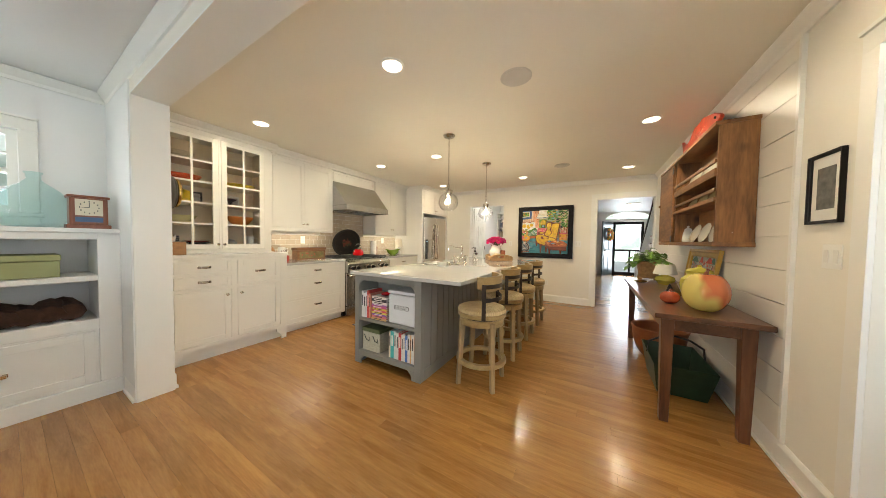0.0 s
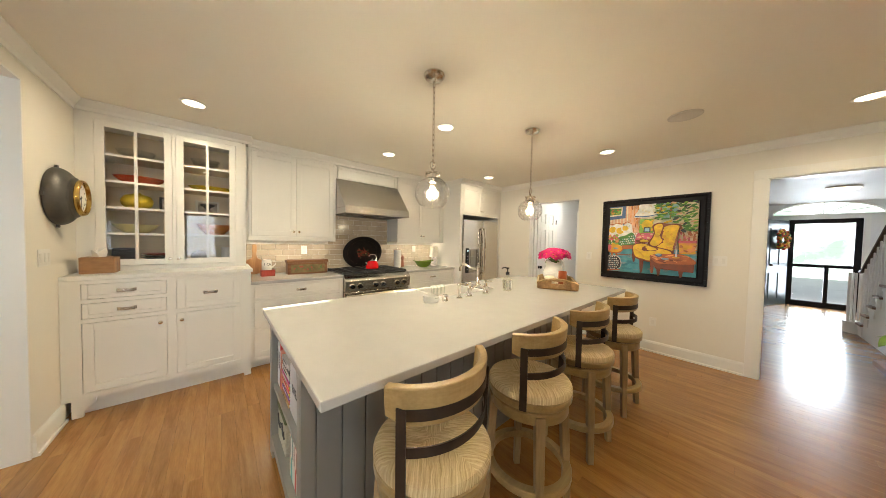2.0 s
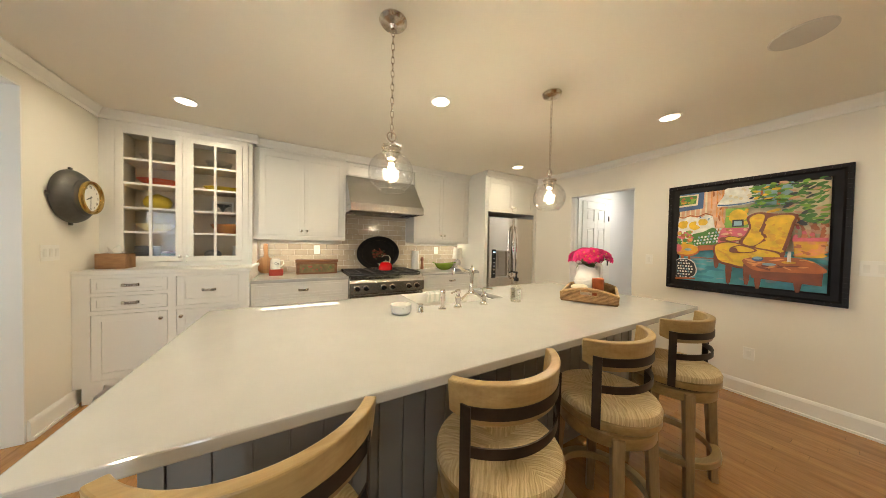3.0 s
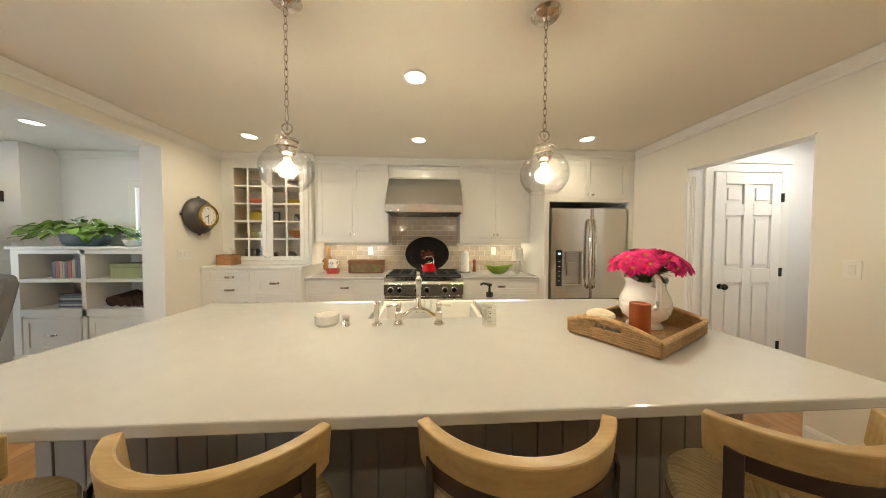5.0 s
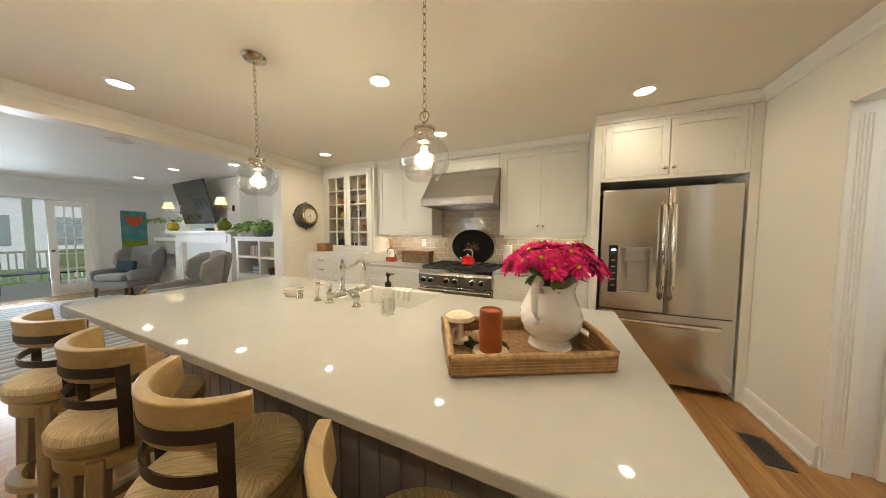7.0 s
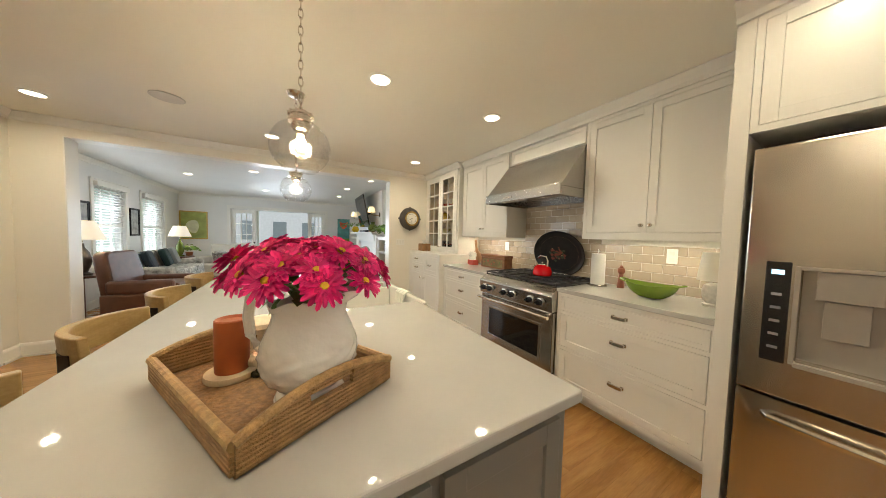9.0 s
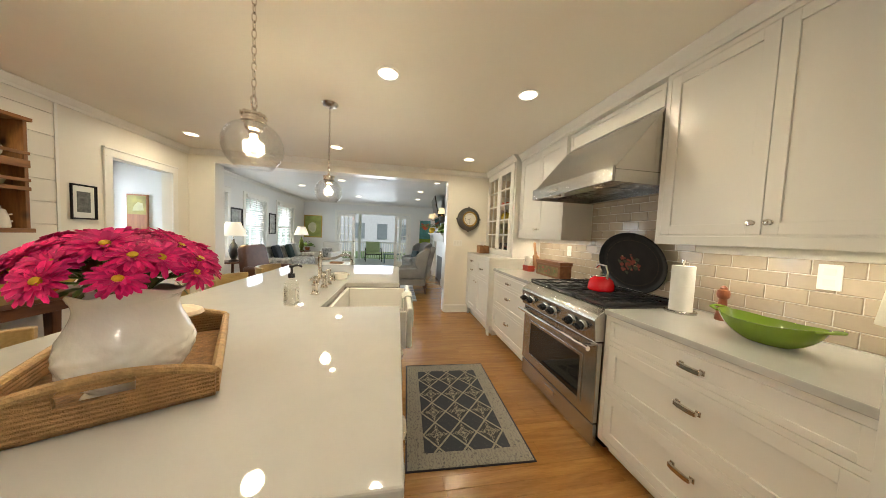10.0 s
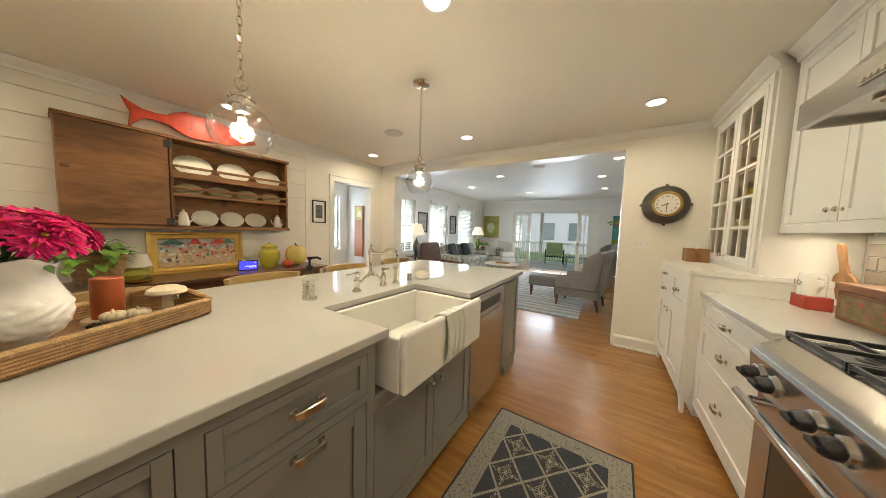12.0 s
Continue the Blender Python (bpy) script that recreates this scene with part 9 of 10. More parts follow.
pothos(pp, 0.57, 4.24, CZ + 0.275, 110, 0.215, 0.16, 17, 0.062)
b = B()
lathe(b, [(0, CZ + 0.001), (0.04, CZ + 0.001), (0.075, CZ + 0.018), (0.072, CZ + 0.02), (0.04, CZ + 0.006), (0, CZ + 0.006)], (0.47, 4.03, 0), 26, sy=1.3)
solo("brass_dish", b, mat("brass", (0.55, 0.38, 0.12), 0.25, 1.0, var=0.1), "small oval brass dish on the console", "dish")
COPP = mat("aged_copper", (0.33, 0.12, 0.05), 0.4, 0.5, var=0.3, scale=9)
b = B()
lathe(b, [(0, 0.004), (0.15, 0.004), (0.19, 0.05), (0.235, 0.18), (0.245, 0.29), (0.26, 0.335), (0.255, 0.345), (0.235, 0.33), (0.22, 0.28), (0.17, 0.06), (0, 0.03)], (0.62, 3.78, 0), 36)
solo("copper_pot", b, COPP, "large copper pot on the floor under the console", "pot")
GTIN = mat("dark_green_tin", (0.018, 0.045, 0.025), 0.4, 0.2, var=0.3, scale=10)
wc = thing("green_tin_trough", (0.62, 3.12, 0), "dark green tin carrier with a hoop handle under the console", "container")
b = B()
v = [b.verts.new(p) for p in ((0.46, 2.88, 0.004), (0.78, 2.88, 0.004), (0.78, 3.36, 0.004), (0.46, 3.36, 0.004), (0.42, 2.80, 0.27), (0.82, 2.80, 0.27), (0.82, 3.44, 0.27), (0.42, 3.44, 0.27))]
for idx in ((0, 1, 2, 3), (0, 1, 5, 4), (1, 2, 6, 5), (2, 3, 7, 6), (3, 0, 4, 7)):
    b.faces.new([v[i] for i in idx])
o = part("trough", b, GTIN, wc, smooth=False)
o.modifiers.new("thickness", "SOLIDIFY").thickness = 0.006
b = B()
tube(b, [(0.42, 3.12, 0.26), (0.43, 3.12, 0.36), (0.52, 3.12, 0.42), (0.62, 3.12, 0.44), (0.72, 3.12, 0.42), (0.81, 3.12, 0.36), (0.82, 3.12, 0.26)], 0.009, 8)
part("handle", b, IRON, wc)
bp = thing("black_framed_photo", (XE, 2.08, 1.38), "small dark photograph in a white mat and black frame", "picture")
b = B()
frame_bars(b, we, 1.98, 2.195, 1.39, 1.735, 0.016, 0.02)
part("frame", b, FRAMEB, bp, smooth=False)
b = B()
box(b, (1.99, 1.40, 0.001), (2.185, 1.725, 0.006), 0, we)
part("mat_board", b, LABELW, bp)
b = B()
box(b, (2.03, 1.46, 0.006), (2.145, 1.665, 0.007), 0, we)
part("photo", b, mat("dark_photo", (0.10, 0.10, 0.09), 0.4, var=0.7, scale=25), bp)
tp = thing("tall_panel_painting", (1.52, 0.79, 0.75), "tall narrow rust and ochre painting on the side-room wall", "painting")
b = B()
box(b, (1.42, 0.781, 0.72), (1.67, 0.815, 1.79))
pb = part("board", b, wood("rust_board", (0.26, 0.085, 0.03), (0.42, 0.17, 0.06), 2, 0.5), tp, bevel=0.003)
b = B()
box(b, (1.43, 0.8152, 1.50), (1.66, 0.8165, 1.77))
part("ochre_field", b, mat("ochre_field", (0.34, 0.29, 0.06), 0.5, var=0.4, scale=9), tp)
b = B()
mm = on_y(0.8167, 1)
flat(b, mm, [(1.46, 1.56), (1.60, 1.55), (1.58, 1.62), (1.53, 1.68), (1.47, 1.66)], 0, 0.0)
part("pale_pear", b, mat("pale_pear", (0.52, 0.50, 0.24), 0.5, var=0.2, scale=12), tp)

# ---- clock ----
ck = thing("wall_clock", label="round dark metal ship's clock with a brass bezel", category="clock", m=Matrix.Translation((-3.43, YS, 1.688)) @ on_y(0, 1) @ Matrix.Diagonal((1, 1, 1.12, 1)))
GUN = mat("gunmetal", (0.10, 0.095, 0.085), 0.45, 0.6, var=0.25, scale=12)
b = B()
lathe(b, [(0.196, 0.001), (0.204, 0.008), (0.207, 0.018), (0.205, 0.030), (0.198, 0.043), (0.186, 0.056), (0.171, 0.067), (0.155, 0.075), (0.148, 0.080), (0.146, 0.088), (0.134, 0.095), (0.122, 0.10), (0, 0.10)], n=56)
part("case", b, GUN, ck)
b = B()
for a in (0, 90, 180, 270):
    mm = pose(0, 0, 0, 0, 0, a)
    box(b, (0.195, -0.012, 0.006), (0.225, 0.012, 0.018), 0, mm)
part("lugs", b, GUN, ck)
b = B()
lathe(b, [(0.124, 0.098), (0.132, 0.103), (0.133, 0.112), (0.127, 0.121), (0.115, 0.123), (0.108, 0.112), (0.107, 0.1)], n=48)
part("bezel", b, MATS["brass"], ck, "brass bezel")
b = B()
lathe(b, [(0.106, 0.1005), (0.106, 0.103), (0, 0.103)], n=40)
dial = part("dial", b, LABELW, ck, "white dial")
ROM = ("XII", "I", "II", "III", "IIII", "V", "VI", "VII", "VIII", "IX", "X", "XI")
for k, t in enumerate(ROM):
    a = radians(90 + 30 * k)
    writing(dial, t, 0.026, Matrix.Translation((0.083 * math.cos(a), 0.083 * math.sin(a), 0.1034)) @ Matrix.Scale(-1, 4, (1, 0, 0)) @ pose(0, 0, 0, 0, 0, -30 * k), INK, "numeral")
for a, ln, w in ((248, 0.055, 0.0045), (182, 0.08, 0.003)):
    b = B()
    mm = Matrix.Scale(-1, 4, (1, 0, 0)) @ pose(0, 0, 0, 0, 0, -a)
    prism(b, [(-w, -0.015), (w, -0.015), (w, ln * 0.8), (0, ln), (-w, ln * 0.8)], 0.0012, mm @ Matrix.Translation((0, 0, 0.1045)))
    part("hand_pointer", b, INK, ck)

# ---- kitchen rug ----
def rug_material():
    m = bpy.data.materials.new("blue_rug")
    m.use_nodes = True
    nt = m.node_tree
    L = nt.links.new
    co = nt.nodes.new("ShaderNodeTexCoord").outputs["Object"]
    sp = nt.nodes.new("ShaderNodeSeparateXYZ")
    L(co, sp.inputs[0])

    def mth(op, a, c=None, d=None):
        n = nt.nodes.new("ShaderNodeMath")
        n.operation = op
        for i, q in enumerate((a, c, d)):
            if q is None:
                continue
            if isinstance(q, (int, float)):
                n.inputs[i].default_value = q
            else:
                L(q, n.inputs[i])
        return n.outputs[0]

    x, y = sp.outputs[0], sp.outputs[1]
    u, v = mth("MULTIPLY", x, 1 / 0.19), mth("MULTIPLY", y, 1 / 0.225)
    p, q = mth("ADD", u, v), mth("SUBTRACT", u, v)
    fp, fq = mth("PINGPONG", p, 0.5), mth("PINGPONG", q, 0.5)
    edge = mth("MINIMUM", fp, fq)
    line = mth("LESS_THAN", edge, 0.045)
    odd = mth("GREATER_THAN", mth("MODULO", mth("ADD", mth("ADD", mth("FLOOR", p), mth("FLOOR", q)), 100.0), 2.0), 0.5)
    cell = mth("MULTIPLY", odd, mth("GREATER_THAN", edge, 0.085))
    # a stemmed flower in every second lozenge: cross, inner lozenge and four petals
    across, along = mth("ABSOLUTE", mth("SUBTRACT", fp, fq)), mth("ADD", fp, fq)
    cross = mth("LESS_THAN", across, 0.022)
    ringed = mth("LESS_THAN", mth("ABSOLUTE", mth("SUBTRACT", edge, 0.27)), 0.020)
    petal = mth("LESS_THAN", mth("ABSOLUTE", mth("SUBTRACT", across, mth("MULTIPLY", mth("PINGPONG", mth("MULTIPLY", along, 3.1), 0.5), 0.30))), 0.022)
    heart = mth("GREATER_THAN", edge, 0.43)
    motif = mth("MAXIMUM", mth("MAXIMUM", cross, ringed), mth("MAXIMUM", petal, heart))
    n1 = nt.nodes.new("ShaderNodeTexNoise")
    n1.inputs["Scale"].default_value, n1.inputs["Detail"].default_value = 60, 6
    L(co, n1.inputs["Vector"])
    warp = nt.nodes.new("ShaderNodeMixRGB")
    warp.blend_type, warp.inputs[0].default_value = "ADD", 0.02
    L(co, warp.inputs[1])
    L(n1.outputs["Color"], warp.inputs[2])
    wv = nt.nodes.new("ShaderNodeTexWave")
    wv.inputs["Scale"].default_value, wv.inputs["Distortion"].default_value, wv.inputs["Detail Scale"].default_value = 14.0, 9.0, 3.0
    L(co, wv.inputs["Vector"])
    bloom = mth("MULTIPLY", cell, mth("MULTIPLY", motif, mth("GREATER_THAN", n1.outputs[0], 0.40)))
    worn = mth("MULTIPLY", mth("MAXIMUM", line, bloom), mth("MULTIPLY_ADD", n1.outputs[0], 1.1, 0.22))
    fleck = mth("MULTIPLY", mth("GREATER_THAN", n1.outputs[0], 0.62), 0.07)
    gr = nt.nodes.new("ShaderNodeMixRGB")
    gr.inputs[1].default_value, gr.inputs[2].default_value = (0.036, 0.041, 0.054, 1), (0.040, 0.040, 0.042, 1)
    L(cell, gr.inputs[0])
    f = nt.nodes.new("ShaderNodeMixRGB")
    f.inputs[2].default_value = (0.37, 0.34, 0.26, 1)
    L(gr.outputs[0], f.inputs[1])
    L(mth("MAXIMUM", worn, fleck), f.inputs[0])
    v2 = nt.nodes.new("ShaderNodeTexVoronoi")
    v2.inputs["Scale"].default_value = 36
    L(warp.outputs[0], v2.inputs["Vector"])
    g = nt.nodes.new("ShaderNodeMixRGB")
    g.inputs[1].default_value, g.inputs[2].default_value = (0.28, 0.26, 0.215, 1), (0.05, 0.052, 0.06, 1)
    twig = mth("MULTIPLY", mth("GREATER_THAN", wv.outputs[1], 0.80), 0.6)
    L(mth("MULTIPLY", mth("MAXIMUM", mth("LESS_THAN", v2.outputs["Distance"], 0.24), twig), mth("MULTIPLY_ADD", n1.outputs[0], 1.3, -0.1)), g.inputs[0])
    inside = mth("MULTIPLY", mth("LESS_THAN", mth("ABSOLUTE", x), 0.285), mth("LESS_THAN", mth("ABSOLUTE", y), 0.485))
    o = nt.nodes.new("ShaderNodeMixRGB")
    L(inside, o.inputs[0])
    L(g.outputs[0], o.inputs[1])
    L(f.outputs[0], o.inputs[2])
    L(o.outputs[0], nt.nodes["Principled BSDF"].inputs["Base Color"])
    nt.nodes["Principled BSDF"].inputs["Roughness"].default_value = 0.95
    bmp = nt.nodes.new("ShaderNodeBump")
    bmp.inputs["Strength"].default_value, bmp.inputs["Distance"].default_value = 0.5, 0.003
    L(n1.outputs[0], bmp.inputs["Height"])
    L(bmp.outputs[0], nt.nodes["Principled BSDF"].inputs["Normal"])
    return m


rg = thing("kitchen_rug", label="worn blue and grey lattice rug with a pale border", category="rug", m=pose(-2.705, 3.265, 0.0006, 0, 0, -1.8))
b = B()
nx, ny = 16, 24
vs = [[b.verts.new((-0.395 + 0.79 * i / nx, -0.60 + 1.2 * j / ny, 0.006 + 0.0012 * math.sin(i * 1.3) * math.sin(j * 0.9))) for i in range(nx + 1)] for j in range(ny + 1)]
for j in range(ny):
    for i in range(nx):
        b.faces.new([vs[j][i], vs[j][i + 1], vs[j + 1][i + 1], vs[j + 1][i]])
part("woven_field", b, rug_material(), rg)
b = B()
tube(b, [(-0.399, -0.604, 0.005), (0.399, -0.604, 0.005), (0.399, 0.604, 0.005), (-0.399, 0.604, 0.005)], 0.0065, 6, True)
part("binding", b, mat("dark_binding", (0.03, 0.03, 0.04), 0.9), rg)


# ---- living room ----
bi = thing("builtin_shelves", (-3.6, -0.3, 0), "white built-in cabinet with open cubbies below the window", "cabinet")
b = B()
BFX = -3.40
for a, c in (((LX0 + 0.004, -1.18, 0.12), (BFX, -1.10, 1.30)), ((LX0 + 0.004, -0.47, 0.12), (BFX, -0.42, 1.30)), ((LX0 + 0.004, 0.43, 0.12), (BFX, 0.543, 1.30)), ((LX0 + 0.004, -1.10, 1.25), (BFX, 0.43, 1.30)),
             ((LX0 + 0.004, -1.10, 0.93), (BFX - 0.005, -0.47, 0.97)), ((LX0 + 0.004, -0.42, 0.93), (BFX - 0.005, 0.43, 0.97)), ((LX0 + 0.004, -1.10, 0.55), (BFX, 0.43, 0.63)), ((LX0 + 0.004, -1.10, 0.12), (BFX - 0.02, 0.43, 0.55)), ((LX0 + 0.004, -1.18, 0.0), (BFX + 0.012, 0.543, 0.12))):
    b = B()
    box(b, a, c)
    part("shelf_board" if c[1] - a[1] > 0.3 else "upright", b, TRIM, bi, bevel=0.003)
b = B()
box(b, (LX0 + 0.004, -1.20, 1.301), (BFX + 0.03, 0.543, 1.335))
part("top", b, TRIM, bi, bevel=0.006)
lm = on_x(BFX - 0.019, 1)
for u0, u1 in ((-1.08, -0.49), (-0.40, 0.41)):
    b = B()
    shaker(b, lm, u0, u1, 0.15, 0.53)
    d = part("drawer", b, TRIM, bi, bevel=0.002)
    pull(d, lm, (u0 + u1) / 2, 0.34)
GREENG = glass("green_glass", (0.84, 0.95, 0.95))
b = B()
dx, dy, dz = -3.58, 0.18, 1.336
lathe(b, [(0, dz), (0.10, dz), (0.15, dz + 0.03), (0.175, dz + 0.10), (0.165, dz + 0.18), (0.11, dz + 0.27), (0.055, dz + 0.32), (0.032, dz + 0.345), (0.032, dz + 0.385), (0.04, dz + 0.39), (0.04, dz + 0.40)], (dx, dy, 0), 36)
solo("demijohn", b, GREENG, "large pale blue-green glass demijohn on the shelf top", "bottle")
mc = thing("mantel_clock", (-3.52, 0.40, dz), "square wooden mantel clock with a cream dial", "clock")
b = B()
box(b, (-3.60, 0.30, dz), (-3.45, 0.51, dz + 0.03))
box(b, (-3.59, 0.315, dz + 0.03), (-3.46, 0.495, dz + 0.235))
box(b, (-3.60, 0.305, dz + 0.235), (-3.45, 0.505, dz + 0.255))
part("case", b, MILL, mc, bevel=0.004)
b = B()
box(b, (-3.4599, 0.34, dz + 0.10), (-3.455, 0.47, dz + 0.225))
part("dial", b, mat("cream_dial", (0.66, 0.60, 0.46), 0.5), mc)
b = B()
for k in range(12):
    a = math.pi * k / 6
    box(b, (-3.455, 0.405 + 0.045 * math.sin(a) - 0.003, dz + 0.163 + 0.045 * math.cos(a) - 0.005), (-3.4544, 0.405 + 0.045 * math.sin(a) + 0.003, dz + 0.163 + 0.045 * math.cos(a) + 0.005))
box(b, (-3.455, 0.403, dz + 0.163), (-3.4542, 0.407, dz + 0.20))
box(b, (-3.455, 0.37, dz + 0.161), (-3.4542, 0.405, dz + 0.165))
part("dial_marks", b, INK, mc)
b = B()
box(b, (-3.4599, 0.34, dz + 0.05), (-3.456, 0.47, dz + 0.088))
part("lower_panel", b, mat("blue_panel", (0.05, 0.10, 0.2), 0.4), mc)
b = B()
lathe(b, [(0, dz), (0.05, dz), (0.06, dz + 0.01), (0.09, dz + 0.075), (0.085, dz + 0.075), (0.05, dz + 0.02), (0, dz + 0.018)], (-3.55, -0.07, 0), 26)
solo("white_bowl", b, PORC, "white bowl of yellow-green fruit on the shelf top", "bowl")
for k, (ox, oy) in enumerate(((-0.03, 0.02), (0.03, 0.01), (0.0, -0.035))):
    b = B()
    ball(b, (-3.55 + ox, -0.07 + oy, dz + 0.068), 0.032, 14)
    solo("fruit", b, mat("lime_fruit", (0.45, 0.48, 0.04), 0.35), "yellow-green fruit in the white bowl", "fruit", "fruit in the bowl")
gb = thing("green_storage_box", (-3.6, 0.05, 0.971), "pale green hinged storage box in the cubby", "box")
b = B()
box(b, (-3.78, -0.25, 0.971), (-3.47, 0.27, 1.09))
part("box", b, mat("pale_green_card", (0.34, 0.36, 0.16), 0.6, var=0.1), gb, bevel=0.006)
b = B()
box(b, (-3.785, -0.255, 1.092), (-3.465, 0.275, 1.135))
part("lid", b, MATS["pale_green_card"], gb, bevel=0.006)
b = B()
for k in range(7):
    yy = -0.25 + 0.09 * k
    tube(b, [(-3.74 + 0.03 * math.sin(k), yy, 0.70 + 0.03 * math.cos(k * 2)), (-3.60, yy + 0.03, 0.72 + 0.03 * math.sin(k * 3)), (-3.46, yy + 0.02, 0.70)], 0.07, 8, flat=0.9)
solo("dark_fur_throw", b, mat("dark_brown_fur", (0.05, 0.022, 0.012), 0.95, var=0.4, scale=30, bump=0.8, bscale=120), "folded dark brown throw in the cubby", "throw")
rr = random.Random(41)
y = -0.85
while y < -0.56:
    w = rr.uniform(0.02, 0.045)
    b = B()
    box(b, (-3.66, y, 0.971), (-3.47, y + w - 0.002, 0.971 + rr.uniform(0.17, 0.24)))
    solo("book", b, mat("spine_%d" % rr.randrange(5), (0.2, 0.1, 0.06), 0.5), "book standing in the built-in shelf", "book", "books in the built-in shelf", bevel=0.002)
    y += w
for k in range(7):
    b = B()
    box(b, (-3.72, -0.80 + 0.01 * (k % 3), 0.631 + 0.022 * k), (-3.47, -0.52, 0.651 + 0.022 * k))
    solo("magazine", b, mat("magazine_%d" % (k % 3), ((0.06, 0.06, 0.07), (0.45, 0.45, 0.42), (0.1, 0.16, 0.18))[k % 3], 0.4), "magazine lying in a stack in the built-in shelf", "magazine", "magazines in the built-in shelf", bevel=0.002)
pl2 = thing("potted_plant", (-3.58, -0.62, 1.336), "leafy green plant in a blue and stone trough", "plant")
b = B()
lathe(b, [(0, 1.336), (0.10, 1.336), (0.12, 1.36), (0.14, 1.47), (0.13, 1.475), (0.11, 1.44), (0, 1.44)], (-3.58, -0.62, 0), 24, sy=1.9, sx=0.9)
part("trough", b, mat("blue_grey_glaze", (0.08, 0.12, 0.14), 0.4, var=0.3, scale=10), pl2)
pothos(pl2, -3.56, -0.62, 1.52, 150, 0.40, 0.12, 23, 0.08)

# chimney breast, mantel, television
b = B()
box(b, (LX0 + 0.002, -3.75, 0), (-3.52, -1.22, CEIL - 0.001))
solo("wall_chimney_breast", b, LPAINT, "white painted chimney breast", "wall", kind="structure")
mt = thing("fireplace_mantel", (-3.4, -2.5, 0), "white panelled fireplace mantel with a deep shelf", "fireplace")
for y0, y1 in ((-3.62, -3.30), (-1.66, -1.34)):
    b = B()
    box(b, (-3.519, y0, 0), (-3.40, y1, 1.18))
    box(b, (-3.40, y0 + 0.05, 0.2), (-3.388, y1 - 0.05, 1.12))
    box(b, (-3.42, y0 - 0.02, 0), (-3.385, y1 + 0.02, 0.18))
    part("pilaster", b, TRIM, mt, bevel=0.004)
b = B()
box(b, (-3.519, -3.62, 1.18), (-3.40, -1.34, 1.38))
shaker(b, on_x(-3.40, 1), -3.5, -1.46, 1.20, 1.36, 0.03)
part("frieze", b, TRIM, mt, bevel=0.003)
b = B()
box(b, (-3.519, -3.74, 1.38), (-3.28, -1.23, 1.41))
box(b, (-3.519, -3.78, 1.41), (-3.24, -1.19, 1.445))
part("shelf", b, TRIM, mt, bevel=0.005)
b = B()
box(b, (-3.519, -3.30, 0), (-3.47, -1.66, 1.18))
part("surround", b, LPAINT, mt)
# no recess: a flat dark panel gives the opening its shade
b = B()
box(b, (-3.4699, -3.0, 0.0), (-3.466, -1.98, 0.74))
part("firebox", b, mat("opening_dark", (0.05, 0.05, 0.05), 0.4, var=0.2), mt, "flat dark panel in place of the shaded firebox opening")
tv = thing("television", label="large black wall television, tilted and switched off", category="television", m=Matrix.Translation((-3.27, -2.40, 2.02)) @ pose(0, 0, 0, 0, 12, 0) @ pose(0, 0, 0, 0, 0, -4))
b = B()
box(b, (-0.03, -0.74, -0.44), (0.0, 0.74, 0.44))
part("housing", b, BLACK, tv, bevel=0.006)
b = B()
box(b, (0.0005, -0.725, -0.42), (0.002, 0.725, 0.425))
part("screen", b, BLACKGLASS, tv, "glossy black screen")
b = B()
box(b, (-0.24, -0.1, -0.1), (-0.03, 0.1, 0.1))
part("wall_arm", b, BLACK, tv)
for y in (-3.55, -1.42):
    sc = thing("wall_sconce", (-3.5, y, 1.9), "swing-arm wall sconce with a lit cream shade", "lamp", "sconces beside the television")
    b = B()
    box(b, (-3.519, y - 0.03, 1.84), (-3.50, y + 0.03, 1.96))
    part("back_plate", b, BRONZE, sc, bevel=0.003)
    b = B()
    tube(b, [(-3.50, y, 1.88), (-3.36, y - 0.02, 1.88), (-3.30, y, 1.90), (-3.30, y, 1.95)], 0.007, 8)
    part("arm", b, MATS["brass"], sc)
    b = B()
    lathe(b, [(0.10, 1.95), (0.065, 2.09), (0.062, 2.09), (0.097, 1.95), (0.10, 1.95)], (-3.30, y, 0), 26)
    part("shade", b, glow("lit_sconce_shade", (1.0, 0.78, 0.45), 0.9), sc, "lit cream shade")
VG = mat("green_vase_glaze", (0.10, 0.14, 0.015), 0.2, var=0.2)
b = B()
ball(b, (-3.33, -1.40, 1.445 + 0.105), 0.12, 24, sz=0.88)
lathe(b, [(0.05, 1.63), (0.055, 1.70), (0.05, 1.70)], (-3.33, -1.40, 0), 20)
solo("green_vase", b, VG, "round olive green vase on the mantel", "vase")
b = B()
box(b, (-3.36, -1.68, 1.446), (-3.30, -1.56, 1.58))
solo("wooden_block", b, BOARD, "small wooden block frame on the mantel", "ornament", bevel=0.004)
b = B()
box(b, (-3.45, -2.6, 1.446), (-3.27, -1.95, 1.50))
solo("soundbar", b, BLACK, "black media box on the mantel", "media box", bevel=0.004)
b = B()
lathe(b, [(0, 1.446), (0.06, 1.446), (0.11, 1.50), (0.09, 1.60), (0.06, 1.63), (0.055, 1.63)], (-3.33, -3.45, 0), 24)
solo("yellow_vase", b, MATS["yellow_glaze"], "squat yellow vase on the mantel", "vase")
br = thing("dried_branches", (-3.33, -3.5, 1.63), "spreading leafy branches in the yellow vase", "plant")
pothos(br, -3.33, -3.5, 1.68, 46, 0.4, 0.08, 51, 0.07)
cu = thing("builtin_cubbies", (-3.6, -4.4, 0), "white built-in cabinet with cubbies beside the mantel", "cabinet")
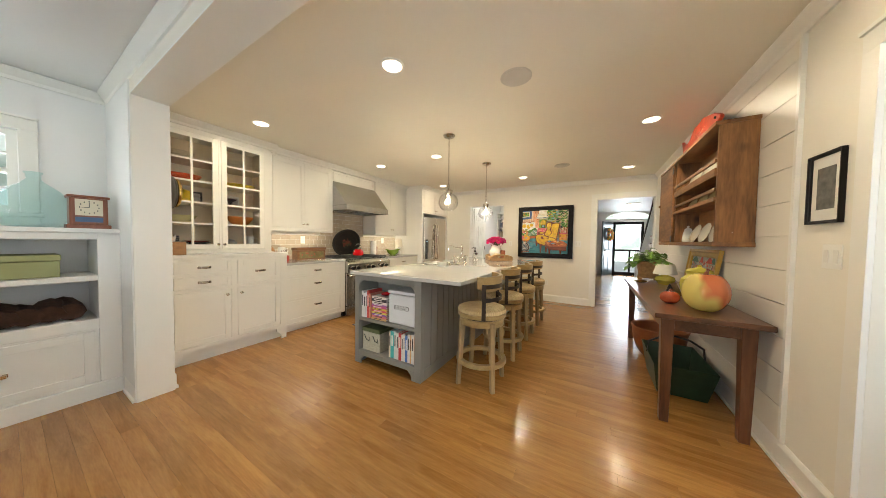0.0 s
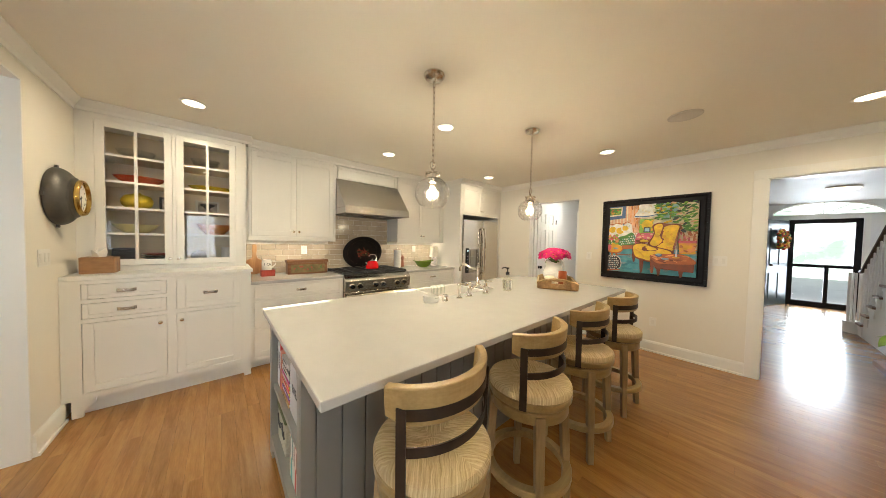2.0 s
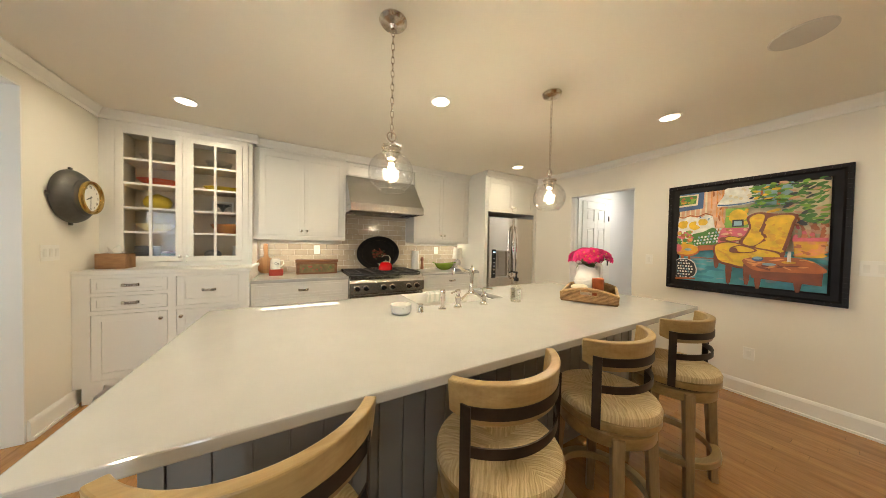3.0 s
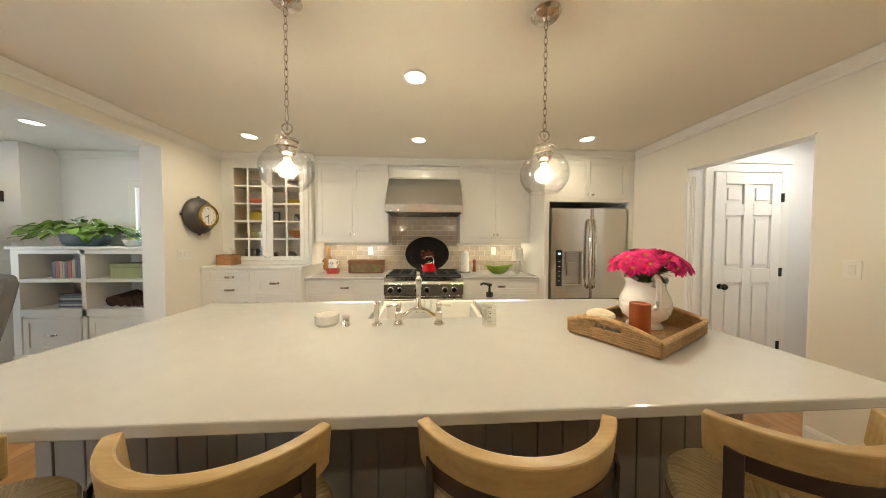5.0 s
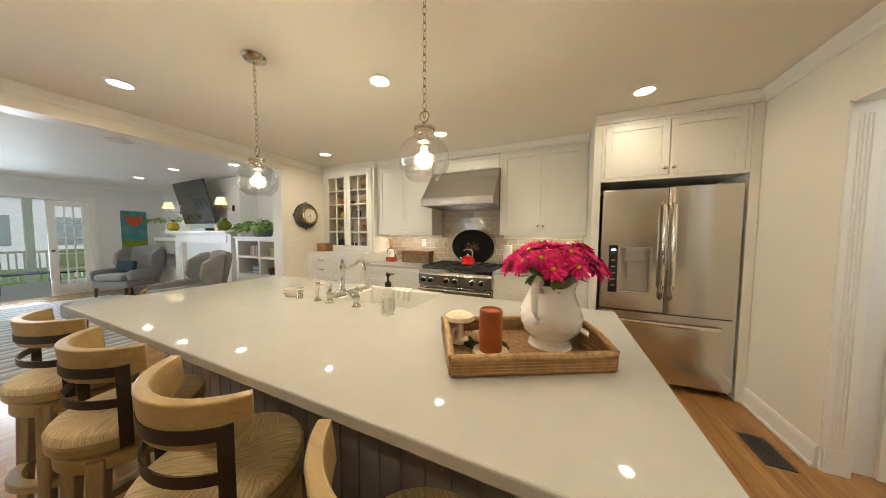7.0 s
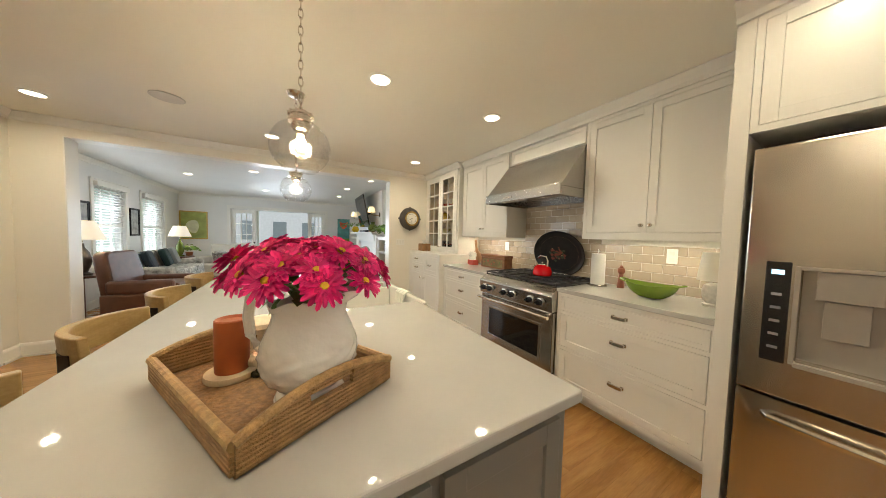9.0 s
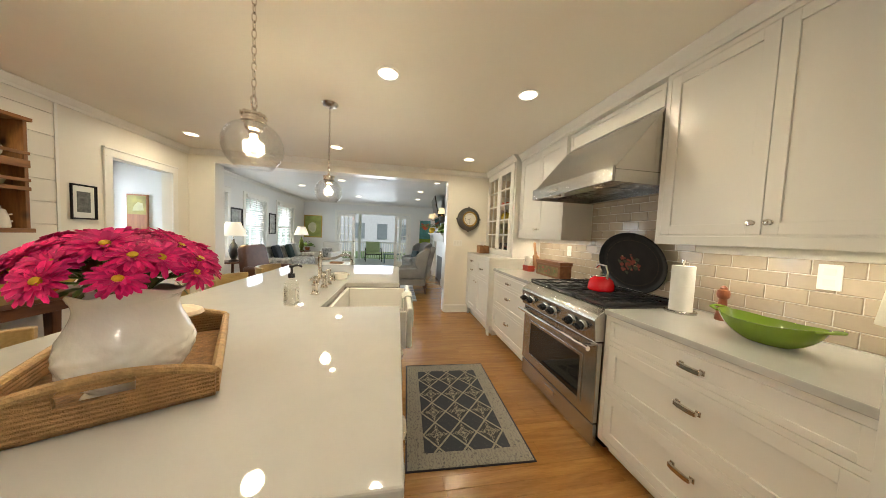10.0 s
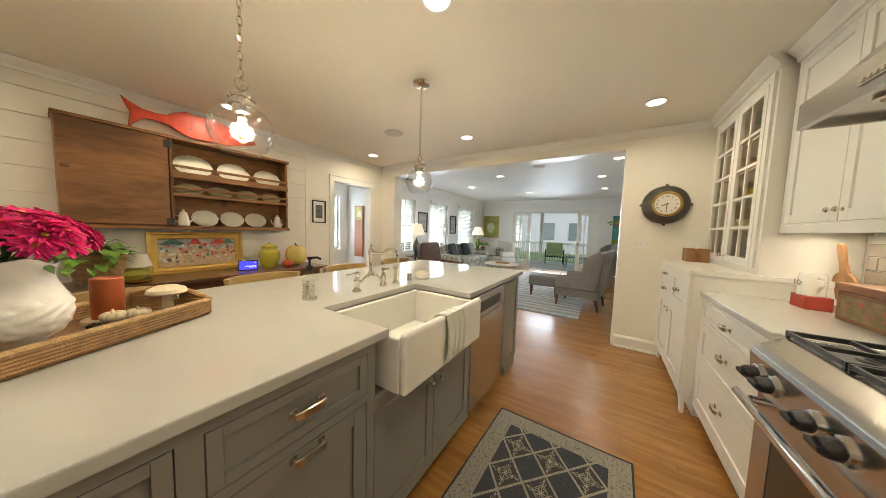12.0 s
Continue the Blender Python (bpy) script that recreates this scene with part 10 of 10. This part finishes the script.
for a, c in (((LX0 + 0.004, -5.0, 0.0), (BFX - 0.1, -4.95, 1.28)), ((LX0 + 0.004, -3.85, 0.0), (BFX - 0.1, -3.79, 1.28)), ((LX0 + 0.004, -4.95, 1.2), (BFX - 0.1, -3.85, 1.28)), ((LX0 + 0.004, -4.95, 0.88), (BFX - 0.1, -3.85, 0.92)), ((LX0 + 0.004, -4.95, 0.0), (BFX - 0.1, -3.85, 0.55)), ((LX0 + 0.004, -4.4, 0.55), (BFX - 0.1, -4.35, 1.2))):
    b = B()
    box(b, a, c)
    part("shelf_board" if c[1] - a[1] > 0.3 else "upright", b, TRIM, cu, bevel=0.003)

rp = thing("red_abstract_painting", (-3.28, LY0, 1.0), "tall abstract painting with a red bowl shape on green-blue", "painting")
sm = on_y(LY0, 1)
b = B()
box(b, (-3.50, 1.02, 0.001), (-3.06, 1.95, 0.03), 0, sm)
part("canvas", b, mat("abstract_ground", (0.07, 0.25, 0.24), 0.5, var=0.35, scale=5), rp)
b = B()
box(b, (-3.498, 1.022, 0.030), (-3.062, 1.20, 0.0305), 0, sm)
part("lower_band", b, mat("abstract_lime", (0.22, 0.32, 0.02), 0.5, var=0.3, scale=8), rp)
b = B()
flat(b, sm, [(-3.44, 1.85), (-3.40, 1.66), (-3.32, 1.57), (-3.24, 1.57), (-3.16, 1.66), (-3.12, 1.85), (-3.22, 1.80), (-3.34, 1.80)], 0, 0.031)
part("red_shape", b, mat("abstract_red", (0.62, 0.08, 0.02), 0.5, var=0.2), rp)
yp = thing("pear_painting", (1.05, LY0, 1.15), "green painting of a pale pear in a thin gold frame", "painting")
b = B()
frame_bars(b, sm, 0.72, 1.36, 1.1, 1.95, 0.03, 0.03)
part("frame", b, MATS["gold_leaf"], yp, smooth=False)
b = B()
box(b, (0.74, 1.12, 0.001), (1.34, 1.93, 0.012), 0, sm)
part("canvas", b, mat("pear_ground", (0.30, 0.34, 0.07), 0.5, var=0.3, scale=5), yp)
b = B()
flat(b, sm, [(1.04 + (0.15 + 0.04 * math.sin(2 * math.pi * i / 18 + 1.2)) * math.cos(2 * math.pi * i / 18), 1.48 + 0.2 * math.sin(2 * math.pi * i / 18)) for i in range(18)], 0, 0.0126)
part("pear", b, mat("pear_pale", (0.62, 0.62, 0.38), 0.5, var=0.2), yp)
em_ = on_x(LX1, -1)
for u0, u1, v0, v1 in ((-1.42, -0.99, 1.25, 1.80), (-3.05, -2.68, 1.22, 1.80)):
    o = thing("framed_print", (LX1, (u0 + u1) / 2, v0), "small print in a dark frame between the windows", "picture", "prints between the windows")
    b = B()
    frame_bars(b, em_, u0, u1, v0, v1, 0.035, 0.025)
    part("frame", b, FRAMEB, o, smooth=False)
    b = B()
    box(b, (u0 + 0.02, v0 + 0.02, 0.001), (u1 - 0.02, v1 - 0.02, 0.008), 0, em_)
    part("print", b, mat("grey_print", (0.34, 0.34, 0.32), 0.5, var=0.6, scale=9), o)

UPH = mat("grey_upholstery", (0.27, 0.265, 0.255), 0.95, var=0.12, scale=6, bump=0.3, bscale=300)


def wing_chair(label):
    ob = thing("wing_chair", label=label, category="armchair", group="grey wing chairs", m=Matrix())
    bm = B()
    box(bm, (-0.36, -0.36, 0.20), (0.36, 0.34, 0.36))
    part("seat_frame", bm, UPH, ob, bevel=0.03, segs=3)
    bm = B()
    box(bm, (-0.27, -0.40, 0.362), (0.27, 0.26, 0.50))
    part("seat_cushion", bm, UPH, ob, bevel=0.045, segs=3)
    bm = B()
    m = Matrix.Translation((0, 0.28, 0.36)) @ pose(0, 0, 0, -12, 0, 0)
    prism(bm, [(-0.33, 0), (0.33, 0), (0.36, 0.45), (0.355, 0.66), (0.28, 0.74), (0, 0.765), (-0.28, 0.74), (-0.355, 0.66), (-0.36, 0.45)], 0.12, m @ Matrix(((1, 0, 0, 0), (0, 0, 1, 0), (0, 1, 0, 0), (0, 0, 0, 1))))
    part("backrest", bm, UPH, ob, bevel=0.03, segs=3)
    for s in (-1, 1):
        bm = B()
        prism(bm, [(0.32, 0.36), (0.44, 1.06), (0.30, 1.04), (0.12, 0.92), (0.08, 0.70), (0.14, 0.60), (-0.30, 0.58), (-0.36, 0.53), (-0.34, 0.36)], 0.09, on_x(s * 0.37 - 0.045, 1))
        part("wing_arm", bm, UPH, ob, bevel=0.03, segs=3)
    for x in (-0.30, 0.30):
        for y, k in ((-0.32, -0.02), (0.30, 0.05)):
            bm = B()
            cyl(bm, (x, y + k, 0), (x, y, 0.21), 0.018, 0.03, 10)
            part("leg", bm, CONL, ob)
    return ob


wc1 = wing_chair("grey upholstered wing chair on dark wooden legs")
wc1.matrix_basis = pose(-2.56, -0.98, 0, 0, 0, 82)
copy_thing(wc1, pose(-2.85, -4.35, 0, 0, 0, 118))
ot = thing("ottoman", label="grey upholstered ottoman on dark wooden legs", category="ottoman", m=pose(-1.82, -1.40, 0, 0, 0, 10))
b = B()
box(b, (-0.30, -0.24, 0.22), (0.30, 0.24, 0.44))
part("cushion", b, UPH, ot, bevel=0.05, segs=3)
for x in (-0.24, 0.24):
    for y in (-0.18, 0.18):
        b = B()
        cyl(b, (x, y, 0), (x, y, 0.23), 0.016, 0.026, 10)
        part("leg", b, CONL, ot)
b = B()
box(b, (-0.19, -0.05, -0.13), (0.19, 0.05, 0.13))
cu = solo("lumbar_pillow", b, mat("dark_teal_cloth", (0.015, 0.035, 0.045), 0.9, bump=0.3, bscale=300), "dark teal lumbar pillow on the far wing chair", "pillow", bevel=0.04)
cu.matrix_basis = pose(-2.83, -4.33, 0.64, -14, 0, 118)
b = B()
box(b, (-0.22, -0.14, 0.0), (0.22, 0.14, 0.22))
bg = solo("straw_tote", b, WICK, "straw tote bag with dark handles beside the chair", "bag", bevel=0.04)
bg.matrix_basis = pose(-2.9, -3.3, 0.0, 0, 0, 60)
# striped rug
b = B()
n = 60
for i in range(n):
    y0 = 0.02 - 4.6 * i / n
    quad(b, [(-2.62, y0, 0.008), (-2.62, y0 - 4.6 / n, 0.008), (0.55, y0 - 4.6 / n, 0.008), (0.55, y0, 0.008)], (0, 1, 0, 2, 1)[i % 5])
quad(b, [(-2.62, 0.02, 0.0005), (0.55, 0.02, 0.0005), (0.55, 0.02, 0.008), (-2.62, 0.02, 0.008)], 0)
solo("striped_rug", b, [mat("rug_blue_grey", (0.26, 0.29, 0.32), 0.95, var=0.2, scale=9), mat("rug_pale", (0.50, 0.49, 0.46), 0.95, var=0.15, scale=9), mat("rug_mid", (0.36, 0.37, 0.38), 0.95, var=0.15, scale=9)], "flat-woven blue and grey striped rug in the living room", "rug", smooth=False)
FLOR = mat("patterned_upholstery", (0.42, 0.41, 0.37), 0.95, var=0.75, scale=11)


def sofa():
    ob = thing("sofa", (0.95, -2.75, 0), "long sofa in dark-flecked patterned cloth under the windows", "sofa")
    bm = B()
    box(bm, (0.45, -3.75, 0.10), (1.28, -1.75, 0.40))
    part("base", bm, FLOR, ob, bevel=0.03, segs=3)
    for i in range(3):
        bm = B()
        box(bm, (0.42, -3.56 + i * 0.545, 0.402), (1.06, -3.03 + i * 0.545, 0.54))
        part("seat_cushion", bm, FLOR, ob, bevel=0.04, segs=3)
        bm = B()
        box(bm, (-0.09, -0.26, 0), (0.09, 0.26, 0.40), 0, Matrix.Translation((1.10, -3.30 + i * 0.545, 0.50)) @ pose(0, 0, 0, 0, 12, 0))
        part("back_cushion", bm, FLOR, ob, bevel=0.05, segs=3)
    bm = B()
    box(bm, (1.14, -3.75, 0.40), (1.29, -1.75, 0.84))
    part("back", bm, FLOR, ob, bevel=0.04, segs=3)
    for y0, y1 in ((-3.78, -3.58), (-1.92, -1.72)):
        bm = B()
        box(bm, (0.46, y0, 0.10), (1.25, y1, 0.64))
        part("arm", bm, FLOR, ob, bevel=0.06, segs=3)


sofa()
for y, c in ((-2.15, (0.02, 0.03, 0.04)), (-2.95, (0.015, 0.04, 0.035)), (-3.4, (0.3, 0.32, 0.3))):
    b = B()
    box(b, (-0.06, -0.21, -0.2), (0.06, 0.21, 0.2))
    o = solo("throw_pillow", b, mat("pillow_%d" % (c[1] * 1000), c, 0.9, bump=0.3, bscale=300), "square throw pillow leaning on the sofa back", "pillow", "pillows on the sofa", bevel=0.05)
    o.matrix_basis = pose(0.93, y, 0.745, 0, 18, 8)
LEATH = mat("brown_leather", (0.12, 0.045, 0.02), 0.4, var=0.25, scale=9, bump=0.15, bscale=90)
lc = thing("leather_armchair", label="brown leather club armchair near the opening", category="armchair", m=pose(0.40, -0.68, 0, 0, 0, 262))
b = B()
box(b, (-0.40, -0.40, 0.08), (0.40, 0.40, 0.40))
part("base", b, LEATH, lc, bevel=0.03, segs=3)
b = B()
box(b, (-0.27, -0.42, 0.402), (0.27, 0.22, 0.53))
part("seat_cushion", b, LEATH, lc, bevel=0.04, segs=3)
b = B()
prism(b, [(-0.38, 0), (0.38, 0), (0.34, 0.6), (0.28, 0.66), (-0.28, 0.66), (-0.34, 0.6)], 0.16, Matrix.Translation((0, 0.24, 0.38)) @ pose(0, 0, 0, -10, 0, 0) @ Matrix(((1, 0, 0, 0), (0, 0, 1, 0), (0, 1, 0, 0), (0, 0, 0, 1))))
part("backrest", b, LEATH, lc, bevel=0.04, segs=3)
for s in (-1, 1):
    b = B()
    box(b, (s * 0.34 - 0.07, -0.40, 0.40), (s * 0.34 + 0.07, 0.34, 0.60))
    part("arm", b, LEATH, lc, bevel=0.05, segs=3)


def side_table(x, y, h, r, label):
    ob = thing("side_table", (x, y, 0), label, "table", "side tables by the sofa")
    bm = B()
    lathe(bm, [(0, h - 0.03), (r, h - 0.03), (r + 0.01, h - 0.015), (r, h), (0, h)], (x, y, 0), 28)
    part("top", bm, CONS, ob)
    bm = B()
    lathe(bm, [(0.16, 0), (0.16, 0.03), (0.03, 0.06), (0.025, h - 0.031), (0, h - 0.031)], (x, y, 0), 18)
    part("pedestal", bm, CONL, ob)


side_table(1.10, -0.58, 0.68, 0.24, "round dark pedestal table with a lamp")
side_table(1.0, -4.08, 0.68, 0.27, "round dark pedestal table with a lamp and plant")
LSH = glow("lit_living_shade", (1.0, 0.88, 0.68), 0.55)
tprof = [(0, 0), (0.08, 0), (0.085, 0.02), (0.04, 0.04), (0.07, 0.13), (0.085, 0.22), (0.06, 0.33), (0.02, 0.40), (0.015, 0.46), (0, 0.461)]
for (lx, ly), mt_ in (((1.08, -0.58), GUN), ((0.98, -4.0), VG)):
    table_lamp(lx, ly, 0.68, tprof, mt_, 0.52, 0.79, 0.22, 0.12, "tall table lamp with a lit cream shade by the sofa", shade_mat=LSH)
    lamp("table_lamp_light", "POINT", 3.5, (1.0, 0.8, 0.52), pose(lx, ly, 1.32), 0.05)
fp = thing("fern_plant", (0.86, -4.22, 0.68), "green plant in a pot beside the far lamp", "plant")
b = B()
lathe(b, [(0, 0.681), (0.06, 0.681), (0.08, 0.78), (0.07, 0.78), (0, 0.76)], (0.86, -4.22, 0), 20)
part("pot", b, COPP, fp)
pothos(fp, 0.86, -4.22, 0.84, 60, 0.2, 0.05, 61, 0.06)
CREAMU = mat("cream_upholstery", (0.66, 0.64, 0.58), 0.95, var=0.08, scale=6, bump=0.3, bscale=300)
wa = thing("cream_armchair", label="cream upholstered armchair with a patterned pillow", category="armchair", m=pose(0.28, -4.45, 0, 0, 0, 160))
b = B()
box(b, (-0.38, -0.38, 0.12), (0.38, 0.38, 0.44))
part("base", b, CREAMU, wa, bevel=0.04, segs=3)
b = B()
box(b, (-0.36, 0.22, 0.44), (0.36, 0.38, 0.98))
part("backrest", b, CREAMU, wa, bevel=0.06, segs=3)
for s in (-1, 1):
    b = B()
    box(b, (s * 0.32 - 0.07, -0.36, 0.44), (s * 0.32 + 0.07, 0.30, 0.64))
    part("arm", b, CREAMU, wa, bevel=0.05, segs=3)
b = B()
box(b, (-0.17, -0.06, -0.17), (0.17, 0.06, 0.17))
o = solo("patterned_pillow", b, mat("black_white_cloth", (0.35, 0.35, 0.33), 0.9, var=0.9, scale=14), "black and white patterned pillow on the cream armchair", "pillow", bevel=0.04)
o.matrix_basis = pose(0.24, -4.33, 0.62, 14, 0, 160)
ct = thing("round_coffee_table", (-0.45, -2.55, 0), "round pale wooden coffee table with books", "table")
b = B()
lathe(b, [(0, 0.41), (0.48, 0.41), (0.50, 0.425), (0.50, 0.445), (0.48, 0.45), (0, 0.45)], (-0.45, -2.55, 0), 36)
part("top", b, mat("whitewashed_wood", (0.55, 0.50, 0.42), 0.5, var=0.15, scale=12), ct)
for a in range(4):
    b = B()
    x, y = -0.45 + 0.36 * math.cos(a * math.pi / 2 + 0.8), -2.55 + 0.36 * math.sin(a * math.pi / 2 + 0.8)
    lathe(b, [(0.02, 0), (0.03, 0.1), (0.025, 0.2), (0.035, 0.35), (0.035, 0.409)], (x, y, 0), 12)
    part("leg", b, MATS["whitewashed_wood"], ct)
b = B()
box(b, (-0.65, -2.70, 0.451), (-0.30, -2.45, 0.49))
solo("coffee_table_book", b, BOARD, "large tan book on the coffee table", "book", bevel=0.003)

# porch furniture
PG = mat("green_cushion", (0.42, 0.50, 0.28), 0.9, var=0.1)
for x, a in ((-1.0, 190), (-2.9, 165)):
    pc = thing("porch_chair", label="white wicker porch chair with green cushions", category="chair", group="porch chairs", m=pose(x, -7.9, -0.03, 0, 0, a))
    b = B()
    box(b, (-0.34, -0.34, 0.36), (0.34, 0.34, 0.46))
    part("seat_cushion", b, PG, pc, bevel=0.03)
    b = B()
    box(b, (-0.34, 0.26, 0.46), (0.34, 0.36, 0.95))
    part("back_cushion", b, PG, pc, bevel=0.03)
    b = B()
    for s in (-1, 1):
        tube(b, [(s * 0.37, -0.34, 0.0), (s * 0.37, -0.34, 0.62), (s * 0.37, 0.36, 0.64), (s * 0.37, 0.40, 0.0)], 0.02, 8)
    tube(b, [(-0.37, 0.36, 0.35), (0.37, 0.36, 0.35)], 0.02, 8)
    tube(b, [(-0.37, -0.34, 0.35), (0.37, -0.34, 0.35)], 0.02, 8)
    part("frame", b, FRAMEB, pc)
pt_ = thing("porch_table", (-1.95, -6.9, 0), "low dark grey porch table with a small pot", "table")
b = B()
box(b, (-2.35, -7.15, 0.40), (-1.55, -6.65, 0.44))
part("top", b, mat("grey_blue_metal", (0.12, 0.17, 0.22), 0.4), pt_, bevel=0.005)
for x in (-2.30, -1.60):
    for y in (-7.1, -6.7):
        b = B()
        cyl(b, (x, y, -0.03), (x, y, 0.40), 0.018, 0.018, 8)
        part("leg", b, MATS["grey_blue_metal"], pt_)
hb = thing("neighbour_house", (-1, -19, -0.4), "pale grey neighbouring house beyond the yard", "house")
b = B()
box(b, (-6.5, -21, -0.4), (3.5, -19, 3.4))
part("wall", b, mat("pale_siding", (0.46, 0.48, 0.51), 0.7, var=0.08), hb)
b = B()
prism(b, [(-21.3, 3.4), (-18.6, 3.4), (-20, 5.2)], 10.6, Matrix(((0, 0, 1, -6.8), (1, 0, 0, 0), (0, 1, 0, 0), (0, 0, 0, 1))))
part("roof", b, mat("grey_shingle", (0.14, 0.14, 0.15), 0.9, var=0.2, scale=5), hb)
for x in (-5.2, -3.2, -1.2, 0.8):
    b = B()
    box(b, (x, -18.99, 0.8), (x + 0.9, -18.95, 2.2))
    part("window", b, mat("dark_window", (0.16, 0.19, 0.21), 0.1), hb)

# ---- oak floor boards ----
PLANK = wood("oak_floor", (0.265, 0.122, 0.031), (0.40, 0.202, 0.059), 0, 0.26, 16, 9, 0.08, rnd=0.10, coat=0.25)
PLANKI = wood("oak_floor_rest", (0.265, 0.122, 0.031), (0.40, 0.202, 0.059), 0, 0.26, 16, 9, 0.08, rnd=0.10, island=True, coat=0.25)
PW = 0.083
rr = random.Random(77)
shared = {}
LENS = (0.8, 1.05, 1.3, 1.6, 1.9)


def plank_box(bm, x0, x1, y0, y1):
    z0, z1, e = -0.012, 0.0, 0.0007
    lo = [bm.verts.new(p) for p in ((x0, y0, z0), (x1, y0, z0), (x1, y1, z0), (x0, y1, z0))]
    md = [bm.verts.new(p) for p in ((x0, y0, z1 - e), (x1, y0, z1 - e), (x1, y1, z1 - e), (x0, y1, z1 - e))]
    hi = [bm.verts.new(p) for p in ((x0 + e, y0 + e, z1), (x1 - e, y0 + e, z1), (x1 - e, y1 - e, z1), (x0 + e, y1 - e, z1))]
    bm.faces.new(hi)
    for i in range(4):
        j = (i + 1) % 4
        bm.faces.new([lo[i], lo[j], md[j], md[i]])
        bm.faces.new([md[i], md[j], hi[j], hi[i]])


rest = B()
count = 0
for x0, x1, y0, y1 in ((XW, 1.05, 0.0, 6.13), (-3.85, 1.38, -5.5, 0.0), (-0.7, 2.4, 6.13, 12.6), (-2.85, -1.5, 6.13, 8.6), (1.05, 2.0, 0.66, 3.4)):
    near = y0 == 0.0 and x0 == XW
    ya = y0
    while ya < y1 - 0.002:
        yb = min(ya + PW, y1)
        x, run = x0, rr.uniform(0.25, 1.4)
        while x < x1 - 0.002:
            xb = x + run if x1 - x - run > 0.2 else x1
            if near and ya > 0.3 and yb - ya > PW - 1e-4 and count < 300:
                ln = round(xb - x, 2)
                if ln not in shared:
                    bm = B()
                    plank_box(bm, 0, ln - 0.0004, 0, PW - 0.0004)
                    bmesh.ops.recalc_face_normals(bm, faces=bm.faces)
                    me = bpy.data.meshes.new("plank")
                    bm.to_mesh(me)
                    bm.free()
                    me.materials.append(PLANK)
                    shared[ln] = me
                o = new("plank", shared[ln])
                o.parent = floor
                o.location = (x, ya, 0)
                count += 1
                x += ln
            else:
                plank_box(rest, x, xb - 0.0004, ya, yb - 0.0004)
                x = xb
            run = rr.choice(LENS)
        ya = yb
tagged(part("planks_beyond", rest, PLANKI, floor, smooth=False), kind="stuff")
